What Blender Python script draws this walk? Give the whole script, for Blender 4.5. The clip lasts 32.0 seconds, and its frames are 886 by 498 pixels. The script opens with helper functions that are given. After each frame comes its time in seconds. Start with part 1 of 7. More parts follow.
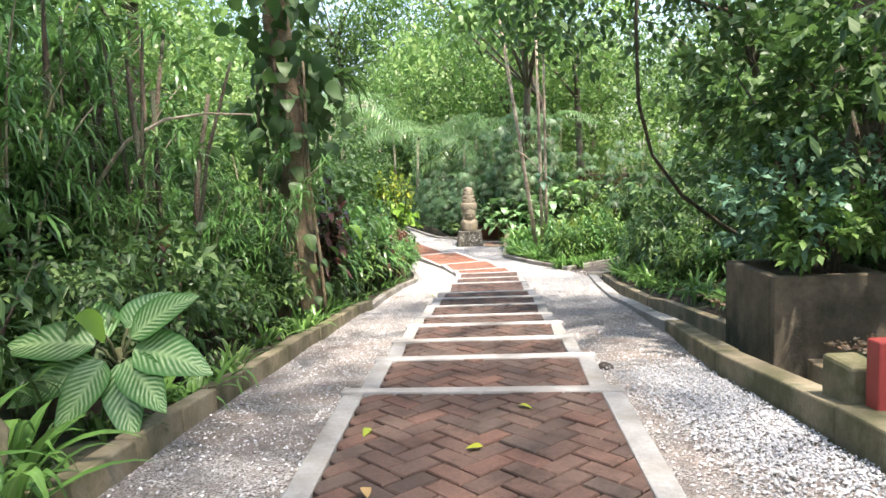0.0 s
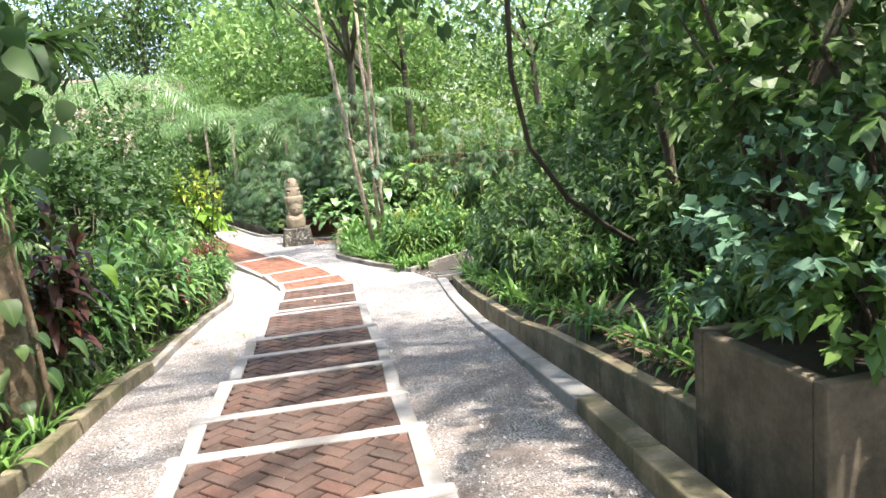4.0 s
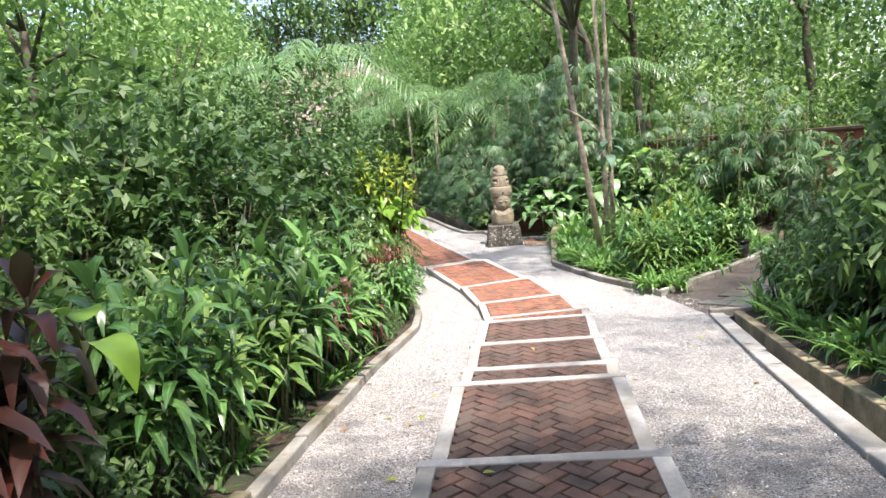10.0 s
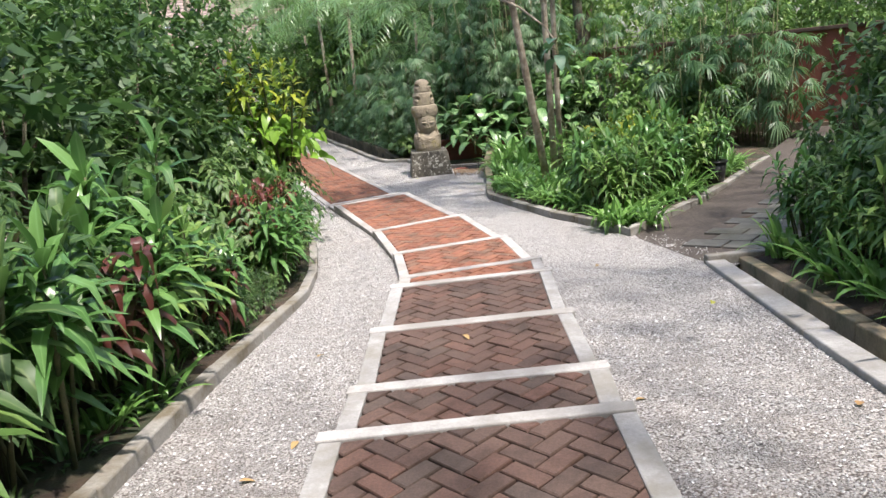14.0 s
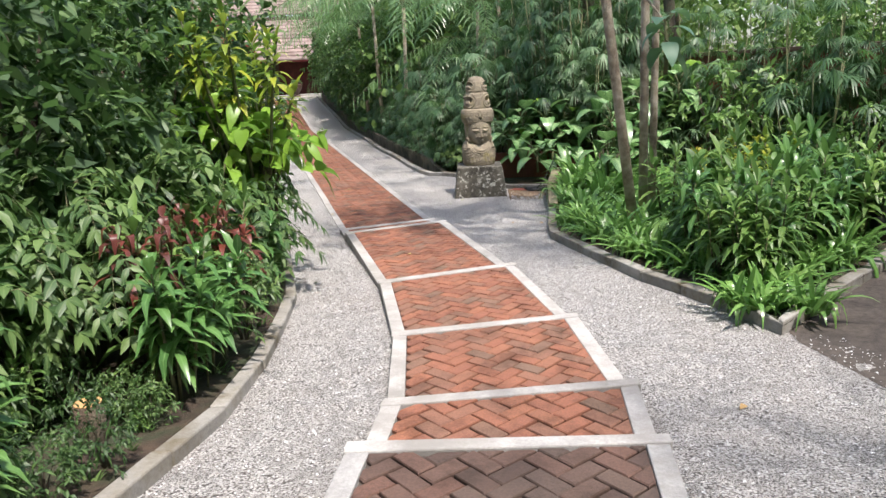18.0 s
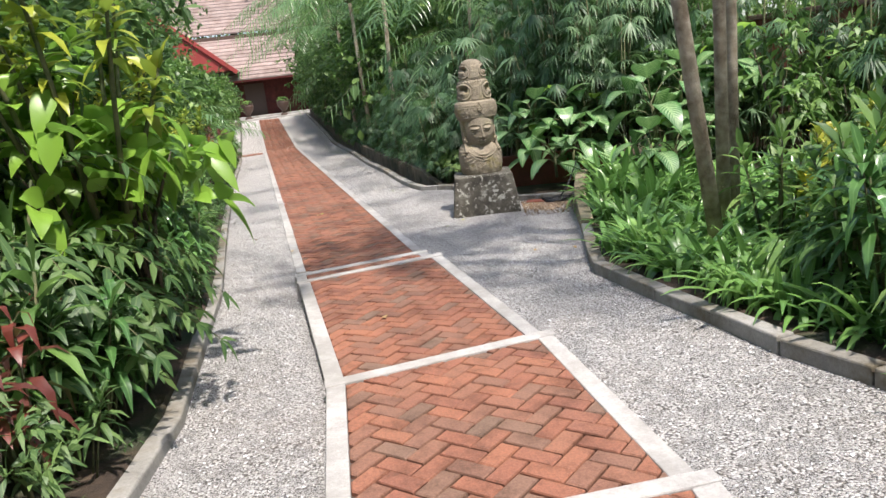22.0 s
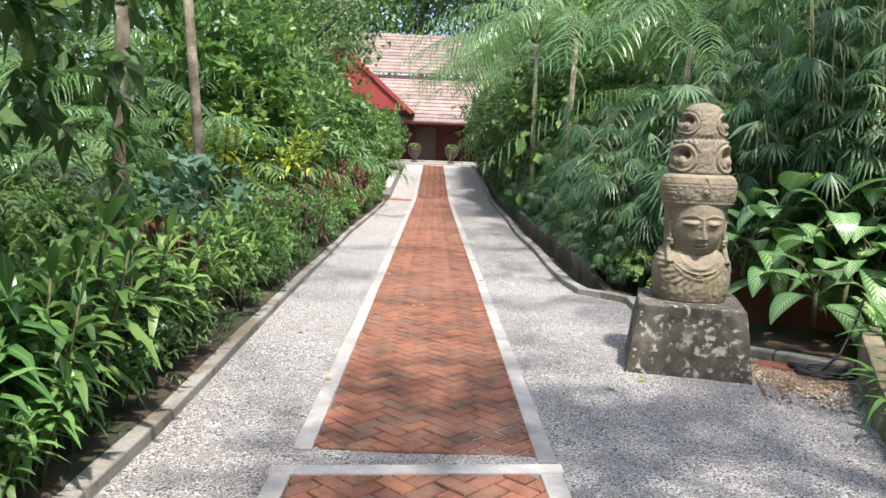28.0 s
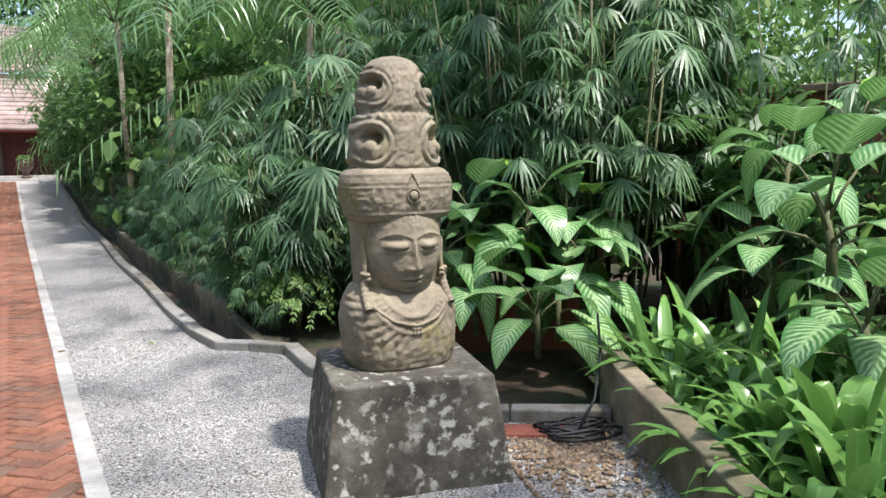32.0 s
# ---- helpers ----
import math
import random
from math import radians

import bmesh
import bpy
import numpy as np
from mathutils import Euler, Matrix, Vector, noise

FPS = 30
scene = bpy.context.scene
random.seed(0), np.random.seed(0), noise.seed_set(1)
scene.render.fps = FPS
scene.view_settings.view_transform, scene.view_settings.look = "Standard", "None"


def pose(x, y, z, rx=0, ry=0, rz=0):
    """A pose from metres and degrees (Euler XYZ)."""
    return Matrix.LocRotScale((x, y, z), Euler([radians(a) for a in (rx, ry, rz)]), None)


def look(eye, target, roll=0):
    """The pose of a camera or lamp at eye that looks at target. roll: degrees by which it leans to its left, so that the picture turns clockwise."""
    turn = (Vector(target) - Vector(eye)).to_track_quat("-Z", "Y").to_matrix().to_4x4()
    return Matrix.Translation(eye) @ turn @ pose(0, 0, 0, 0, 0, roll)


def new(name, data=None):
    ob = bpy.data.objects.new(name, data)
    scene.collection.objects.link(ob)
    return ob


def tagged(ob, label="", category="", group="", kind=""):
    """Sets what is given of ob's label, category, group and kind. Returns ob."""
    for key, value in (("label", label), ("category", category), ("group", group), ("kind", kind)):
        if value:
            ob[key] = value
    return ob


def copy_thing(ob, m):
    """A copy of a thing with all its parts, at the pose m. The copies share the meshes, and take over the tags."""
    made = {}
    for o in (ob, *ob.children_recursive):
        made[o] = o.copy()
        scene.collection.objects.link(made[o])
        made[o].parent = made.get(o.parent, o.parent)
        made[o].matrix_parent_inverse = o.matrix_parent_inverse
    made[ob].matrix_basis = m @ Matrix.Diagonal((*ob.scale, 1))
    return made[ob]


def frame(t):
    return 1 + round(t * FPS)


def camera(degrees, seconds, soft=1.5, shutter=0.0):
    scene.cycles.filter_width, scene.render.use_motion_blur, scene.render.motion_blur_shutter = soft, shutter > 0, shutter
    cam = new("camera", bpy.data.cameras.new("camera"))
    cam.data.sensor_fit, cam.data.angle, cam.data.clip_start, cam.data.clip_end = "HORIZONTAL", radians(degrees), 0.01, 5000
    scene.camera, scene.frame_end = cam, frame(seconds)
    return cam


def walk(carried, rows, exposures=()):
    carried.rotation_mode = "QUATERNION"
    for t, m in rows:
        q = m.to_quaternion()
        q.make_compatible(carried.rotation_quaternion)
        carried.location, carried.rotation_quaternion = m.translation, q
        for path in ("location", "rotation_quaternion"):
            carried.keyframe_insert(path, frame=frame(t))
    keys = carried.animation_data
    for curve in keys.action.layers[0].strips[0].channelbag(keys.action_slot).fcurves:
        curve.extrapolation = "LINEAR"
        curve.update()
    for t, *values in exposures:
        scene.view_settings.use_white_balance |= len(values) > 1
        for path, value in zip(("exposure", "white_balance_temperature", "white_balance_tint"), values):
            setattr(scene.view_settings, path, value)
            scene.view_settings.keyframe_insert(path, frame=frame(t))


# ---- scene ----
cam = camera(62.0, 32.0)
PATH = [
    (0, (0.059, -0.866, 2.736), (0.037, 1.121, 2.509), -2.2),
    (0.5, (0.024, -0.617, 2.769), (-0.011, 1.374, 2.583), -2.4),
    (1, (0.084, -0.361, 2.796), (0.028, 1.625, 2.573), -2.0),
    (1.5, (0.098, -0.072, 2.793), (0.093, 1.897, 2.437), -2.2),
    (2, (0.1, 0.27, 2.816), (0.214, 2.228, 2.422), -2.0),
    (2.5, (0.179, 0.63, 2.819), (0.495, 2.567, 2.435), -0.4),
    (4.5, (0.42, 1.986, 2.94), (0.799, 3.927, 2.641), -6.1),
    (5, (0.447, 2.291, 2.978), (0.538, 4.264, 2.659), -2.1),
    (5.5, (0.412, 2.605, 2.984), (0.47, 4.571, 2.617), -2.1),
    (6, (0.395, 2.888, 2.961), (0.468, 4.842, 2.544), -2.7),
    (6.5, (0.389, 3.231, 2.862), (0.291, 5.189, 2.466), -3.9),
    (7, (0.286, 3.54, 2.886), (0.141, 5.51, 2.572), -5.8),
    (7.5, (0.275, 3.819, 2.857), (0.155, 5.794, 2.566), -4.7),
    (8, (0.341, 4.154, 2.734), (0.162, 6.103, 2.319), -1.8),
    (8.5, (0.302, 4.527, 2.745), (0.184, 6.465, 2.264), -4.4),
    (9, (0.34, 4.836, 2.692), (0.287, 6.792, 2.279), -4.1),
    (9.5, (0.37, 5.211, 2.649), (0.247, 7.182, 2.334), -3.7),
    (10, (0.345, 5.561, 2.676), (0.216, 7.535, 2.387), -5.1),
    (10.5, (0.403, 5.909, 2.547), (0.232, 7.854, 2.112), -4.7),
    (11, (0.404, 6.206, 2.552), (0.24, 8.108, 1.955), -6.2),
    (11.5, (0.396, 6.497, 2.579), (0.389, 8.409, 1.993), -6.0),
    (12, (0.476, 6.848, 2.428), (0.535, 8.793, 1.964), -2.3),
    (12.5, (0.485, 7.157, 2.426), (0.608, 9.109, 2.01), -4.3),
    (13, (0.53, 7.484, 2.415), (0.626, 9.438, 2.002), -4.4),
    (13.5, (0.517, 7.877, 2.323), (0.508, 9.823, 1.859), -5.0),
    (14, (0.512, 8.261, 2.258), (0.546, 10.2, 1.769), -6.0),
    (14.5, (0.499, 8.643, 2.292), (0.431, 10.584, 1.813), -4.6),
    (15, (0.467, 8.996, 2.181), (0.366, 10.952, 1.775), -5.1),
    (15.5, (0.495, 9.349, 2.175), (0.429, 11.317, 1.823), -3.7),
    (17.5, (0.729, 10.986, 2.035), (0.656, 12.95, 1.664), -3.3),
    (18, (0.776, 11.339, 2.005), (0.657, 13.282, 1.547), -3.1),
    (18.5, (0.819, 11.651, 1.938), (0.704, 13.596, 1.484), -4.8),
    (19, (0.874, 12.009, 1.911), (0.82, 13.96, 1.473), -4.7),
    (19.5, (0.896, 12.316, 1.86), (0.808, 14.266, 1.421), -4.7),
    (20, (0.859, 12.683, 1.797), (0.786, 14.649, 1.434), -5.6),
    (20.5, (0.83, 13.12, 1.775), (0.778, 15.097, 1.479), -5.2),
    (21, (0.758, 13.407, 1.769), (0.718, 15.386, 1.479), -5.5),
    (21.5, (0.751, 13.781, 1.663), (0.591, 15.748, 1.342), -5.1),
    (22, (0.745, 14.139, 1.659), (0.608, 16.088, 1.232), -7.0),
    (22.5, (0.801, 14.43, 1.656), (0.689, 16.367, 1.168), -4.2),
    (23, (0.799, 14.744, 1.571), (0.612, 16.683, 1.117), -1.7),
    (23.5, (0.833, 15.046, 1.579), (0.494, 16.984, 1.217), -0.1),
    (24, (0.839, 15.293, 1.584), (0.451, 17.23, 1.277), 0.3),
    (24.5, (0.779, 15.584, 1.533), (0.506, 17.548, 1.27), 0.4),
    (26.5, (0.634, 16.878, 1.445), (0.33, 18.841, 1.207), 3.8),
    (27, (0.568, 17.283, 1.463), (0.24, 19.237, 1.192), 1.5),
    (27.5, (0.518, 17.679, 1.468), (0.075, 19.607, 1.174), 2.9),
    (28, (0.4, 18.049, 1.487), (-0.142, 19.959, 1.241), 2.3),
    (28.5, (0.323, 18.329, 1.499), (-0.236, 20.243, 1.341), 1.5),
    (29, (0.275, 18.655, 1.413), (-0.345, 20.554, 1.306), 2.1),
    (29.5, (0.186, 18.989, 1.428), (-0.321, 20.92, 1.303), 0.2),
    (30, (0.16, 19.338, 1.428), (-0.057, 21.319, 1.259), 0.2),
    (30.5, (0.136, 19.68, 1.448), (0.214, 21.67, 1.255), 0.3),
    (31, (0.131, 20.025, 1.453), (0.468, 21.984, 1.234), -0.6),
    (31.5, (0.133, 20.253, 1.45), (0.529, 22.196, 1.183), -0.8),
    (32, (0.104, 20.372, 1.451), (0.561, 22.306, 1.224), -1.0),
]
EXPOSURES = [(0, 1.86, 6800, 12), (3, 2.04, 6800, 12), (6, 2.08, 6800, 12), (9, 1.88, 6700, 13), (13, 1.34, 6550, 13), (15, 1.19, 6500, 13), (17, 1.12, 6500, 13), (20, 1.12, 6500, 12),
             (24, 1.18, 6500, 12), (27, 1.38, 6450, 12), (29, 1.38, 6500, 11), (30, 1.36, 6200, 11), (32, 1.33, 6200, 11)]
walk(cam, [(t, look(eye, target, roll)) for t, eye, target, roll in PATH], EXPOSURES)

# ---- world and light ----
SUN_TO = Vector((0.24, -0.30, 0.92)).normalized()
world = bpy.data.worlds.new("sky")
scene.world = world
world.use_nodes = True
wn = world.node_tree.nodes
sky = wn.new("ShaderNodeTexSky")
sky.sky_type = "NISHITA"
sky.sun_disc = False
sky.sun_elevation = math.asin(SUN_TO.z)
sky.sun_rotation = math.atan2(SUN_TO.x, SUN_TO.y)
sky.air_density, sky.dust_density = 1.0, 2.5
wn["Background"].inputs["Strength"].default_value = 0.15
world.node_tree.links.new(sky.outputs["Color"], wn["Background"].inputs["Color"])
sun = new("sun", bpy.data.lights.new("sun", "SUN"))
sun.data.energy, sun.data.angle, sun.data.color = 3.1, radians(2.0), (1.0, 0.95, 0.87)
sun.matrix_world = look(SUN_TO * 60, (0, 0, 0))


# ---- materials ----
def mat_new(name):
    m = bpy.data.materials.new(name)
    m.use_nodes = True
    nt = m.node_tree
    return m, nt, nt.nodes["Principled BSDF"]


def nd(nt, kind, **kw):
    n = nt.nodes.new(kind)
    for k, v in kw.items():
        if k in n.inputs:
            n.inputs[k].default_value = v
    return n


def ramp(nt, fac, stops):
    r = nt.nodes.new("ShaderNodeValToRGB")
    e = r.color_ramp.elements
    while len(e) < len(stops):
        e.new(0.5)
    for el, (p, c) in zip(e, stops):
        el.position, el.color = p, (*c, 1)
    nt.links.new(fac, r.inputs["Fac"])
    return r.outputs["Color"]


def mixc(nt, fac, a, b, mode="MIX"):
    n = nt.nodes.new("ShaderNodeMix")
    n.data_type, n.blend_type = "RGBA", mode
    for val, i in ((fac, 0), (a, 6), (b, 7)):
        if isinstance(val, (int, float)):
            n.inputs[i].default_value = val
        elif isinstance(val, tuple):
            n.inputs[i].default_value = (*val, 1)
        else:
            nt.links.new(val, n.inputs[i])
    return n.outputs[2]


def maths(nt, op, a, b=None):
    n = nt.nodes.new("ShaderNodeMath")
    n.operation = op
    for val, i in ((a, 0), (b, 1)):
        if val is None:
            continue
        if isinstance(val, (int, float)):
            n.inputs[i].default_value = val
        else:
            nt.links.new(val, n.inputs[i])
    return n.outputs[0]


def noise_tex(nt, scale, detail=4.0, rough=0.6, coord="Object"):
    tc = nt.nodes.new("ShaderNodeTexCoord")
    n = nt.nodes.new("ShaderNodeTexNoise")
    n.inputs["Scale"].default_value, n.inputs["Detail"].default_value, n.inputs["Roughness"].default_value = scale, detail, rough
    nt.links.new(tc.outputs[coord], n.inputs["Vector"])
    return n.outputs["Fac"]


def voro(nt, scale, feature="F1", out="Distance", rand=1.0):
    tc = nt.nodes.new("ShaderNodeTexCoord")
    n = nt.nodes.new("ShaderNodeTexVoronoi")
    n.feature = feature
    n.inputs["Scale"].default_value = scale
    n.inputs["Randomness"].default_value = rand
    nt.links.new(tc.outputs["Object"], n.inputs["Vector"])
    return n.outputs[out]


def bump(nt, bsdf, height, strength=0.4, dist=0.01):
    b = nt.nodes.new("ShaderNodeBump")
    b.inputs["Strength"].default_value, b.inputs["Distance"].default_value = strength, dist
    nt.links.new(height, b.inputs["Height"])
    nt.links.new(b.outputs["Normal"], bsdf.inputs["Normal"])


def rough_mat(name, stops, scale=6.0, fine=60.0, rough=0.85, bumpy=0.4, dist=0.01, stain=None, stain_scale=1.3, random_tone=0.0):
    """Weathered opaque surface: ramp over coarse noise, fine grain, optional stain colour in patches."""
    m, nt, b = mat_new(name)
    col = ramp(nt, noise_tex(nt, scale), stops)
    g = noise_tex(nt, fine, 5, 0.7)
    col = mixc(nt, 0.45, col, ramp(nt, g, [(0.3, (0.35, 0.35, 0.35)), (0.7, (1, 1, 1))]), "MULTIPLY")
    if stain:
        f = ramp(nt, noise_tex(nt, stain_scale, 6, 0.7), [(0.45, (0, 0, 0)), (0.62, (1, 1, 1))])
        col = mixc(nt, f, col, stain)
    if random_tone:
        oi = nt.nodes.new("ShaderNodeObjectInfo")
        tone = ramp(nt, oi.outputs["Random"], [(0, (1 - random_tone,) * 3), (1, (1, 1, 1))])
        col = mixc(nt, 1.0, col, tone, "MULTIPLY")
    nt.links.new(col, b.inputs["Base Color"])
    b.inputs["Roughness"].default_value = rough
    bump(nt, b, g, bumpy, dist)
    return m


def brick_mat(name, cols, wear):
    m, nt, b = mat_new(name)
    oi = nt.nodes.new("ShaderNodeObjectInfo")
    geo = nt.nodes.new("ShaderNodeNewGeometry")
    r = maths(nt, "FRACT", maths(nt, "ADD", oi.outputs["Random"], geo.outputs["Random Per Island"]))
    n = len(cols)
    col = ramp(nt, r, [(i / (n - 1), c) for i, c in enumerate(cols)])
    col = mixc(nt, maths(nt, "MULTIPLY", noise_tex(nt, 9, 5, 0.7, "Generated"), 0.55), col, wear)
    g = noise_tex(nt, 70, 5, 0.75)
    col = mixc(nt, 0.7, col, ramp(nt, g, [(0.3, (0.35, 0.35, 0.35)), (0.62, (1, 1, 1))]), "MULTIPLY")
    dirt = nt.nodes.new("ShaderNodeTexNoise")
    dirt.inputs["Scale"].default_value, dirt.inputs["Detail"].default_value, dirt.inputs["Roughness"].default_value = 4.5, 7.0, 0.72
    nt.links.new(geo.outputs["Position"], dirt.inputs["Vector"])
    col = mixc(nt, 0.8, col, ramp(nt, dirt.outputs["Fac"], [(0.36, (0.45, 0.42, 0.38)), (0.52, (1, 1, 1)), (0.72, (1.12, 1.10, 1.06))]), "MULTIPLY")
    nt.links.new(col, b.inputs["Base Color"])
    b.inputs["Roughness"].default_value = 0.82
    bump(nt, b, g, 0.5, 0.006)
    return m


def leaf_mat(name, cols, rough=0.42, trans=0.28, vein=None, vein_freq=9.0, vein_amt=0.6, rib=None):
    """Leaf: colour varies by plant and by leaf; light passes through. vein: colour of feathered stripes; rib: midrib colour."""
    m, nt, b = mat_new(name)
    oi = nt.nodes.new("ShaderNodeObjectInfo")
    geo = nt.nodes.new("ShaderNodeNewGeometry")
    r = maths(nt, "ADD", maths(nt, "MULTIPLY", oi.outputs["Random"], 0.45), maths(nt, "MULTIPLY", geo.outputs["Random Per Island"], 0.55))
    n = len(cols)
    col = ramp(nt, r, [(i / (n - 1), c) for i, c in enumerate(cols)])
    uv = nt.nodes.new("ShaderNodeUVMap")
    sep = nt.nodes.new("ShaderNodeSeparateXYZ")
    nt.links.new(uv.outputs["UV"], sep.inputs["Vector"])
    side = maths(nt, "ABSOLUTE", maths(nt, "SUBTRACT", sep.outputs["Y"], 0.5))
    if vein:
        ph = maths(nt, "MULTIPLY", maths(nt, "SUBTRACT", sep.outputs["X"], maths(nt, "MULTIPLY", side, 0.5)), vein_freq * 6.283)
        st = maths(nt, "ADD", maths(nt, "MULTIPLY", maths(nt, "SINE", ph), 0.5), 0.5)
        inner = maths(nt, "SUBTRACT", 1.0, maths(nt, "POWER", maths(nt, "MULTIPLY", side, 2.0), 3.0))
        wob = noise_tex(nt, 40, 3, 0.6)
        f = maths(nt, "MULTIPLY", maths(nt, "MULTIPLY", maths(nt, "POWER", st, 1.6), inner), maths(nt, "MULTIPLY", wob, vein_amt * 2))
        col = mixc(nt, f, col, vein)
    if rib:
        f = maths(nt, "SUBTRACT", 1.0, maths(nt, "MINIMUM", maths(nt, "MULTIPLY", side, 9.0), 1.0))
        col = mixc(nt, maths(nt, "MULTIPLY", f, 0.7), col, rib)
    nt.links.new(col, b.inputs["Base Color"])
    b.inputs["Roughness"].default_value = rough
    b.inputs["Specular IOR Level"].default_value = 0.45
    tr = nt.nodes.new("ShaderNodeBsdfTranslucent")
    nt.links.new(mixc(nt, 0.5, col, (0.16, 0.34, 0.08)), tr.inputs["Color"])
    mx = nt.nodes.new("ShaderNodeMixShader")
    mx.inputs[0].default_value = trans
    nt.links.new(b.outputs[0], mx.inputs[1])
    nt.links.new(tr.outputs[0], mx.inputs[2])
    nt.links.new(mx.outputs[0], nt.nodes["Material Output"].inputs["Surface"])
    return m


def gravel_mat(name, cols, scale=95.0, dirt=(0.16, 0.12, 0.09), dirt_amt=0.5):
    """Crushed stone: chips of two sizes in light and dark tones with deep gaps whose shade is painted in, dust in
    patches.
    """
    m, nt, b = mat_new(name)
    n = len(cols)

    def chips(sc):
        sep = nt.nodes.new("ShaderNodeSeparateColor")
        nt.links.new(voro(nt, sc, "F1", "Color"), sep.inputs[0])
        return ramp(nt, sep.outputs[0], [(i / (n - 1), c) for i, c in enumerate(cols)]), voro(nt, sc, "F1", "Distance")

    c1, d1 = chips(scale)
    c2, d2 = chips(scale * 1.9)
    pick = ramp(nt, noise_tex(nt, 9, 4, 0.7), [(0.46, (0, 0, 0)), (0.56, (1, 1, 1))])
    col = mixc(nt, pick, c1, c2)
    d = mixc(nt, pick, d1, d2)
    # shade between the chips, put into the colour
    col = mixc(nt, 1.0, col, ramp(nt, d, [(0.30, (1, 1, 1)), (0.52, (0.80, 0.79, 0.78)), (0.72, (0.16, 0.15, 0.14))]), "MULTIPLY")
    g = noise_tex(nt, 170, 3, 0.7)
    col = mixc(nt, 0.35, col, ramp(nt, g, [(0.34, (0.35, 0.34, 0.33)), (0.58, (1, 1, 1))]), "MULTIPLY")
    f = ramp(nt, noise_tex(nt, 0.9, 7, 0.65), [(0.42, (0, 0, 0)), (0.72, (1, 1, 1))])
    col = mixc(nt, maths(nt, "MULTIPLY", f, dirt_amt), col, dirt)
    f = ramp(nt, noise_tex(nt, 5.5, 6, 0.75), [(0.52, (0, 0, 0)), (0.68, (1, 1, 1))])
    col = mixc(nt, maths(nt, "MULTIPLY", f, 0.22), col, (0.30, 0.26, 0.23))
    # soil washed down over the upper stretch of the path
    sep = nt.nodes.new("ShaderNodeSeparateXYZ")
    nt.links.new(nt.nodes.new("ShaderNodeTexCoord").outputs["Object"], sep.inputs[0])
    up = ramp(nt, maths(nt, "MULTIPLY", sep.outputs["Y"], 0.05), [(0.25, (1, 1, 1)), (0.66, (0, 0, 0))])
    wash = ramp(nt, noise_tex(nt, 2.2, 7, 0.7), [(0.35, (0, 0, 0)), (0.62, (1, 1, 1))])
    col = mixc(nt, maths(nt, "MULTIPLY", maths(nt, "MULTIPLY", up, wash), 0.78), col, (0.30, 0.225, 0.185))
    nt.links.new(col, b.inputs["Base Color"])
    b.inputs["Roughness"].default_value = 0.8
    bump(nt, b, maths(nt, "ADD", maths(nt, "SUBTRACT", 1.0, d), maths(nt, "MULTIPLY", g, 0.7)), 1.0, 0.02)
    return m


def chip_mat(name, cols):
    m, nt, b = mat_new(name)
    geo = nt.nodes.new("ShaderNodeNewGeometry")
    n = len(cols)
    col = ramp(nt, geo.outputs["Random Per Island"], [(i / (n - 1), c) for i, c in enumerate(cols)])
    col = mixc(nt, 0.4, col, ramp(nt, noise_tex(nt, 160, 4, 0.7), [(0.35, (0.5, 0.5, 0.5)), (0.6, (1, 1, 1))]), "MULTIPLY")
    nt.links.new(col, b.inputs["Base Color"])
    b.inputs["Roughness"].default_value = 0.75
    return m


def plain_mat(name, col, rough=0.6, metal=0.0):
    m, nt, b = mat_new(name)
    g = noise_tex(nt, 12, 5, 0.7)
    c = mixc(nt, 0.35, col, ramp(nt, g, [(0.3, (0.55, 0.55, 0.55)), (0.7, (1, 1, 1))]), "MULTIPLY")
    nt.links.new(c, b.inputs["Base Color"])
    b.inputs["Roughness"].default_value, b.inputs["Metallic"].default_value = rough, metal
    bump(nt, b, g, 0.15, 0.004)
    return m


M_SOIL = rough_mat("soil", [(0.3, (0.035, 0.024, 0.017)), (0.55, (0.09, 0.06, 0.04)), (0.8, (0.17, 0.11, 0.07))], 5, 45, 0.95, 0.9, 0.03, stain=(0.03, 0.05, 0.02))
M_GRAVEL = gravel_mat("gravel", [(0.24, 0.225, 0.22), (0.78, 0.755, 0.735), (0.88, 0.865, 0.85), (0.42, 0.39, 0.37), (0.90, 0.885, 0.87), (0.72, 0.685, 0.66)], 82.0, (0.36, 0.305, 0.27), 0.25)
M_PEBBLE = chip_mat("pebble", [(0.22, 0.20, 0.185), (0.56, 0.55, 0.54), (0.76, 0.755, 0.755), (0.82, 0.82, 0.82), (0.42, 0.38, 0.35)])
M_WHITEPEB = chip_mat("white_marble_chip", [(0.27, 0.27, 0.275), (0.46, 0.46, 0.475), (0.58, 0.585, 0.60), (0.36, 0.36, 0.365)])
M_CONC = rough_mat("pale_concrete", [(0.3, (0.28, 0.27, 0.26)), (0.7, (0.42, 0.41, 0.40))], 5, 55, 0.85, 0.45, 0.007, stain=(0.22, 0.205, 0.18), stain_scale=2.4)
M_BAR = rough_mat("limewashed_cement", [(0.3, (0.37, 0.35, 0.33)), (0.7, (0.53, 0.51, 0.49))], 7, 70, 0.85, 0.5, 0.006, stain=(0.27, 0.255, 0.235), stain_scale=1.6)
M_KERB = rough_mat("mossy_kerb", [(0.3, (0.20, 0.165, 0.105)), (0.55, (0.33, 0.275, 0.18)), (0.8, (0.43, 0.38, 0.29))], 4, 50, 0.9, 0.5, 0.008, stain=(0.12, 0.115, 0.055), stain_scale=2.4, random_tone=0.25)
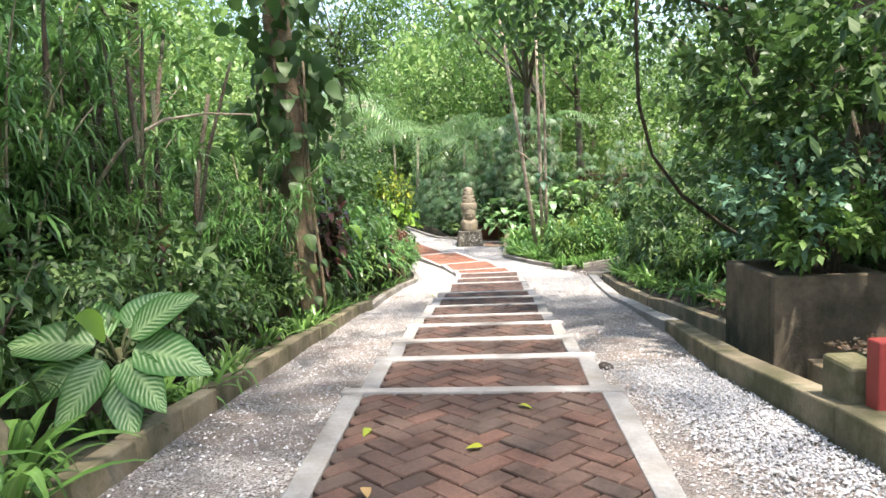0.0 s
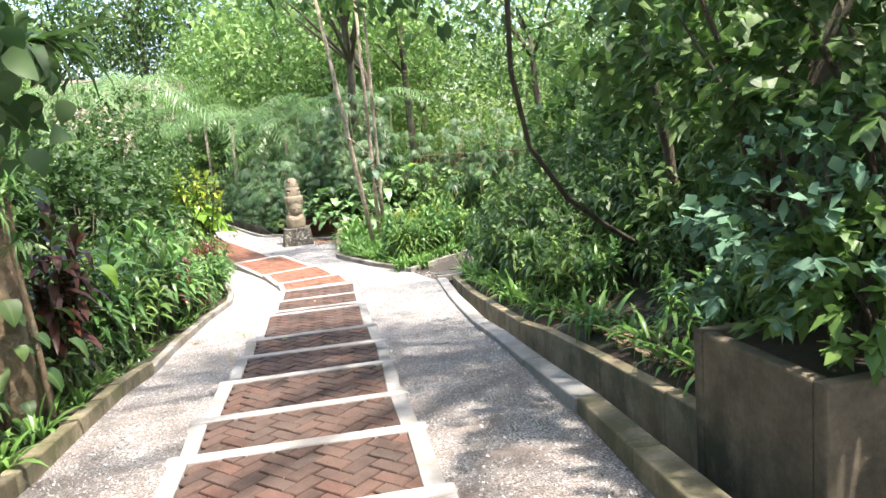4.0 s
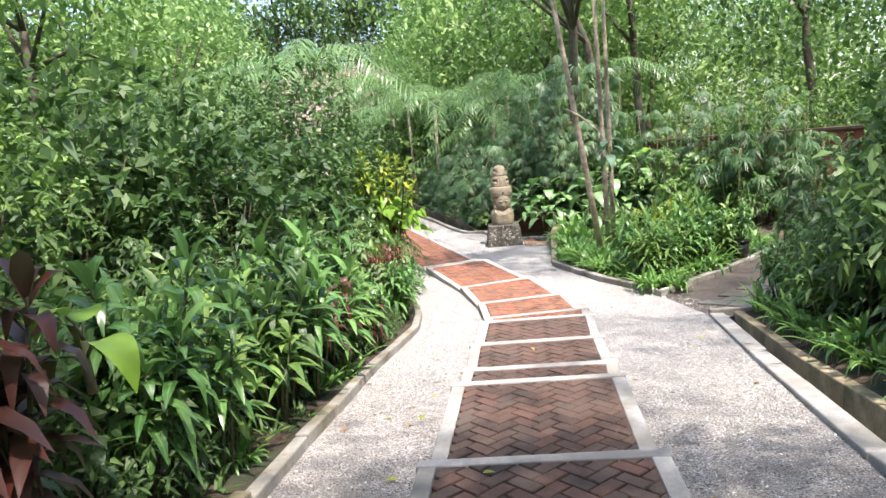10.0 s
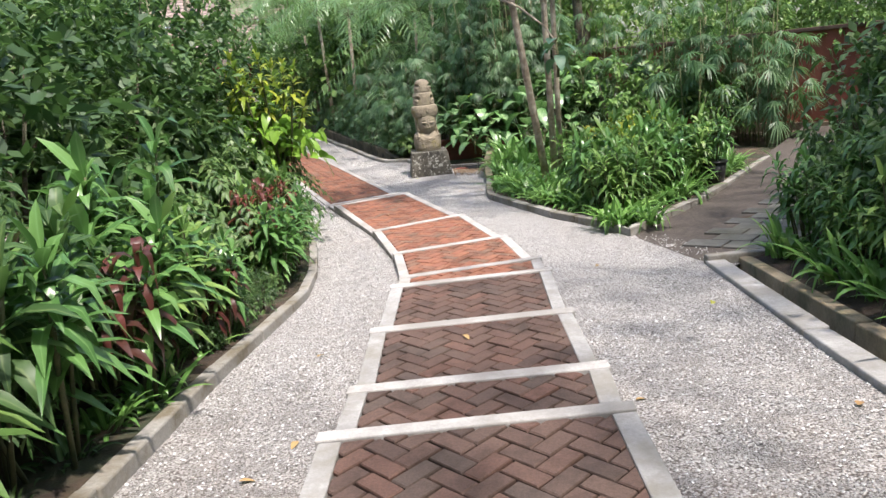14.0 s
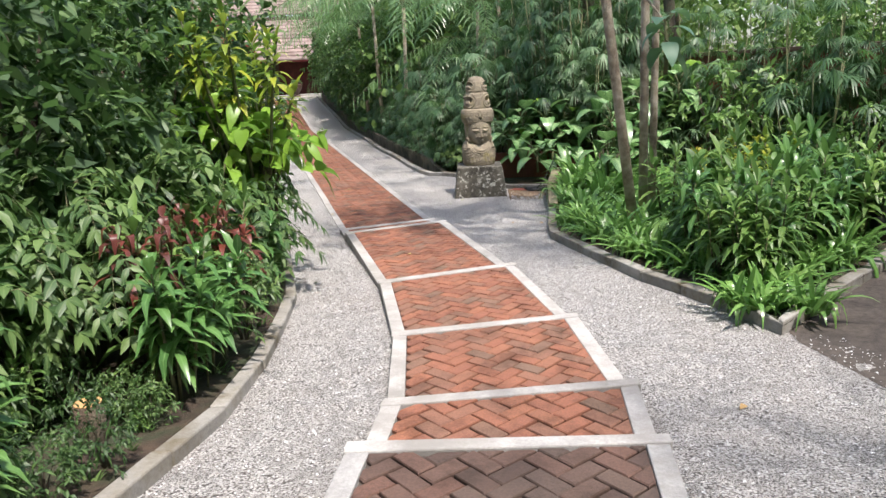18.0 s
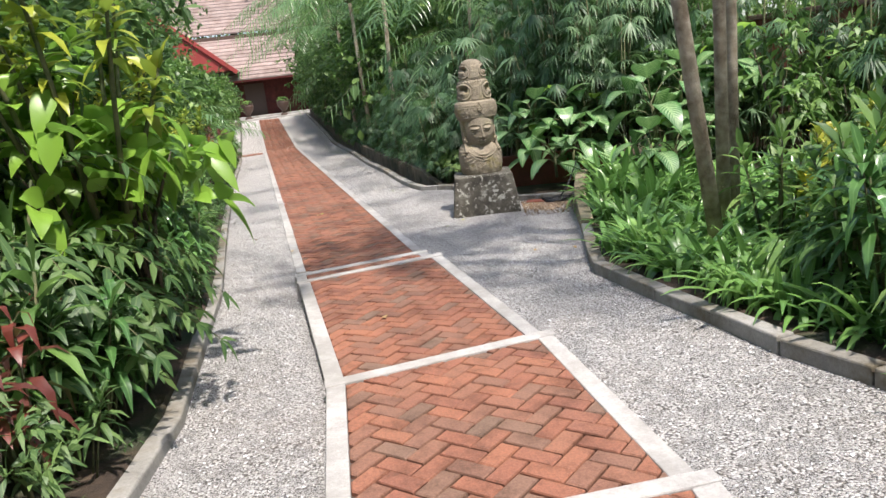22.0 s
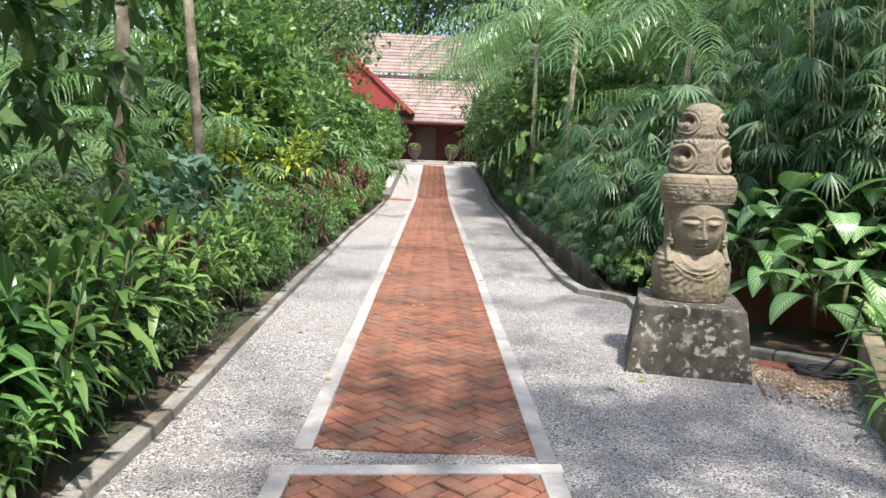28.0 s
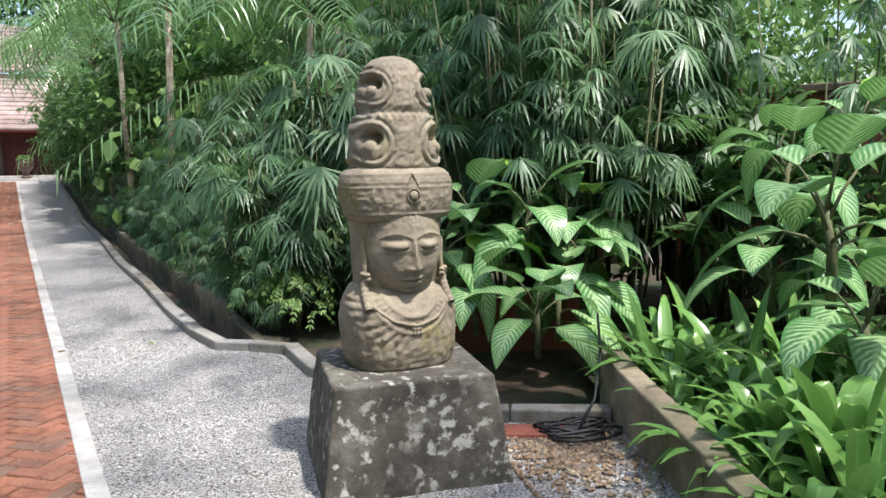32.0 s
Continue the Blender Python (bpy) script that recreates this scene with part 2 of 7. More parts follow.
M_KERB2 = rough_mat("grey_kerb", [(0.3, (0.27, 0.255, 0.23)), (0.7, (0.44, 0.425, 0.395))], 4, 50, 0.9, 0.5, 0.008, stain=(0.15, 0.125, 0.085), stain_scale=2.0, random_tone=0.15)
M_WALLDARK = rough_mat("stained_concrete", [(0.3, (0.10, 0.08, 0.055)), (0.6, (0.20, 0.16, 0.11)), (0.8, (0.32, 0.26, 0.18))], 3, 40, 0.92, 0.6, 0.01, stain=(0.055, 0.052, 0.032), stain_scale=1.8)
M_DRAINWALL = rough_mat("tan_stained_concrete", [(0.3, (0.26, 0.20, 0.125)), (0.6, (0.42, 0.335, 0.22)), (0.8, (0.52, 0.44, 0.32))], 3, 40, 0.92, 0.6, 0.01, stain=(0.14, 0.13, 0.075), stain_scale=1.8)
M_LITTER = chip_mat("leaf_litter", [(0.10, 0.06, 0.035), (0.24, 0.15, 0.08), (0.34, 0.24, 0.15), (0.16, 0.11, 0.08), (0.42, 0.34, 0.24)])
M_DIRT = rough_mat("trodden_earth", [(0.3, (0.075, 0.057, 0.042)), (0.5, (0.14, 0.112, 0.085)), (0.75, (0.27, 0.24, 0.205))], 9, 70, 0.95, 0.9, 0.015, stain=(0.12, 0.10, 0.06), stain_scale=3.0)
M_MORTAR = rough_mat("dark_joint", [(0.3, (0.05, 0.04, 0.035)), (0.7, (0.11, 0.09, 0.075))], 20, 80, 0.95, 0.5, 0.006)
M_BRICK_OLD = brick_mat("old_brick", [(0.075, 0.044, 0.035), (0.125, 0.066, 0.049), (0.095, 0.064, 0.052), (0.155, 0.072, 0.051), (0.115, 0.074, 0.058)], (0.095, 0.072, 0.058))
M_BRICK_NEW = brick_mat("orange_brick", [(0.26, 0.085, 0.05), (0.34, 0.12, 0.064), (0.22, 0.10, 0.066), (0.37, 0.13, 0.066), (0.29, 0.095, 0.054), (0.19, 0.115, 0.08), (0.33, 0.11, 0.06)], (0.22, 0.14, 0.10))
M_PAVER = rough_mat("dark_slate_paver", [(0.3, (0.085, 0.08, 0.072)), (0.7, (0.19, 0.18, 0.165))], 6, 60, 0.5, 0.4, 0.006, stain=(0.10, 0.09, 0.065), random_tone=0.25)
M_BARK = rough_mat("bark", [(0.3, (0.07, 0.05, 0.035)), (0.7, (0.19, 0.14, 0.10))], 9, 35, 0.95, 1.0, 0.03, stain=(0.10, 0.11, 0.07), stain_scale=3)
M_BARKWARM = rough_mat("rooty_bark", [(0.3, (0.18, 0.115, 0.07)), (0.7, (0.46, 0.34, 0.22))], 9, 35, 0.95, 1.0, 0.03, stain=(0.18, 0.17, 0.11), stain_scale=3)
M_BARKPALE = rough_mat("pale_bark", [(0.3, (0.32, 0.25, 0.175)), (0.7, (0.66, 0.57, 0.45))], 7, 40, 0.9, 0.9, 0.02, stain=(0.20, 0.15, 0.105), stain_scale=5)
M_STEM = rough_mat("green_stem", [(0.3, (0.06, 0.09, 0.03)), (0.7, (0.16, 0.15, 0.07))], 14, 50, 0.8, 0.3, 0.005)
M_REDWALL = rough_mat("dark_red_wall", [(0.3, (0.10, 0.022, 0.018)), (0.7, (0.17, 0.04, 0.03))], 2.5, 30, 0.8, 0.4, 0.008, stain=(0.07, 0.018, 0.015))
M_BROWNWALL = rough_mat("red_brown_wall", [(0.3, (0.20, 0.06, 0.04)), (0.7, (0.30, 0.09, 0.055))], 1.5, 30, 0.85, 0.4, 0.008, stain=(0.14, 0.045, 0.03))
M_REDPAINT = plain_mat("red_paint", (0.36, 0.055, 0.048), 0.55)
M_ROOF = rough_mat("faded_roof", [(0.3, (0.27, 0.19, 0.165)), (0.7, (0.42, 0.33, 0.30))], 2, 25, 0.85, 0.5, 0.02, random_tone=0.3)
M_CLAY = plain_mat("dark_clay", (0.10, 0.06, 0.045), 0.5)

L_SHRUB = leaf_mat("leaf_shrub", [(0.016, 0.042, 0.015), (0.05, 0.108, 0.032), (0.165, 0.255, 0.078)], 0.48, 0.28, rib=(0.17, 0.24, 0.09))
L_BRIGHT = leaf_mat("leaf_bright", [(0.045, 0.105, 0.028), (0.125, 0.23, 0.056), (0.27, 0.385, 0.105)], 0.46, 0.30)
L_DARK = leaf_mat("leaf_dark", [(0.025, 0.058, 0.022), (0.060, 0.118, 0.042), (0.145, 0.22, 0.075)], 0.55, 0.28)
L_STRAP = leaf_mat("leaf_strap", [(0.03, 0.088, 0.026), (0.08, 0.185, 0.05), (0.19, 0.345, 0.10)], 0.28, 0.28, rib=(0.20, 0.36, 0.13))
L_STRAPB = leaf_mat("leaf_strap_bright", [(0.07, 0.165, 0.04), (0.15, 0.30, 0.07), (0.29, 0.46, 0.13)], 0.28, 0.3, rib=(0.24, 0.40, 0.14))
L_PALM = leaf_mat("leaf_fan_palm", [(0.03, 0.075, 0.034), (0.085, 0.165, 0.075), (0.23, 0.335, 0.18)], 0.42, 0.36)
L_FROND = leaf_mat("leaf_frond", [(0.07, 0.155, 0.058), (0.145, 0.26, 0.10), (0.27, 0.41, 0.18)], 0.28, 0.38)
L_BAMBOO = leaf_mat("leaf_bamboo", [(0.018, 0.046, 0.016), (0.044, 0.096, 0.032), (0.13, 0.215, 0.09)], 0.46, 0.3)
L_DIEFF = leaf_mat("leaf_variegated", [(0.035, 0.12, 0.03), (0.06, 0.18, 0.045), (0.11, 0.25, 0.07)], 0.28, 0.25, vein=(0.50, 0.64, 0.36), vein_freq=13, vein_amt=0.8, rib=(0.36, 0.52, 0.24))
L_LIME = leaf_mat("leaf_lime", [(0.18, 0.34, 0.04), (0.27, 0.45, 0.06)], 0.35, 0.38)
L_RED = leaf_mat("leaf_red", [(0.038, 0.017, 0.013), (0.09, 0.024, 0.019), (0.19, 0.040, 0.027)], 0.42, 0.15)
L_YELLOW = leaf_mat("leaf_yellow", [(0.12, 0.23, 0.03), (0.36, 0.39, 0.04), (0.58, 0.50, 0.06)], 0.35, 0.35)
L_ORANGE = leaf_mat("leaf_orange", [(0.06, 0.10, 0.025), (0.20, 0.055, 0.025), (0.30, 0.09, 0.03), (0.22, 0.20, 0.04)], 0.4, 0.25)
L_BLUE = leaf_mat("leaf_blue_green", [(0.075, 0.16, 0.10), (0.14, 0.26, 0.165)], 0.5, 0.2)
L_DRY = leaf_mat("leaf_dry", [(0.28, 0.17, 0.08), (0.42, 0.28, 0.12), (0.20, 0.10, 0.05)], 0.8, 0.1)


# ---- mesh helpers ----
def link_mesh(name, mesh, mat, parent=None):
    ob = new(name, mesh)
    if mat and not mesh.materials:
        mesh.materials.append(mat)
    if parent:
        ob.parent = parent
    return ob


def part(name, bm, material, parent, label=""):
    me = bpy.data.meshes.new(name)
    bm.to_mesh(me)
    bm.free()
    ob = link_mesh(name, me, material, parent)
    if label:
        tagged(ob, label)
    return ob


def pydata(name, verts, faces, mat, parent=None, smooth=False):
    me = bpy.data.meshes.new(name)
    me.from_pydata([tuple(v) for v in verts], [], faces)
    if smooth:
        me.polygons.foreach_set("use_smooth", [True] * len(me.polygons))
    me.update()
    return link_mesh(name, me, mat, parent)


def bevel_bm(bm, w, seg=1):
    bmesh.ops.bevel(bm, geom=bm.edges[:], offset=w, segments=seg, affect="EDGES", profile=0.5)
    return bm


def prism_bm(poly, z0, z1, bev=0.0, wob=0.0, seed=0):
    """A block over a plan polygon; z0, z1 numbers or functions of (x, y)."""
    f0 = z0 if callable(z0) else (lambda x, y: z0)
    f1 = z1 if callable(z1) else (lambda x, y: z1)
    rnd = random.Random(seed)
    bm = bmesh.new()
    lo = [bm.verts.new((x, y, f0(x, y))) for x, y in poly]
    hi = [bm.verts.new((x + rnd.uniform(-wob, wob), y + rnd.uniform(-wob, wob), f1(x, y) + rnd.uniform(-wob, wob))) for x, y in poly]
    n = len(poly)
    bm.faces.new(hi)
    bm.faces.new(lo[::-1])
    for i in range(n):
        j = (i + 1) % n
        bm.faces.new((lo[i], lo[j], hi[j], hi[i]))
    bmesh.ops.recalc_face_normals(bm, faces=bm.faces[:])
    if bev:
        bevel_bm(bm, bev, 2)
    return bm


def tube_bm(pts, radii, sides=7, bm=None, rough=0.0, seed=0):
    """A tapered tube along points."""
    bm = bm or bmesh.new()
    rnd = random.Random(seed)
    pts = [Vector(p) for p in pts]
    rings = []
    for i, p in enumerate(pts):
        d = (pts[min(i + 1, len(pts) - 1)] - pts[max(i - 1, 0)]).normalized()
        a = d.orthogonal().normalized() if abs(d.z) < 0.95 else Vector((1, 0, 0)) - d * d.x
        a = (Vector((0.3, 1, 0.1)).cross(d)).normalized() if abs(d.dot(Vector((0.3, 1, 0.1)).normalized())) < 0.98 else a.normalized()
        b = d.cross(a)
        ring = []
        for k in range(sides):
            t = 2 * math.pi * k / sides
            r = radii[i] * (1 + rnd.uniform(-rough, rough))
            ring.append(bm.verts.new(p + (a * math.cos(t) + b * math.sin(t)) * r))
        rings.append(ring)
    for r0, r1 in zip(rings, rings[1:]):
        for k in range(sides):
            f = bm.faces.new((r0[k], r0[(k + 1) % sides], r1[(k + 1) % sides], r1[k]))
            f.smooth = True
    bm.faces.new(rings[0][::-1])
    bm.faces.new(rings[-1])
    return bm


def fill_mesh(name, V, F, uvs, k):
    """A mesh of quads whose texture coordinates repeat every k vertices."""
    me = bpy.data.meshes.new(name)
    me.vertices.add(len(V))
    me.vertices.foreach_set("co", V.ravel())
    me.loops.add(F.size)
    me.loops.foreach_set("vertex_index", F.ravel().astype(np.int32))
    me.polygons.add(len(F))
    me.polygons.foreach_set("loop_start", np.arange(0, F.size, 4, dtype=np.int32))
    me.polygons.foreach_set("use_smooth", np.ones(len(F), bool))
    uv = me.uv_layers.new(name="UVMap")
    uv.data.foreach_set("uv", uvs[F.ravel() % k].ravel())
    me.update(calc_edges=True)
    return me


def leaf_mesh(name, P, D, N, L, W, droop, fold=0.15, segs=3, ribbed=False, shape="lance"):
    """One mesh of many leaves. P base points, D directions, N upper sides, L lengths, W half widths, droop by length squared."""
    P, D, N = (np.asarray(a, float).reshape(-1, 3) for a in (P, D, N))
    n = len(P)
    L, W, droop = (np.broadcast_to(np.asarray(a, float), n).copy() for a in (L, W, droop))
    D = D / np.maximum(np.linalg.norm(D, axis=1, keepdims=True), 1e-6)
    S = np.cross(D, N)
    S /= np.maximum(np.linalg.norm(S, axis=1, keepdims=True), 1e-6)
    U = np.cross(S, D)
    if segs == 1:
        # one diamond-shaped face
        V = np.stack([P, P + D * (L * .42)[:, None] - S * W[:, None] - U * (fold * W)[:, None], P + D * L[:, None] - np.array([0, 0, 1.0]) * (droop * L * .5)[:, None], P + D * (L * .42)[:, None] + S * W[:, None] - U * (fold * W)[:, None]], 1).reshape(-1, 3)
        F = (np.arange(4)[None] + (np.arange(n) * 4)[:, None])
        return fill_mesh(name, V, F, np.array(((0, .5), (.42, 0), (1, .5), (.42, 1))), 4)
    us = np.linspace(0, 1, segs + 1)
    if shape == "lance":
        prof = np.sin(np.pi * np.clip(us, 0, 1) ** 0.75)
    elif shape == "ovate":
        prof = np.sin(np.pi * us ** 0.62) ** 0.75
    elif shape == "strap":
        prof = np.minimum(1, (1 - us) * 2.2 + 0.02) * (0.6 + 0.4 * np.minimum(1, us * 4))
    else:
        prof = np.minimum(1, np.sin(np.pi * us ** 0.5))
    prof[-1] = max(prof[-1], 0.03)
    prof[0] = max(prof[0], 0.12)
    vs = (-1, 0, 1) if ribbed else (-1, 1)
    cols, uvs = [], []
    for u, w in zip(us, prof):
        # bend as an arc so that long leaves keep their length
        for v in vs:
            off = D * (L * (u - 0.35 * droop ** 2 * u ** 3))[:, None] + U * (fold * abs(v) * W * w)[:, None]
            off = off + S * (W * w * v)[:, None]
            off[:, 2] -= droop * L * u ** 2 * 0.8
            cols.append(P + off)
            uvs.append((u, 0.5 + v * 0.5))
    k = len(us) * len(vs)
    V = np.stack(cols, 1).reshape(-1, 3)
    quads = []
    m = len(vs)
    for i in range(segs):
        for j in range(m - 1):
            quads.append((i * m + j, i * m + j + 1, (i + 1) * m + j + 1, (i + 1) * m + j))
    Q = np.array(quads)
    F = (Q[None] + (np.arange(n) * k)[:, None, None]).reshape(-1, 4)
    return fill_mesh(name, V, F, np.array(uvs), k)


def unit(v):
    v = np.asarray(v, float)
    return v / np.maximum(np.linalg.norm(v, axis=-1, keepdims=True), 1e-9)


# ---- plan ----
GY = (-20, 1.0, 1.6, 2.6, 3.55, 4.48, 5.43, 6.23, 7.29, 8.28, 9.29, 11.02, 11.7, 12.8, 14.1, 14.9, 16.3, 17.9, 20.5, 21.2, 43, 58, 64)
GZ = (1.63, 1.63, 1.59, 1.495, 1.385, 1.29, 1.205, 1.10, 1.005, 0.905, 0.755, 0.64, 0.555, 0.453, 0.32, 0.235, 0.165, 0.11, 0.035, 0, 0, 1.05, 1.12)
LEFT = ((-1.27, -6), (-1.26, 1.0), (-1.26, 3.6), (-1.22, 4.65), (-1.18, 6.5), (-1.12, 8.1), (-1.06, 9.3), (-1.00, 10.3), (-0.94, 11), (-0.91, 12),
        (-0.87, 12.7), (-0.80, 13.5), (-0.73, 14.4), (-0.68, 15.0), (-0.71, 15.8), (-0.81, 16.7), (-0.94, 17.6), (-1.17, 18.4), (-1.37, 19.1), (-1.72, 20.4), (-2.05, 21.4),
        (-2.44, 22.6), (-3.18, 24.9), (-4.05, 27.7), (-5.0, 30.7), (-6.7, 36.5), (-7.7, 39.8), (-9.3, 45), (-13.6, 59))
LIP = ((1.48, -6), (1.58, 2.0), (1.68, 3.6), (1.95, 5.6), (2.09, 7.0), (2.24, 8.6), (2.32, 9.5), (2.46, 11.0), (2.62, 12.2), (2.95, 14.5))
DRAIN = ((2.08, -6), (2.18, 2.0), (2.27, 3.6), (2.51, 5.6), (2.62, 6.8), (2.68, 8.2), (2.69, 9.0), (2.79, 10.8), (2.92, 12.2), (3.22, 14.5))
BED = ((2.02, 24.4), (1.93, 24.0), (1.76, 22.9), (1.68, 21.8), (1.55, 20.45), (1.53, 19.95), (1.79, 19.0), (1.97, 18.4), (2.14, 17.8), (2.36, 17.3), (2.62, 16.6), (2.74, 16.15),
       (3.50, 17.0), (4.30, 17.85), (5.95, 20.0), (7.1, 21.5))
BACK = ((1.92, 24.03), (1.38, 24.20), (1.10, 24.32), (0.33, 25.45), (0.18, 26.15), (-0.10, 26.32), (-0.36, 26.45), (-0.60, 27.0), (-0.92, 28.05), (-1.42, 29.9), (-2.2, 32.5),
        (-3.25, 36.5), (-6.2, 47.0), (-9.6, 58.5))


def gz(y):
    return float(np.interp(y, GY, GZ))


def line_x(pts, y):
    return float(np.interp(y, [p[1] for p in pts], [p[0] for p in pts]))


def gravel_right(y):
    if y < 14.5:
        return line_x(LIP, y)
    if y < 16.15:
        return float(np.interp(y, (14.5, 16.15), (3.38, 3.10)))
    if y < 24.0:
        return line_x(sorted(BED[1:12], key=lambda p: p[1]), y) + 0.02
    return line_x(BACK, y) + 0.03


def resample(pts, step):
    out = [Vector(pts[0])]
    for a, b in zip(pts, pts[1:]):
        a, b = Vector(a), Vector(b)
        n = max(1, round((b - a).length / step))
        out += [a.lerp(b, (i + 1) / n) for i in range(n)]
    return out


# ground: one sheet, with the drain sunk into it
rows_y = [-600, -150, -40, -12] + [-6 + 0.5 * i for i in range(41)] + [14.5, 14.55] + [15 + 1.0 * i for i in range(46)] + [75, 120, 250, 700]
gverts, gfaces, ncol = [], [], 0
for y in rows_y:
    yc = min(max(y, -6), 60)
    xl, xr, xd = line_x(LEFT, yc), line_x(LIP, min(yc, 14.5)), line_x(DRAIN, min(yc, 14.5))
    z = gz(y)
    in_drain = y <= 14.5
    bank = 0.12 if in_drain else 0.0
    cols = [(-700, z + 2), (-150, z + 1), (-40, z - 0.3), (-14, z - 0.4), (xl - 5, z - 0.1), (xl - 2, z + 0.06), (xl - 0.10, z + 0.08), (xl - 0.02, z - 0.03), (xr, z - 0.03),
            (xr + 0.10, z - 0.03), (xr + 0.12, z - (0.34 if in_drain else 0.03)), (xd + 0.02, z - (0.34 if in_drain else 0.03)),
            (xd + 0.06, z + bank - 0.10), (xr + 1.2, z + bank * 2.2), (xr + 4, z + bank * 5), (14 + xr, z + bank * 7), (40, z + 1), (150, z + 1), (700, z + 2)]
    if y > 16.4:
        cols = [(x, zz if x < xr + 14 else z + 0.3) for x, zz in cols]
    ncol = len(cols)
    gverts += [(x, y, zz) for x, zz in cols]
for i in range(len(rows_y) - 1):
    for j in range(ncol - 1):
        gfaces.append((i * ncol + j, i * ncol + j + 1, (i + 1) * ncol + j + 1, (i + 1) * ncol + j))
ground = pydata("ground", gverts, gfaces, M_SOIL, smooth=False)
tagged(ground, "dark damp garden soil with leaf litter under the plants", "ground", kind="structure")

# gravel between the kerbs
gv, gf, NX = [], [], 14
ys = [-6 + 0.25 * i for i in range(int(65 / 0.25) + 1)]
for y in ys:
    a, b = line_x(LEFT, y) - 0.03, gravel_right(y) + 0.03
    for j in range(NX + 1):
        x = a + (b - a) * j / NX
        edge = min(j, NX - j) == 0
        gv.append((x, y, gz(y) + (0 if edge else 0.012 * noise.noise(Vector((x * 1.7, y * 1.7, 0))) + 0.006 * noise.noise(Vector((x * 6, y * 6, 3))))))
for i in range(len(ys) - 1):
    for j in range(NX):
        gf.append((i * (NX + 1) + j, i * (NX + 1) + j + 1, (i + 1) * (NX + 1) + j + 1, (i + 1) * (NX + 1) + j))
tagged(pydata("gravel_path", gv, gf, M_GRAVEL, smooth=True), "pale crushed limestone gravel beside the brick path", "gravel", kind="structure")

# ---- stepped brick path ----
# bars: near-side brick corners left and right, tread level
BARS = {17: ((-0.39, 2.59), (0.74, 2.50), 1.65), 16: ((-0.33, 3.595), (0.807, 3.524), 1.54), 15: ((-0.30, 4.51), (0.838, 4.462), 1.43),
        14: ((-0.25, 5.46), (0.888, 5.40), 1.335), 13: ((-0.225, 6.25), (0.918, 6.22), 1.25), 12: ((-0.146, 7.30), (0.995, 7.274), 1.145),
        11: ((-0.084, 8.303), (1.061, 8.26), 1.05), 10: ((-0.042, 9.31), (1.098, 9.274), 0.943), 9: ((0.06, 11.039), (1.18, 11.013), 0.79),
        8: ((0.115, 11.73), (1.241, 11.698), 0.68), 7: ((0.165, 12.82), (1.293, 12.791), 0.595), 6: ((0.25, 14.11), (1.39, 14.12), 0.493),
        5: ((0.30, 14.84), (1.446, 14.984), 0.36), 4: ((0.20, 16.14), (1.31, 16.38), 0.27), 3: ((-0.10, 17.72), (0.94, 18.12), 0.21),
        2: ((-0.87, 20.27), (0.17, 20.70), 0.153), 1: ((-1.05, 20.86), (-0.01, 21.27), 0.075)}
BARW, EDGE = 0.09, 0.10
BRL, BRW, JOINT = 0.181, 0.086, 0.009


def clip_poly(poly, quad):
    """Part of a convex polygon inside a convex quad, both counter-clockwise."""
    out = list(poly)
    for i in range(len(quad)):
        a, b = quad[i], quad[(i + 1) % len(quad)]
        e = b - a
        src, out = out, []
        for p, q in zip(src, src[1:] + src[:1]):
            sp, sq = e.x * (p - a).y - e.y * (p - a).x, e.x * (q - a).y - e.y * (q - a).x
            if sp >= 0:
                out.append(p)
            if (sp >= 0) != (sq >= 0):
                out.append(p.lerp(q, sp / (sp - sq)))
        if len(out) < 3:
            return []
    return out


def area(poly):
    return 0.5 * sum(p.x * q.y - q.x * p.y for p, q in zip(poly, poly[1:] + poly[:1]))


def brick_geo(poly, z0, z1, bev=0.006):
    """Verts and faces of one brick over a plan polygon, with a chamfered top."""
    c = sum(poly, Vector((0, 0))) / len(poly)
    n = len(poly)
    inner = [p + (c - p).normalized() * bev * 1.3 for p in poly]
    V = [(p.x, p.y, z0) for p in poly] + [(p.x, p.y, z1 - bev) for p in poly] + [(p.x, p.y, z1) for p in inner]
    F = []
    for r in (0, n):
        for i in range(n):
            j = (i + 1) % n
            F.append((r + i, r + j, r + n + j, r + n + i))
    F.append(tuple(range(2 * n, 3 * n)))
    return V, F


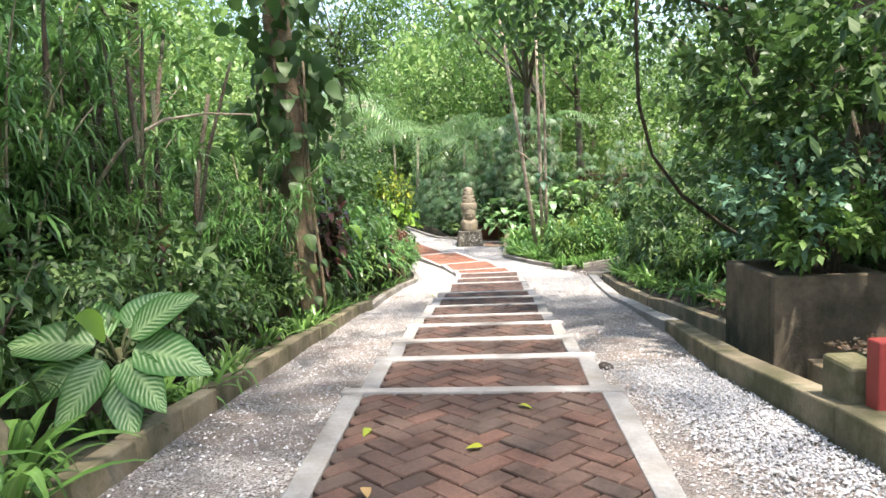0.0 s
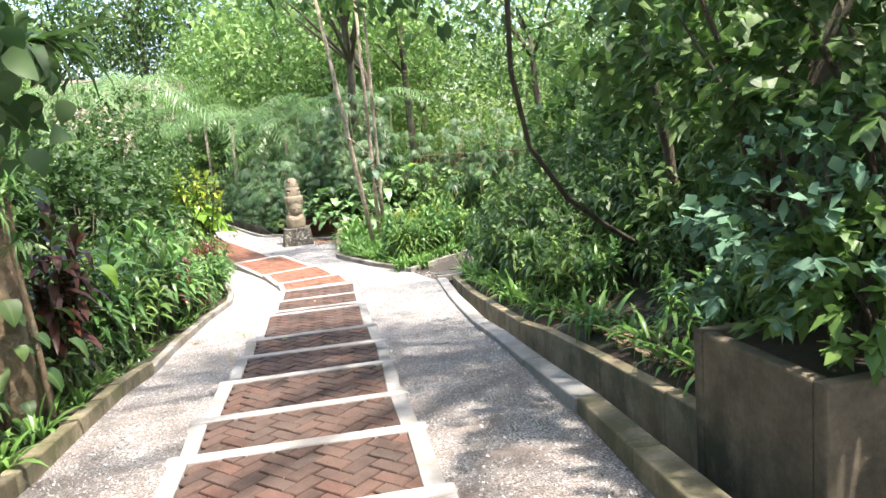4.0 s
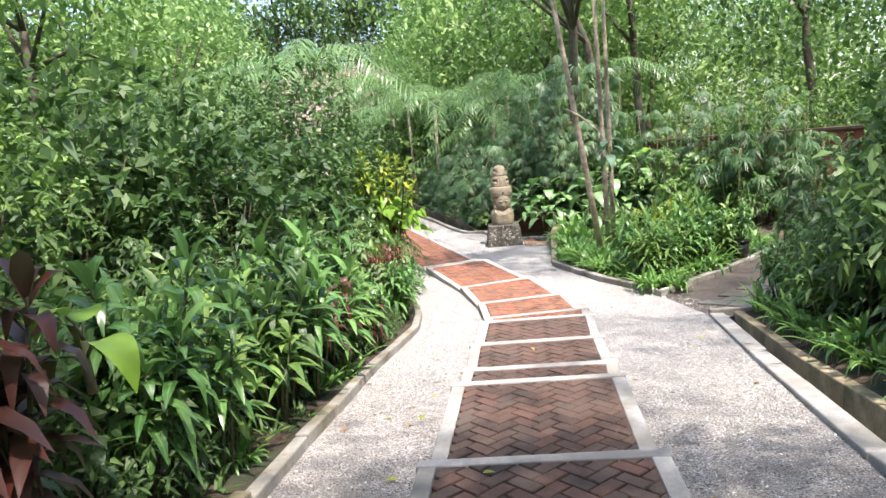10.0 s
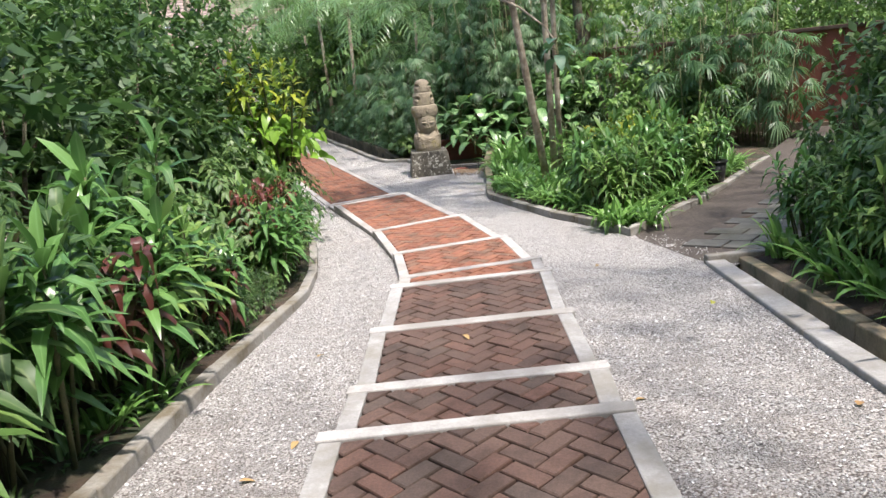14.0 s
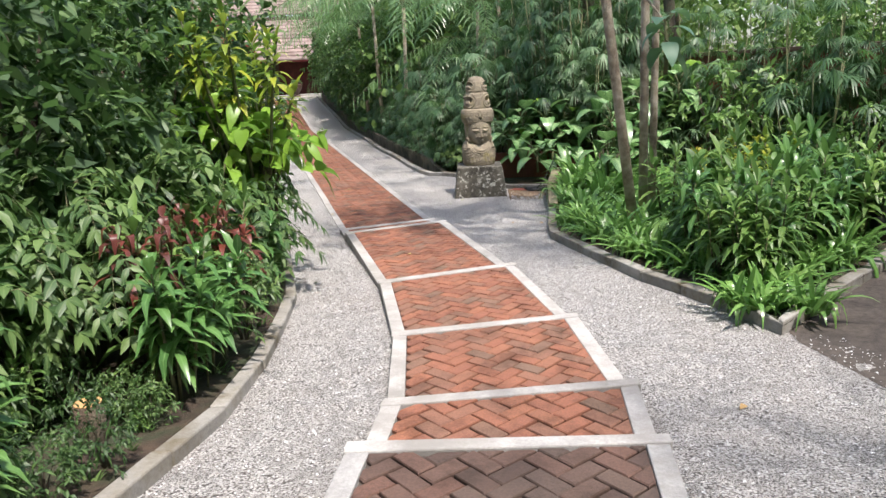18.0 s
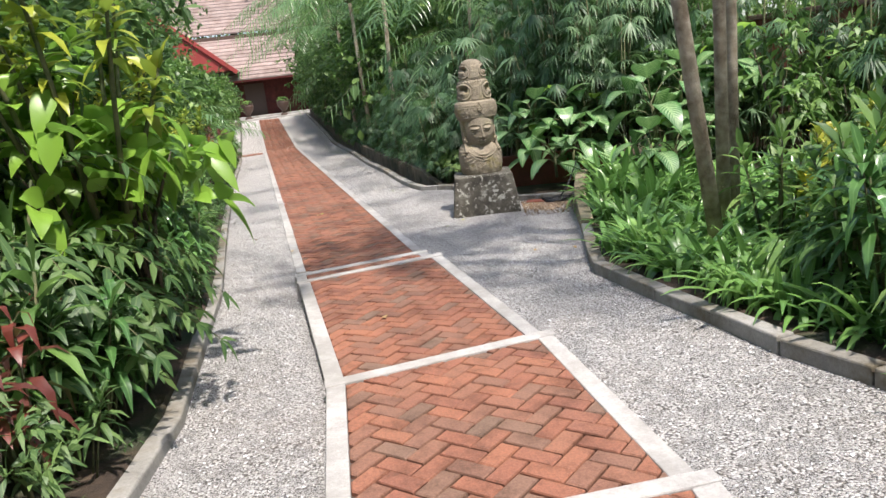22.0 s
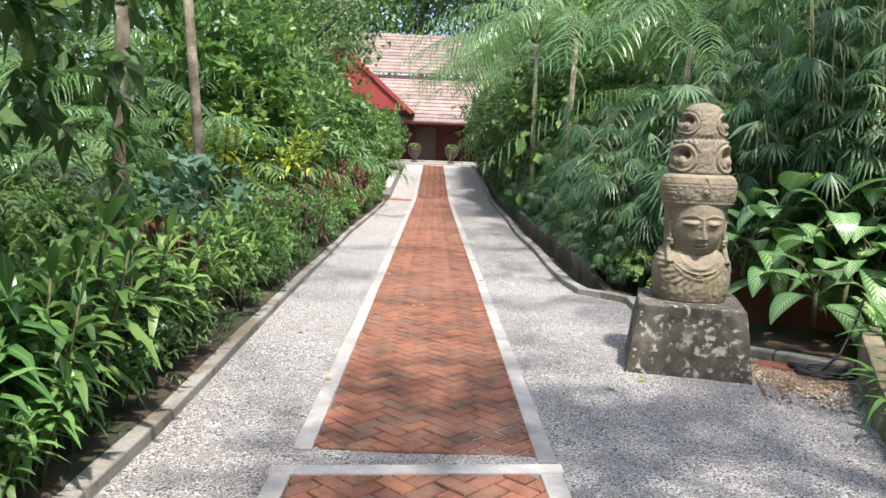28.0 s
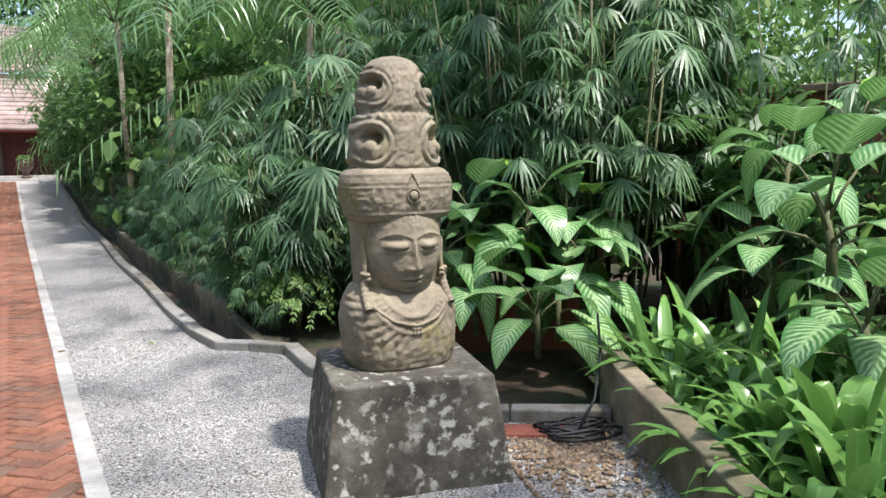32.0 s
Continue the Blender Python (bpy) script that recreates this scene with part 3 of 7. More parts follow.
def herringbone(quad, origin, axis):
    """Bricks of a 45 degree herringbone over a quad: (polygon, whole?, centre, angle)."""
    d = Vector(axis).normalized()
    e1 = (d - Vector((-d.y, d.x))).normalized()
    e2 = Vector((-e1.y, e1.x))
    w = BRW + JOINT
    o = Vector(origin)
    rel = [((p - o).dot(e1) / w, (p - o).dot(e2) / w) for p in quad]
    lo = int(min(min(r) for r in rel)) - 5
    hi = int(max(max(r) for r in rel)) + 5
    res = []
    g = JOINT / w / 2
    for a in range(lo * 2, hi * 2 + 1):
        for b in range((lo - hi) // 2 - 2, (hi - lo) // 2 + 3):
            # lattice (1, 1) and (2, -2)
            bx, by = a + 2 * b, a - 2 * b
            if bx < lo - 2 or bx > hi + 2 or by < lo - 2 or by > hi + 2:
                continue
            for (x0, y0, x1, y1, ang) in ((bx, by, bx + 2, by + 1, 0), (bx, by - 3, bx + 1, by - 1, 1)):
                corners = ((x0 + g, y0 + g), (x1 - g, y0 + g), (x1 - g, y1 - g), (x0 + g, y1 - g))
                poly = [o + (e1 * x + e2 * y) * w for x, y in corners]
                cut = clip_poly(poly, quad)
                if len(cut) >= 3 and area(cut) > 0.0012:
                    whole = abs(area(cut) - area(poly)) < 1e-6
                    c = o + (e1 * (x0 + x1) / 2 + e2 * (y0 + y1) / 2) * w
                    res.append((cut, whole, c, math.atan2(e1.y, e1.x) + ang * math.pi / 2))
    res.sort(key=lambda r: r[2].dot(d))
    return res


WHOLE = {}


def whole_brick(mat):
    if mat.name not in WHOLE:
        poly = [Vector((-BRL / 2, -BRW / 2)), Vector((BRL / 2, -BRW / 2)), Vector((BRL / 2, BRW / 2)), Vector((-BRL / 2, BRW / 2))]
        V, F = brick_geo(poly, -0.05, 0.0)
        me = bpy.data.meshes.new("brick")
        me.from_pydata(V, [], F)
        me.materials.append(mat)
        WHOLE[mat.name] = me
    return WHOLE[mat.name]


def lay_bricks(parent, quad, zf, axis, origin, mat, rnd, most=300):
    """Bricks as parts of their step; those past the limit go into one joined part."""
    V2, F2 = [], []
    count = 0
    for cut, whole, c, ang in herringbone(quad, origin, axis):
        z = zf(c.y) + rnd.uniform(-0.004, 0.003)
        if count < most:
            count += 1
            if whole:
                ob = new("brick", whole_brick(mat))
                ob.matrix_basis = pose(c.x, c.y, z, rnd.uniform(-0.9, 0.9), rnd.uniform(-0.9, 0.9), math.degrees(ang) + rnd.uniform(-0.7, 0.7))
                ob.parent = parent
            else:
                V, F = brick_geo(cut, z - 0.05, z)
                pydata("brick", V, F, mat, parent)
        else:
            V, F = brick_geo(cut, z - 0.03, z)
            k = len(V2)
            V2 += V
            F2 += [tuple(i + k for i in f) for f in F]
    if V2:
        ob = pydata("far_bricks", V2, F2, mat, parent)
        tagged(ob, "more orange herringbone bricks further along", kind="stuff")


def ext(p, q, d):
    """p moved away from q by d."""
    v = (p - q).normalized()
    return p + v * d


STEPS = []


def path_step(k, nearL, nearR, farL, farR, z, zlow, mat, bar=True):
    """One tread: cement body, two edgings, a nosing bar at its far end; the bricks follow later."""
    body = part("path_step", prism_bm([ext(nearL, nearR, EDGE - 0.004), ext(nearR, nearL, EDGE - 0.004), ext(farR, farL, EDGE - 0.004), ext(farL, farR, EDGE - 0.004)], zlow, z - 0.022), M_MORTAR, None)
    tone = "dark weathered" if mat is M_BRICK_OLD else "orange-red"
    tagged(body, f"low step of {tone} herringbone brick framed by pale cement bars", "step", "steps of the garden path", "structure")
    for a, b in (((nearL, nearR), (farL, farR)), ((nearR, nearL), (farR, farL))):
        p0, p1 = a[0], b[0]
        q0, q1 = ext(a[0], a[1], EDGE), ext(b[0], b[1], EDGE)
        part("edging", prism_bm([p0, q0, q1, p1], zlow, z + 0.004, 0.006, 0.004, k), M_CONC if mat is M_BRICK_OLD else M_BAR, body, "pale cement edging")
    if bar:
        d = ((farL - nearL) + (farR - nearR)).normalized()
        oL, oR = ext(farL, farR, EDGE + 0.012), ext(farR, farL, EDGE + 0.012)
        part("nosing", prism_bm([oL, oR, oR + d * BARW, oL + d * BARW], zlow, z + 0.008, 0.008, 0.004, k + 50), M_BAR, body, "limewashed cement nosing")
    STEPS.append((body, [nearL, nearR, farR, farL], z, mat, (farL + farR) / 2 - (nearL + nearR) / 2, (farL + farR) / 2))
    return body


def v2(p):
    return Vector((p[0], p[1]))


prev = None
for k in range(17, 0, -1):
    L, R, z = BARS[k]
    fL, fR = v2(L), v2(R)
    if prev:
        pL, pR = prev[2], prev[3]
        d = ((pL - prev[0]) + (pR - prev[1])).normalized() * BARW
        nL, nR = pL + d, pR + d
    else:
        nL, nR = v2((-0.74, -4.5)), v2((0.40, -4.5))
    prev = (nL, nR, fL, fR, z)
    nxt = BARS[k - 1][2] if k > 1 else 0.0
    path_step(k, nL, nR, fL, fR, z, min(nxt, gz(fL.y)) - 0.25, M_BRICK_OLD if k >= 6 else M_BRICK_NEW)

# the long level path, rising gently to the house
d = ((prev[2] - prev[0]) + (prev[3] - prev[1])).normalized() * BARW
FL0, FR0 = prev[2] + d, prev[3] + d


def flatL(y):
    return -2.0 - 0.303 * (y - 24.06)


def flatR(y):
    return -0.86 - 0.303 * (y - 24.19)


FLAT_END = 57.5
long_path = part("brick_path", prism_bm([FL0, FR0, v2((flatR(FLAT_END), FLAT_END)), v2((flatL(FLAT_END), FLAT_END))], lambda x, y: gz(y) - 0.2, lambda x, y: gz(y) - 0.012), M_MORTAR, None)
long_path.data.clear_geometry()
fv, ff = [], []
fys = [21.35 + i * 1.2 for i in range(31)]
for y in fys:
    fv += [(flatL(y), y, gz(y) - 0.01), (flatR(y), y, gz(y) - 0.01)]
ff = [(2 * i, 2 * i + 1, 2 * i + 3, 2 * i + 2) for i in range(len(fys) - 1)]
long_path.data.from_pydata(fv, [], ff)
tagged(long_path, "long level path of orange herringbone bricks with cement edging", "brick path", kind="structure")
for side, fx in ((-1, flatL), (1, flatR)):
    y = 21.3 if side < 0 else 21.55
    while y < FLAT_END - 0.1:
        y1 = min(y + 2.4, FLAT_END)
        a, b = v2((fx(y), y + 0.0)), v2((fx(y1) , y1 - 0.006))
        nrm = Vector((side * 0.957, side * 0.29)) * EDGE
        part("edging", prism_bm([a, a + nrm, b + nrm, b], lambda x, yy: gz(yy) - 0.15, lambda x, yy: gz(yy) + 0.016, 0.006, 0.003, int(y * 10)), M_BAR, long_path, "pale cement edging")
        y = y1


# ---- kerbs, drain, beds ----
def offset_pt(pts, i, dist):
    a, b = pts[max(i - 1, 0)], pts[min(i + 1, len(pts) - 1)]
    t = (b - a).normalized()
    return pts[i] + Vector((-t.y, t.x)) * dist


def kerb_run(name, pts, width, h, depth, mat, label, step, sub="kerb_stone", bev=0.012, hz=None):
    """A kerb of separate blocks along a plan line; width to the left of it."""
    pts = resample(pts, step)
    hz = hz or (lambda y: gz(y))
    root = tagged(new(name), label, "kerb", kind="structure")
    for i in range(len(pts) - 1):
        a, b = pts[i], pts[i + 1]
        oa, ob_ = offset_pt(pts, i, width), offset_pt(pts, i + 1, width)
        t = (b - a).normalized() * 0.004
        rise = 0.008 * random.Random(i * 7 + len(name)).uniform(-1, 1)
        part(sub, prism_bm([a + t, b - t, ob_ - t, oa + t], lambda x, y: hz(y) - depth, lambda x, y, r=rise: hz(y) + h + r, bev, 0.004, i), mat, root)
    return root


kerb_run("kerb_left_upper", [p for p in LEFT if p[1] < 9.4], 0.10, 0.13, 0.3, M_KERB, "mossy tan concrete kerb blocks edging the planted bank", 0.55)
kerb_run("kerb_left_middle", [p for p in LEFT if 9.2 < p[1] < 14.5], 0.095, 0.085, 0.3, M_KERB2, "worn grey concrete kerb blocks edging the planted bank", 0.75)
kerb_run("kerb_left_lower", [p for p in LEFT if p[1] > 14.3 and p[1] < 39.9], 0.10, 0.07, 0.3, M_KERB2, "low grey cement kerb edging the shrub border", 0.9)
kerb_run("drain_lip_upper", [(x + 0.14, y) for x, y in LIP if y < 5.7], 0.15, 0.0, 0.5, M_KERB, "worn yellowish concrete lip beside the open drain", 1.3, hz=lambda y: gz(y) + float(np.interp(y, (2, 4, 7), (0.17, 0.15, 0.07))))
kerb_run("drain_lip_lower", [(x + 0.15, y) for x, y in LIP if y > 5.5], 0.16, 0.0, 0.5, M_CONC, "pale worn cement lip beside the open drain", 1.6, hz=lambda y: gz(y) + float(np.interp(y, (5, 7, 14), (0.10, 0.055, 0.04))))
kerb_run("drain_wall", [(x + 0.11, y) for x, y in DRAIN], 0.11, 0.05, 0.5, M_DRAINWALL, "stained concrete wall on the far side of the drain", 1.5)
kerb_run("drain_head", [(2.93, 14.46), (3.50, 14.40)], 0.12, 0.09, 0.5, M_KERB2, "cement head wall at the end of the drain", 0.8)
kerb_run("bed_kerb", BED[3:][::-1], -0.11, 0.095, 0.3, M_KERB2, "grey cement kerb round the raised flower bed", 0.7)
kerb_run("bed_wall", BED[:4][::-1], -0.13, 0.0, 0.5, M_DRAINWALL, "brown-stained cement wall of the bed behind the statue", 1.2, hz=lambda y: gz(y) + float(np.interp(y, (21.8, 22.9, 23.5, 24.4), (0.15, 0.27, 0.31, 0.32))))
kerb_run("back_kerb", BACK, -0.12, 0.075, 0.3, M_KERB2, "grey cement kerb at the foot of the palms", 0.9)
kerb_run("back_wall", [(x + 0.30, y + 0.10) for x, y in BACK[5:]], -0.10, 0.25, 0.3, M_WALLDARK, "low brown stained retaining wall behind the kerb", 0.7, hz=lambda y: gz(y) - float(np.interp(y, (26.3, 27.6), (0.24, 0))))

# bed soil
bed_poly = [v2(p) for p in BED] + [v2((6.0, 27.0)), v2((2.2, 25.3))]
bm = bmesh.new()
bm.faces.new([bm.verts.new((p.x, p.y, gz(p.y) + 0.07)) for p in bed_poly])
bmesh.ops.triangulate(bm, faces=bm.faces[:])
tagged(part("bed_soil", bm, M_SOIL, None), "dark soil filling the raised flower bed", "soil", kind="structure")

# dark paved ramp to the red-brown building
ramp_root = tagged(new("side_ramp"), "dark slate-grey paved ramp leading off beside the flower bed", "ramp", kind="structure")
RA, RD = v2((3.02, 14.62)), Vector((0.667, 0.745))
RN = Vector((RD.y, -RD.x))
for i in range(34):
    for j in range(-2, 8):
        off = 0.19 if i % 2 else 0.0
        p = RA + RD * (i * 0.30) + RN * (j * 0.40 - 0.5 + off)
        # keep clear of the bed edge
        rel = p - v2((2.86, 16.0))
        if rel.dot(Vector((-0.745, 0.667))) > -0.34 and p.y > 15.0:
            continue
        if p.x < 3.04 or p.y < 14.6:
            continue
        q = [p, p + RD * 0.285, p + RD * 0.285 + RN * 0.385, p + RN * 0.385]
        r = random.Random(i * 31 + j)
        dz = r.uniform(-0.004, 0.004)
        part("paver", prism_bm([q[0], q[3], q[2], q[1]], lambda x, y: gz(min(y, 16)) - 0.08, lambda x, y, s=dz: max(gz(y), 0.12) + 0.02 + s, 0.006), M_PAVER, ramp_root)
bm = bmesh.new()
edge_rows = []
for k in range(40):
    y = 14.56 + k * .29
    a = float(np.interp(y, (14.56, 16.22, 17.07, 17.92, 20.1, 26), (3.0, 2.76, 3.48, 4.28, 5.9, 10.3)))
    edge_rows.append([bm.verts.new((x, y, max(gz(y), .12) + .002)) for x in (a, max(a + .3, 7.6 + (y - 14.56) * .88))])
for a, b in zip(edge_rows, edge_rows[1:]):
    bm.faces.new((a[0], a[1], b[1], b[0]))
part("base", bm, M_MORTAR, ramp_root)


# ---- statue on its pedestal ----
def lichen_mat(name, base_stops, spot, spot_amt, scale):
    m, nt, b = mat_new(name)
    col = ramp(nt, noise_tex(nt, 5, 6, 0.7), base_stops)
    f = ramp(nt, noise_tex(nt, scale, 3, 0.55), [(0.55, (0, 0, 0)), (0.64, (1, 1, 1))])
    f2 = ramp(nt, noise_tex(nt, scale * 0.22, 4, 0.6), [(0.38, (0, 0, 0)), (0.55, (1, 1, 1))])
    col = mixc(nt, maths(nt, "MULTIPLY", maths(nt, "MULTIPLY", f, f2), spot_amt), col, spot)
    g = noise_tex(nt, 55, 6, 0.75)
    col = mixc(nt, 0.5, col, ramp(nt, g, [(0.3, (0.4, 0.4, 0.4)), (0.7, (1, 1, 1))]), "MULTIPLY")
    nt.links.new(col, b.inputs["Base Color"])
    b.inputs["Roughness"].default_value = 0.92
    bump(nt, b, g, 0.55, 0.006)
    return m


M_PED = lichen_mat("lichen_concrete", [(0.3, (0.035, 0.03, 0.024)), (0.5, (0.085, 0.075, 0.058)), (0.72, (0.20, 0.185, 0.15))], (0.56, 0.54, 0.47), 0.85, 16)
M_STATUE = lichen_mat("carved_stone", [(0.3, (0.20, 0.16, 0.11)), (0.5, (0.30, 0.25, 0.18)), (0.75, (0.43, 0.375, 0.285))], (0.27, 0.22, 0.085), 0.7, 5)

PED = Matrix.Translation((0.70, 23.87, 0)) @ Matrix.Rotation(radians(2), 4, "Z")
bm = bmesh.new()
rings = []
for z, h in ((-0.15, 0.45), (0.0, 0.437), (0.465, 0.372), (0.50, 0.37)):
    rings.append([bm.verts.new((sx * h, sy * h, z)) for sx, sy in ((-1, -1), (1, -1), (1, 1), (-1, 1))])
for a, b in zip(rings, rings[1:]):
    for i in range(4):
        bm.faces.new((a[i], a[(i + 1) % 4], b[(i + 1) % 4], b[i]))
bm.faces.new(rings[-1])
bm.faces.new(rings[0][::-1])
bevel_bm(bm, 0.014, 3)
bmesh.ops.subdivide_edges(bm, edges=bm.edges[:], cuts=6, use_grid_fill=True)
for v in bm.verts:
    n3 = noise.noise(v.co * 5) * 0.008 + noise.noise(v.co * 17) * 0.004
    v.co += Vector((v.co.x, v.co.y, 0)).normalized() * n3 + Vector((0, 0, n3 * 0.5))
ped = part("statue_pedestal", bm, M_PED, None)
ped.matrix_basis = PED
tagged(ped, "dark lichen-spotted concrete pedestal tapering upwards on the gravel", "pedestal")


def loft(V, F, prof, NT, disp=None, sq=0.82, cap=True):
    """Adds rings of superellipses (z, half width, half depth, y shift) to a vertex and face list."""
    zs = [p[0] for p in prof]
    NZ = int((zs[-1] - zs[0]) / 0.0075)
    k = len(V)
    for iz in range(NZ + 1):
        z = zs[0] + (zs[-1] - zs[0]) * iz / NZ
        a, b, yo = (float(np.interp(z, zs, [p[n] for p in prof])) for n in (1, 2, 3))
        for it in range(NT):
            c, s = math.cos(2 * math.pi * it / NT), math.sin(2 * math.pi * it / NT)
            x, y = a * math.copysign(abs(c) ** sq, c), b * math.copysign(abs(s) ** sq, s)
            d = disp(x, y, z, c, s) if disp else 0.0
            d += 0.005 * noise.noise(Vector((x * 11, y * 11, z * 11))) + 0.003 * noise.noise(Vector((x * 40, y * 40, z * 40)))
            V.append((x + c * d, y + s * d + yo, z))
    for iz in range(NZ):
        for it in range(NT):
            n = (it + 1) % NT
            F.append((k + iz * NT + it, k + iz * NT + n, k + (iz + 1) * NT + n, k + (iz + 1) * NT + it))
    F.append(tuple(range(k, k + NT))[::-1])
    F.append(tuple(range(k + NZ * NT, k + NZ * NT + NT)))


def blob(V, F, c, r, nu=14, nv=9):
    k = len(V)
    for i in range(nv + 1):
        p = math.pi * i / nv
        for j in range(nu):
            t = 2 * math.pi * j / nu
            V.append((c[0] + r[0] * math.sin(p) * math.cos(t), c[1] + r[1] * math.sin(p) * math.sin(t), c[2] + r[2] * math.cos(p)))
    for i in range(nv):
        for j in range(nu):
            n = (j + 1) % nu
            F.append((k + i * nu + j, k + (i + 1) * nu + j, k + (i + 1) * nu + n, k + i * nu + n))


def rope(V, F, pts, rad, bead=0.0, n=9):
    """A tube along a smooth line through points, with optional beading."""
    P = [Vector(p) for p in pts]
    k = len(V)
    m = 8 * (len(P) - 1)
    prev = None
    for i in range(m + 1):
        u = i / m * (len(P) - 1)
        a = min(int(u), len(P) - 2)
        f = u - a
        p0, p1, p2, p3 = P[max(a - 1, 0)], P[a], P[a + 1], P[min(a + 2, len(P) - 1)]
        q = 0.5 * ((2 * p1) + (p2 - p0) * f + (2 * p0 - 5 * p1 + 4 * p2 - p3) * f * f + (3 * p1 - p0 - 3 * p2 + p3) * f ** 3)
        d = (p2 - p1).normalized()
        e1 = d.cross(Vector((0, 1, 0.01))).normalized()
        e2 = d.cross(e1)
        r = rad * (1 + bead * math.sin(i * 1.57))
        for t in range(n):
            V.append(tuple(q + (e1 * math.cos(6.283 * t / n) + e2 * math.sin(6.283 * t / n)) * r))
    for i in range(m):
        for t in range(n):
            w = (t + 1) % n
            F.append((k + i * n + t, k + i * n + w, k + (i + 1) * n + w, k + (i + 1) * n + t))


def statue():
    V, F = [], []

    def carve(x, z, k, seed):
        """Shallow leafy carving."""
        a = noise.noise(Vector((x * k, z * k, seed)))
        b = noise.noise(Vector((x * k * 2.1, z * k * 2.1, seed + 5)))
        return abs(a) * 0.7 + abs(b) * 0.45 - 0.25

    def chest(x, y, z, c, s):
        d = 0.0
        if s < 0.1:
            r, t = math.hypot(x, (z - 0.40) * 0.95), math.atan2(z - 0.40, x)
            if r < 0.30:
                d += 0.010 * math.exp(-((r - 0.135) / 0.010) ** 2) + 0.008 * math.exp(-((r - 0.205) / 0.008) ** 2)
                d += 0.006 * math.sin(t * 46) * math.exp(-((r - 0.170) / 0.018) ** 2)
                d += 0.008 * (abs(math.sin(t * 19 + r * 30)) - 0.4) * math.exp(-((r - 0.265) / 0.05) ** 2)
            d += 0.013 * carve(x, z, 62, 4) * (0.9 if z < 0.22 else 0.3)
            d += 0.006 * (abs(math.sin(x * 60 + 30 * abs(x) * z)) - 0.5) * math.exp(-((z - 0.10) / 0.06) ** 2)
        return d

    loft(V, F, ((0, .235, .195, 0), (.015, .252, .212, 0), (.08, .268, .224, 0), (.18, .278, .226, 0), (.26, .280, .216, 0), (.31, .274, .196, 0), (.345, .262, .170, .005), (.375, .246, .145, .015), (.40, .222, .12, .025), (.412, .19, .09, .035)), 170, chest, .76)
    loft(V, F, ((.27, .135, .115, -.055), (.31, .112, .10, -.05), (.36, .100, .092, -.045), (.46, .10, .085, -.04)), 60, None, 1.0)

    def hair(x, y, z, c, s):
        return 0.0035 * math.sin(x * 150) * (1 if s < 0.3 else 0.3) - 0.006 * math.exp(-((abs(x) - 0.197) / 0.006) ** 2)

    loft(V, F, ((.33, .200, .125, .02), (.40, .208, .13, .012), (.58, .216, .148, .006), (.74, .230, .16, 0)), 150, hair, .80)
    # face
    k = len(V)
    NU, NV = 130, 140
    for i in range(NV + 1):
        v = i / NV
        z = 0.350 + 0.385 * v
        t = (z - 0.575) / 0.225
        prof = math.sqrt(max(0.0, 1 - min(1.0, abs(t)) ** 2.6))
        jaw = 1 - 0.25 * max(0.0, -t) ** 1.8
        for j in range(NU + 1):
            u = -1 + 2 * j / NU
            x = 0.190 * u * (0.30 + 0.70 * prof) * jaw
            y = -0.068 - 0.142 * math.sqrt(max(0.0, 1 - u * u * 0.985)) * (0.35 + 0.65 * prof)
            ax = abs(x)
            d = 0.0
            if 0.470 < z < 0.65:
                w = 0.0125 + 0.017 * max(0.0, min(1.0, (0.545 - z) / 0.07))
                d += 0.044 * math.exp(-(x / w) ** 2) * min(1.0, (0.65 - z) / 0.15) * min(1.0, (z - 0.470) / 0.010 + 0.1)
            for sx in (-1, 1):
                d += 0.014 * math.exp(-((x - sx * 0.025) / 0.012) ** 2 - ((z - 0.484) / 0.010) ** 2)
                ex, ez = (x - sx * 0.083) / 0.050, (z - 0.590) / 0.024
                if ex * ex < 1.6:
                    d -= 0.011 * math.exp(-ex * ex * 1.2 - ((z - 0.616) / 0.013) ** 2)
                    d += 0.019 * math.exp(-(ex * ex) ** 1.5 - ez * ez)
                    lash = 0.580 - 0.011 * (1 - ex * ex)
                    d -= 0.013 * math.exp(-((z - lash) / 0.0040) ** 2) * (1 if abs(ex) < 1.05 else 0)
            if 0.010 < ax < 0.155:
                brow = 0.624 + 0.024 * math.sin(math.pi * min(1.0, (ax - 0.010) / 0.15))
                d += 0.0035 * math.exp(-((z - brow) / 0.007) ** 2)
            lipz = 0.424 + 1.8 * x * x
            mw = math.exp(-(x / 0.047) ** 4)
            d += 0.016 * mw * (math.exp(-((z - lipz - 0.0100) / 0.008) ** 2) * (1 - 0.35 * math.exp(-(x / 0.008) ** 2)) + 1.1 * math.exp(-((z - lipz + 0.0120) / 0.010) ** 2))
            d -= 0.014 * math.exp(-(x / 0.058) ** 4) * math.exp(-((z - lipz) / 0.0035) ** 2)
            d -= 0.009 * math.exp(-(x / 0.03) ** 2 - ((z - 0.394) / 0.008) ** 2)
            d += 0.016 * math.exp(-(x / 0.045) ** 2 - ((z - 0.371) / 0.020) ** 2)
            d += 0.005 * math.exp(-((ax - 0.095) / 0.05) ** 2 - ((z - 0.49) / 0.05) ** 2)
            d += 0.0022 * noise.noise(Vector((x * 45, z * 45, 2)))
            V.append((x, y - d - 0.075 * (z - 0.50), z))
    for i in range(NV):
        for j in range(NU):
            a = k + i * (NU + 1) + j
            F.append((a, a + 1, a + NU + 2, a + NU + 1))
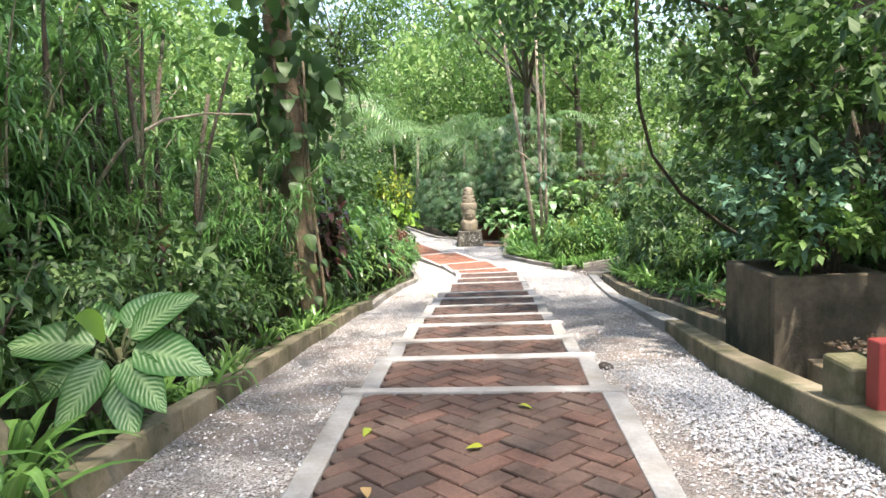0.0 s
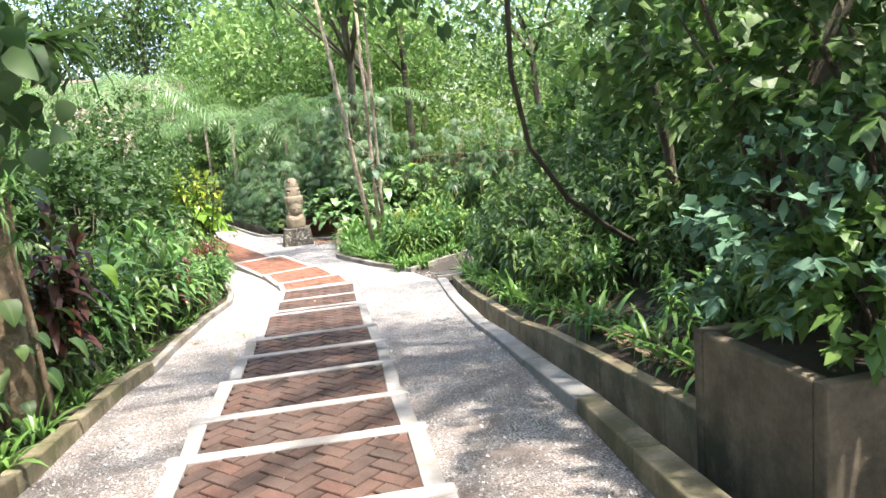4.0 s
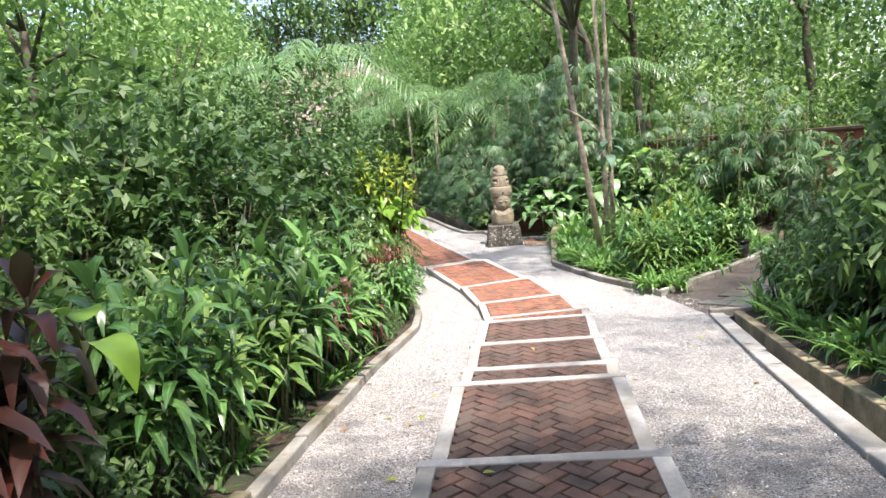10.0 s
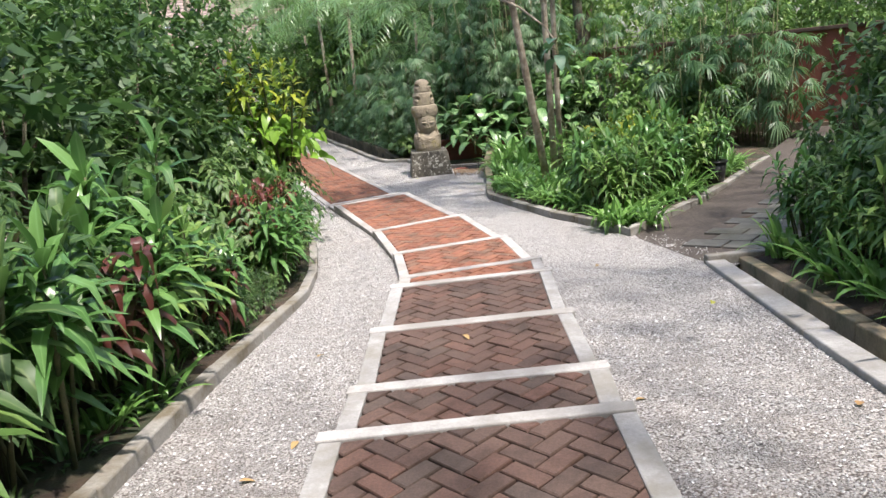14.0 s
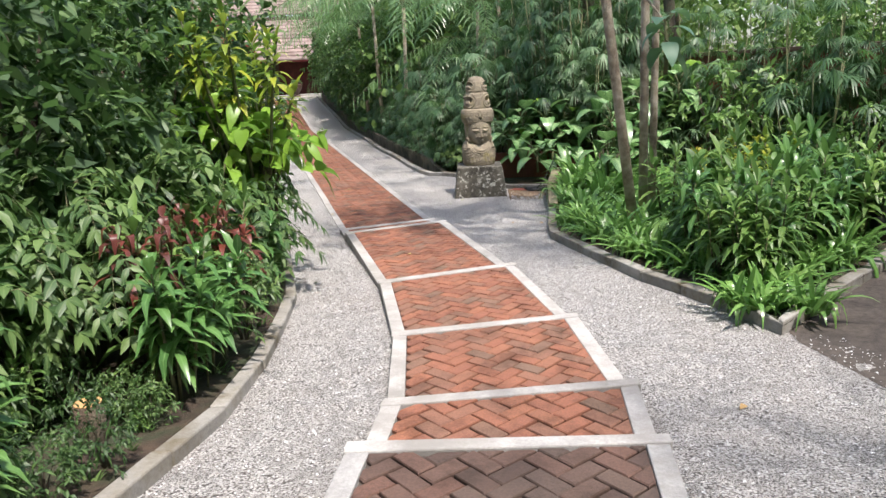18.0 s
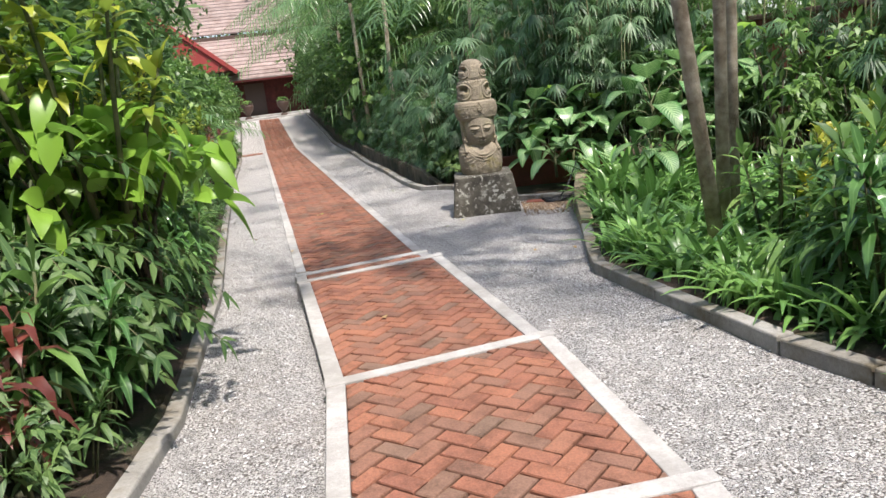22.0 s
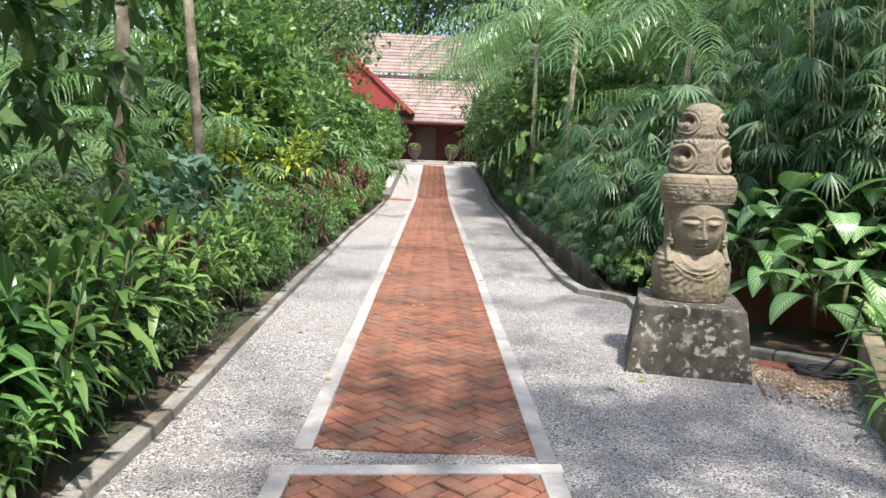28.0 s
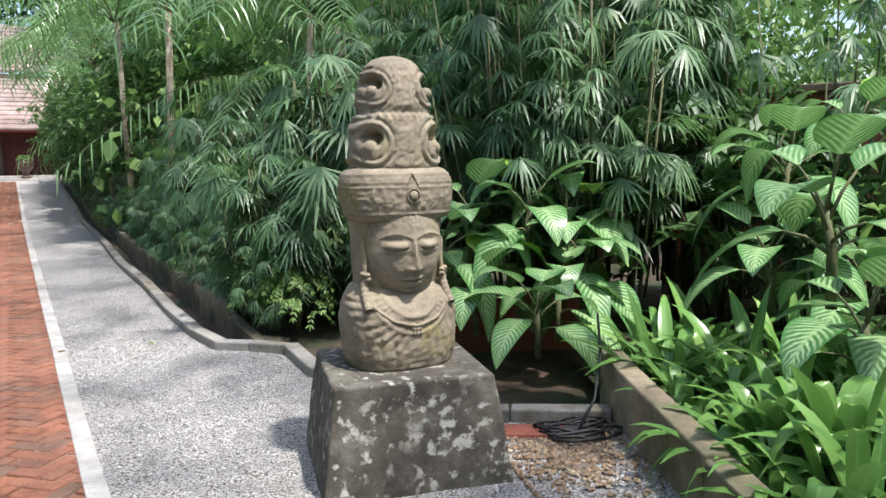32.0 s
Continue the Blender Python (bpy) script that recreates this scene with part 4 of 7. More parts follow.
    # ear lobes, pendants, thin necklace
    for sx in (-1, 1):
        rope(V, F, [(sx * .188, -.055, .65), (sx * .202, -.075, .60), (sx * .196, -.085, .54), (sx * .200, -.085, .47)], .014, .06)
        for n in range(7):
            blob(V, F, (sx * (.200 + .012 * math.cos(n * 2.2)), -.098 - .010 * math.sin(n * 1.9), .462 - .006 * n), (.016, .016, .013), 10, 7)
        rope(V, F, [(sx * .203, -.075, .45), (sx * .207, -.095, .39), (sx * .210, -.125, .345), (sx * .213, -.165, .30)], .020, .10)
        rope(V, F, [(sx * .19, -.165, .315), (sx * .12, -.208, .255), (sx * .06, -.222, .232), (0, -.230, .220)], .009, .30)
    for n in range(6):
        blob(V, F, (.016 * (n % 3 - 1), -.228, .205 - .020 * (n // 3)), (.011, .009, .013), 9, 6)

    # diadem: rolled top, fine rows, leafy lower band
    def diadem(x, y, z, c, s):
        d = 0.0
        for zc in (.752, .846, .872, .892, .910):
            d -= 0.0048 * math.exp(-((z - zc) / 0.0036) ** 2)
        th = math.atan2(s, c)
        d += 0.004 * math.sin(th * 92) * math.exp(-((z - .736) / .010) ** 2)
        d += 0.0035 * math.sin(th * 110) * math.exp(-((z - .859) / .008) ** 2)
        d += 0.018 * carve(x + y, z, 60, 11) * math.exp(-((z - .80) / .05) ** 4)
        return d

    loft(V, F, ((.705, .215, .150, -.020), (.712, .236, .172, -.024), (.735, .256, .186, -.024), (.80, .270, .196, -.020), (.86, .276, .201, -.016), (.895, .274, .200, -.013), (.922, .264, .192, -.010), (.942, .242, .174, -.006), (.955, .20, .15, 0)), 220, diadem, .84)
    blob(V, F, (0, -.222, .820), (.022, .014, .023), 16, 10)
    for n in range(22):
        t = 6.283 * n / 22
        blob(V, F, (.031 * math.cos(t), -.220, .820 + .032 * math.sin(t)), (.005, .007, .005), 7, 5)
    for n in range(9):
        w = 1 - n / 9
        for sx in (-1, 1):
            blob(V, F, (sx * .026 * w, -.212 + .006 * n / 9, .872 + .006 * n), (.006, .008, .006), 8, 6)

    # two tiers of piled hair with C-scrolls at the sides
    def tiers(x, y, z, c, s):
        d = 0.0
        if s < 0.45:
            for cx, cz, R in ((.160, 1.062, .088), (.136, 1.312, .072)):
                dx, dz = (abs(x) - cx) / R, (z - cz) / (R * 1.16)
                r = math.hypot(dx, dz)
                if r < 1.7:
                    for rr, a in ((1.08, .011), (.74, .008)):
                        d -= a * math.exp(-((r - rr) / 0.055) ** 2)
                    d += 0.006 * math.exp(-((r - .90) / 0.12) ** 2)
                    d -= 0.085 * math.exp(-((dx / .42) ** 2 + ((dz - .24) / .34) ** 2) ** 2)
            w = abs(x) - (.062 if z < 1.2 else .045)
            d += 0.012 * carve(x, z, 58, 8) * (1 if w < 0 else math.exp(-(w / .02) ** 2))
            d += 0.004 * carve(x, z, 46, 3)
            d += 0.006 * math.sin(x * 190) * math.exp(-((z - 1.190) / .012) ** 2)
        return d

    loft(V, F, ((.94, .210, .170, 0), (.96, .219, .178, 0), (1.04, .219, .176, 0), (1.12, .211, .170, 0), (1.17, .200, .162, 0), (1.192, .190, .155, 0), (1.200, .170, .140, 0), (1.215, .174, .143, 0), (1.235, .180, .148, 0),
                (1.31, .174, .142, 0), (1.37, .156, .128, 0), (1.42, .130, .106, 0), (1.45, .095, .078, 0), (1.466, .05, .042, 0), (1.472, .006, .006, 0)), 210, tiers, .86)
    for cx, cz, R, yy in ((.160, 1.062, .088, -.106), (.136, 1.312, .072, -.080)):
        for sx in (-1, 1):
            blob(V, F, (sx * cx, yy, cz - .26 * R), (.40 * R, .034, .42 * R), 18, 12)
    ob = pydata("statue", V, F, M_STATUE, smooth=True)
    ob.matrix_basis = PED @ Matrix.Translation((0.0, 0.02, 0.492)) @ Matrix.Rotation(radians(12), 4, "Z")
    tagged(ob, "carved stone bust with closed eyes and tall scrolled headdress", "statue")


statue()

# ---- planter box, gate post, building, house ----
def box_part(name, x0, y0, z0, x1, y1, z1, mat, parent=None, bev=0.01, label=""):
    return part(name, prism_bm([(x0, y0), (x1, y0), (x1, y1), (x0, y1)], z0, z1, bev), mat, parent, label)


planter = tagged(new("concrete_planter"), "big dark stained concrete planter box standing behind the drain", "planter")
planter.matrix_basis = pose(2.07, 3.70, 1.02)
PX, PY, PH, PT = 0.72, 0.82, 0.94, 0.07
for nm, a in (("front_panel", (0, 0, PX, PT)), ("back_panel", (0, PY - PT, PX, PY)), ("side_panel", (0, PT + 0.002, PT, PY - PT - 0.002)), ("side_panel", (PX - PT, PT + 0.002, PX, PY - PT - 0.002))):
    box_part(nm, a[0], a[1], 0, a[2], a[3], PH, M_WALLDARK, planter, 0.012)
box_part("soil", PT + 0.003, PT + 0.003, 0, PX - PT - 0.003, PY - PT - 0.003, PH - 0.06, M_SOIL, planter, 0, "dark potting soil")

gate = tagged(new("gate_post"), "short red painted post on a mossy concrete block", "post")
gate.matrix_basis = pose(1.62, 1.62, 1.62)
box_part("block", 0.02, 0.40, -0.3, 0.17, 0.64, 0.25, M_KERB, gate, 0.02, "mossy yellowish concrete block")
box_part("beam", 0.173, 0.44, -0.3, 0.75, 0.60, 0.20, M_KERB, gate, 0.02)
box_part("post", 0.055, 0.27, -0.3, 0.145, 0.36, 0.38, M_REDPAINT, gate, 0.008, "red painted post")

part("red_low_wall", prism_bm([(0.72, 25.95), (2.75, 25.72), (2.77, 25.86), (0.74, 26.09)], -0.2, 0.46, 0.015, .006), M_BROWNWALL, None)
tagged(bpy.data.objects["red_low_wall"], "low red-brown plastered wall behind the statue", "wall", kind="structure")

bld = tagged(new("red_brown_building"), "red-brown plastered garden building wall behind the flower bed", "building")
bld.matrix_basis = pose(4.3, 27.6, 0, 0, 0, -38)
box_part("wall", 0, 0, -0.2, 11, 0.25, 2.1, M_BROWNWALL, bld, 0.0)
box_part("wall", 10.75, 0.25, -0.2, 11, 6, 2.1, M_BROWNWALL, bld, 0.0)
box_part("plinth", -0.02, -0.06, -0.2, 11.02, -0.002, 0.22, M_WALLDARK, bld, 0.01)
box_part("coping", -0.05, -0.05, 2.102, 11.05, 0.30, 2.18, M_CLAY, bld, 0.01)

HX, HY = (flatL(58) + flatR(58)) / 2, 58.0
house = tagged(new("timber_house"), "dark red timber house with pale tile roof and red gable", "house")
house.matrix_basis = pose(HX, HY, gz(58), 0, 0, math.degrees(math.atan2(0.29, 0.957)))
box_part("step", -3.2, -0.3, -0.3, 2.8, 1.6, 0.10, M_BAR, house, 0.02, "pale cement doorstep")
box_part("step", -3.2, 1.6, -0.3, 2.8, 2.4, 0.24, M_BAR, house, 0.02)
box_part("wall", -7, 3.0, -0.3, 7, 3.3, 2.5, M_REDWALL, house)
for i in range(29):
    x = -6.9 + i * 0.48
    box_part("plank", x, 2.96, 0.25, x + 0.455, 2.998, 2.4, M_REDWALL, house, 0.006)
box_part("door", -1.1, 2.90, 0.24, 0.1, 2.955, 2.2, M_CLAY, house, 0.01, "dark timber double door")
box_part("eave_board", -7.6, 1.35, 2.30, 7.6, 1.42, 2.46, M_REDPAINT, house, 0.01, "red painted eave board")
box_part("gutter_board", -7.6, 4.05, 5.02, 7.6, 4.12, 5.30, M_CLAY, house, 0.01, "dark board between the two roof slopes")
for i in range(24):
    y0 = 1.3 + i * 0.24
    up = 0.0 if i < 12 else 0.28
    part("roof_course", prism_bm([(-7.6, y0), (7.6, y0), (7.6, y0 + 0.29), (-7.6, y0 + 0.29)], lambda x, y, u=up: 2.40 + u + 0.95 * (y - 1.3), lambda x, y, a=y0, u=up: 2.49 + u + 0.95 * (y - 1.3) - 0.22 * (y - a)), M_ROOF, house)
bm = bmesh.new()
for y in (0.6, 0.72):
    vs = [bm.verts.new((x, y, z)) for x, z in ((-9.2, 3.0), (-1.6, 3.0), (-5.4, 6.3))]
bm.verts.ensure_lookup_table()
v = bm.verts
bm.faces.new((v[0], v[1], v[2])), bm.faces.new((v[3], v[5], v[4]))
for i, j in ((0, 1), (1, 2), (2, 0)):
    bm.faces.new((v[i], v[i + 3], v[j + 3], v[j]))
part("gable", bm, M_REDPAINT, house, "bright red painted gable")
for sx in (-1, 1):
    part("bargeboard", prism_bm([(-0.12, 0), (0.12, 0), (0.12, 0.09), (-0.12, 0.09)], 0, 5.3, 0.01), M_REDPAINT, house).matrix_basis = Matrix.Translation((-5.4 + sx * 4.1, 0.5, 2.85)) @ Matrix.Rotation(-sx * radians(49.0), 4, "Y")
for sx in (-1, 1):
    for i in range(13):
        a = i * 0.42
        bm = prism_bm([(0, 0.75), (0.46, 0.75), (0.46, 6), (0, 6)], -0.03, 0.03)
        o = part("gable_roof_course", bm, M_ROOF, house)
        o.matrix_basis = Matrix.Translation((-5.4 + sx * (a * 0.755 + 0.05), 0, 6.5 - a * 0.656)) @ Matrix.Rotation(radians(41 if sx > 0 else 180 - 41), 4, "Y")
box_part("wall", -9.0, 0.8, -0.3, -8.75, 6, 3.1, M_REDWALL, house)
box_part("wall", -8.75, 3.05, -0.3, -7.002, 3.3, 3.1, M_REDWALL, house)


# ---- leaves and plants ----
def rdirs(rng, n, zlo=-0.3, zhi=1.0):
    z = rng.uniform(zlo, zhi, n)
    a = rng.uniform(0, 2 * math.pi, n)
    r = np.sqrt(np.maximum(0, 1 - z * z))
    return np.stack([r * np.cos(a), r * np.sin(a), z], 1)


def shrub(name, seed, h, r, twigs, per, L, W, mat, shape="lance", droop=0.5, label="", cat="shrub", group="shrubs of the planted border", stem_mat=None, low=0.12, segs=2, ribbed=False):
    """A leafy bush: stems that fork outwards, leaf sprays at their ends."""
    rng = np.random.default_rng(seed)
    root = tagged(new(name), label, cat, group)
    ns = 6
    bm = bmesh.new()
    for i in range(ns):
        a = 2 * math.pi * (i + rng.uniform(-.3, .3)) / ns
        top = Vector((math.cos(a) * r * rng.uniform(.2, .75), math.sin(a) * r * rng.uniform(.2, .75), h * rng.uniform(.6, .92)))
        pts = [(math.cos(a) * 0.04, math.sin(a) * 0.04, -0.05), top * 0.35 + Vector((0, 0, h * 0.12)), top * 0.7 + Vector((0, 0, h * 0.06)), top]
        tube_bm(pts, [0.018 * h ** .5, 0.014 * h ** .5, 0.01, 0.004], 5, bm)
    part("branchwork", bm, stem_mat or M_BARK, root)
    d = rdirs(rng, twigs, -0.55, 1.0)
    rad = rng.uniform(0.45, 1.0, twigs) ** 0.6
    lump = 1 + 0.22 * np.sin(d[:, 0] * 5 + seed) * np.cos(d[:, 1] * 4 + seed * 2) + 0.12 * np.sin(d[:, 2] * 9)
    c = np.stack([d[:, 0] * r * rad * lump, d[:, 1] * r * rad * lump, h * (0.54 + 0.46 * d[:, 2] * rad * lump)], 1)
    c[:, 2] = np.maximum(c[:, 2], h * low * rng.uniform(.4, 1.5, twigs))
    out = unit(d + np.array([0, 0, 0.25]) + rng.normal(0, .3, (twigs, 3)))
    P = np.repeat(c, per, 0) + np.repeat(out, per, 0) * rng.uniform(-.5, .6, (twigs * per, 1)) * L * 1.4
    D = unit(np.repeat(out, per, 0) * 0.55 + rng.normal(0, .62, (twigs * per, 3)))
    N = unit(np.array([0, 0, 1.0]) + rng.normal(0, .45, (twigs * per, 3)))
    n = twigs * per
    me = leaf_mesh("foliage", P, D, N, L * rng.uniform(.6, 1.25, n), W * rng.uniform(.7, 1.2, n), droop * rng.uniform(.3, 1.4, n), 0.2, segs, ribbed, shape)
    link_mesh("foliage", me, mat, root)
    return root


def strap_clump(name, seed, n, L, W, mat, label, group="strap-leaved clumps", up=0.75, apart=False):
    """Arching strap leaves from one crown; where the camera passes close, each leaf is a part."""
    rng = np.random.default_rng(seed)
    a = rng.uniform(0, 2 * math.pi, n)
    lean = rng.uniform(0.15, 1.0, n)
    D = unit(np.stack([np.cos(a) * lean, np.sin(a) * lean, np.full(n, up) + rng.uniform(-.1, .3, n)], 1))
    P = np.stack([np.cos(a) * 0.05, np.sin(a) * 0.05, np.full(n, -0.02)], 1) + rng.normal(0, .05, (n, 3)) * (1, 1, 0)
    N, Ls, Ws, dr = np.tile((0, 0, 1.0), (n, 1)), L * rng.uniform(.65, 1.2, n), W * rng.uniform(.75, 1.15, n), rng.uniform(.35, 1.05, n)
    if apart:
        root = tagged(new(name), label, "plant", group)
        for i in range(n):
            k = slice(i, i + 1)
            link_mesh("leaf", leaf_mesh("leaf", P[k], D[k], N[k], Ls[k], Ws[k], dr[k], 0.35, 6, True, "strap"), mat, root)
        return root
    me = leaf_mesh(name, P, D, N, Ls, Ws, dr, 0.35, 6, True, "strap")
    return tagged(link_mesh(name, me, mat), label, "plant", group)


def cane_plant(name, seed, canes, h, L, W, mat, label, group="cane plants", per=26, spread=0.28, droop=0.55, cat="plant", low=0.30):
    """Upright canes with a rosette of lance leaves along the top of each."""
    rng = np.random.default_rng(seed)
    root = tagged(new(name), label, cat, group)
    bm = bmesh.new()
    Ps, Ds = [], []
    for i in range(canes):
        a = rng.uniform(0, 6.283)
        rr = spread * math.sqrt(rng.uniform(0, 1))
        hh = h * rng.uniform(.45, 1.05)
        b = Vector((math.cos(a) * rr * .5, math.sin(a) * rr * .5, -0.04))
        t = Vector((math.cos(a) * rr * 1.3, math.sin(a) * rr * 1.3, hh))
        part("cane", tube_bm([b, b.lerp(t, .5) + Vector((0, 0, hh * .06)), t], [0.013, 0.011, 0.007], 5), M_STEM, root)
        u = np.linspace(low, 1.0, per)
        az = np.arange(per) * 2.4 + rng.uniform(0, 6)
        el = np.interp(u, (low, 1), (-0.1, 1.25)) + rng.normal(0, .12, per)
        base = np.array([np.array(b.lerp(t, float(x)) + Vector((0, 0, hh * .06 * 4 * float(x) * (1 - float(x))))) for x in u])
        Ps.append(base)
        Ds.append(np.stack([np.cos(az) * np.cos(el), np.sin(az) * np.cos(el), np.sin(el)], 1))
    P, D = np.concatenate(Ps), np.concatenate(Ds)
    n = len(P)
    me = leaf_mesh("foliage", P, D, np.tile((0, 0, 1.0), (n, 1)) + rng.normal(0, .1, (n, 3)), L * rng.uniform(.75, 1.2, n), W * rng.uniform(.8, 1.15, n), droop * rng.uniform(.5, 1.4, n), 0.3, 3, True, "lance")
    link_mesh("foliage", me, mat, root)
    return root


def fan_palm(name, seed, canes, h, mat, label, group="lady palms", L=0.33, fans=6, spread=0.6):
    rng = np.random.default_rng(seed)
    root = tagged(new(name), label, "palm", group)
    bm = bmesh.new()
    Ps, Ds, Ns = [], [], []
    for i in range(canes):
        a = rng.uniform(0, 6.283)
        rr = spread * math.sqrt(rng.uniform(0, 1))
        hh = h * rng.uniform(.35, 1.0)
        b = Vector((math.cos(a) * rr * .7, math.sin(a) * rr * .7, -0.05))
        t = b + Vector((math.cos(a) * .2, math.sin(a) * .2, hh))
        tube_bm([b, b.lerp(t, .5), t], [0.014, 0.013, 0.008], 5, bm)
        for f in range(fans):
            u = rng.uniform(.3, 1.0) if f else 1.0
            az = rng.uniform(0, 6.283)
            el = rng.uniform(.1, 1.0)
            pd = np.array([math.cos(az) * math.cos(el), math.sin(az) * math.cos(el), math.sin(el)])
            hub = np.array(b.lerp(t, u)) + pd * rng.uniform(.18, .36)
            tube_bm([b.lerp(t, u), Vector(hub)], [0.004, 0.003], 3, bm)
            eb = el - rng.uniform(.6, 1.3)
            pd = np.array([math.cos(az) * math.cos(eb), math.sin(az) * math.cos(eb), math.sin(eb)])
            side = unit(np.cross(pd, (0, 0, 1.0)))
            upv = np.cross(side, pd)
            k = int(rng.integers(12, 16))
            ang = np.linspace(-1.45, 1.45, k) + rng.normal(0, .04, k)
            tilt = rng.uniform(-.5, .15)
            dirs = np.cos(ang)[:, None] * pd + np.sin(ang)[:, None] * side + tilt * upv * 0.6
            Ps.append(np.tile(hub, (k, 1)))
            Ds.append(unit(dirs))
            Ns.append(np.tile(upv, (k, 1)))
    part("canework", bm, M_STEM, root)
    P, D, N = map(np.concatenate, (Ps, Ds, Ns))
    n = len(P)
    me = leaf_mesh("foliage", P, D, N, L * rng.uniform(.8, 1.15, n), 0.0125 * rng.uniform(.8, 1.2, n), rng.uniform(.25, .8, n), 0.25, 2, False, "strap")
    link_mesh("foliage", me, mat, root)
    return root


def feather_palm(name, seed, fronds, length, trunk, mat, label, group="feather palms", leaflet=0.42, drop=0.9, half=0.017, hang=0.0):
    rng = np.random.default_rng(seed)
    root = tagged(new(name), label, "palm", group)
    bm = bmesh.new()
    if trunk > 0.3:
        tube_bm([(0, 0, -0.1), (0.03, 0, trunk * .5), (0.05, 0.03, trunk)], [0.07, 0.055, 0.05], 9, bm)
    rachis = bmesh.new()
    Ps, Ds, Ns = [], [], []
    for i in range(fronds):
        az = i * 2.4 + rng.uniform(-.3, .3)
        el = rng.uniform(.55, 1.35)
        ll = length * rng.uniform(.75, 1.1)
        u = np.linspace(0, 1, 9)
        hx = ll * (np.cos(el) * u + 0.35 * drop * u ** 2)
        hz = ll * (np.sin(el) * u - 0.55 * drop * u ** 2.2)
        pts = np.stack([np.cos(az) * hx, np.sin(az) * hx, trunk + hz], 1)
        tube_bm([tuple(p) for p in pts], list(np.linspace(0.014, 0.003, 9)), 4, rachis)
        k = 30
        uu = np.linspace(.16, 1, k)
        base = np.stack([np.interp(uu, u, pts[:, j]) for j in range(3)], 1)
        tan = unit(np.gradient(base, axis=0))
        side = unit(np.cross(tan, (0, 0, 1.0)))
        upv = np.cross(side, tan)
        for sgn in (-1, 1):
            Ps.append(base)
            Ds.append(unit(tan * 0.55 + side * sgn * 0.85 + upv * 0.12 + rng.normal(0, .06, (k, 3)) - np.array([0, 0, hang])))
            Ns.append(upv)
    if trunk > 0.3:
        part("trunk", bm, M_BARKPALE, root)
    part("rachis_work", rachis, M_STEM, root)
    P, D, N = map(np.concatenate, (Ps, Ds, Ns))
    n = len(P)
    me = leaf_mesh("foliage", P, D, N, leaflet * rng.uniform(.7, 1.1, n), half, rng.uniform(.35, .95, n), 0.2, 3, False, "strap")
    link_mesh("foliage", me, mat, root)
    return root


def big_leaf_plant(name, seed, leaves, h, L, W, mat, label, group="variegated big-leaved plants", lime=0, lo=-0.1, hi=0.95):
    """A plant of a few large leaves; each leaf and its stalk is a part."""
    rng = np.random.default_rng(seed)
    root = tagged(new(name), label, "plant", group)
    bm = tube_bm([(0, 0, -0.05), (0.01, 0, h * .3), (0.0, 0.02, h * .62)], [0.022, 0.02, 0.014], 7)
    part("stem", bm, M_STEM, root)
    for i in range(leaves):
        az = i * 2.4 + rng.uniform(-.25, .25)
        f = i / max(1, leaves - 1)
        el = lo + (hi - lo) * f + rng.uniform(-.12, .12)
        hub = Vector((0, 0.01, h * (0.25 + 0.37 * f)))
        dv = Vector((math.cos(az) * math.cos(el), math.sin(az) * math.cos(el), math.sin(el)))
        tip = hub + (dv + Vector((0, 0, .45))) * L * 0.36
        me = leaf_mesh("leaf", [tuple(tip)], [tuple((dv + Vector((0, 0, -.1))).normalized())], [(-dv.x * .45, -dv.y * .45, 1.0)], L * rng.uniform(.85, 1.12), W * rng.uniform(.88, 1.1), rng.uniform(.45, 1.0), 0.2, 8, True, "ovate")
        leaf = link_mesh("leaf", me, L_LIME if i >= leaves - lime else mat, root)
        part("stalk", tube_bm([hub, hub.lerp(tip, .5) + Vector((0, 0, .02)), tip], [0.009, 0.007, 0.005], 5), M_STEM, leaf)
    return root


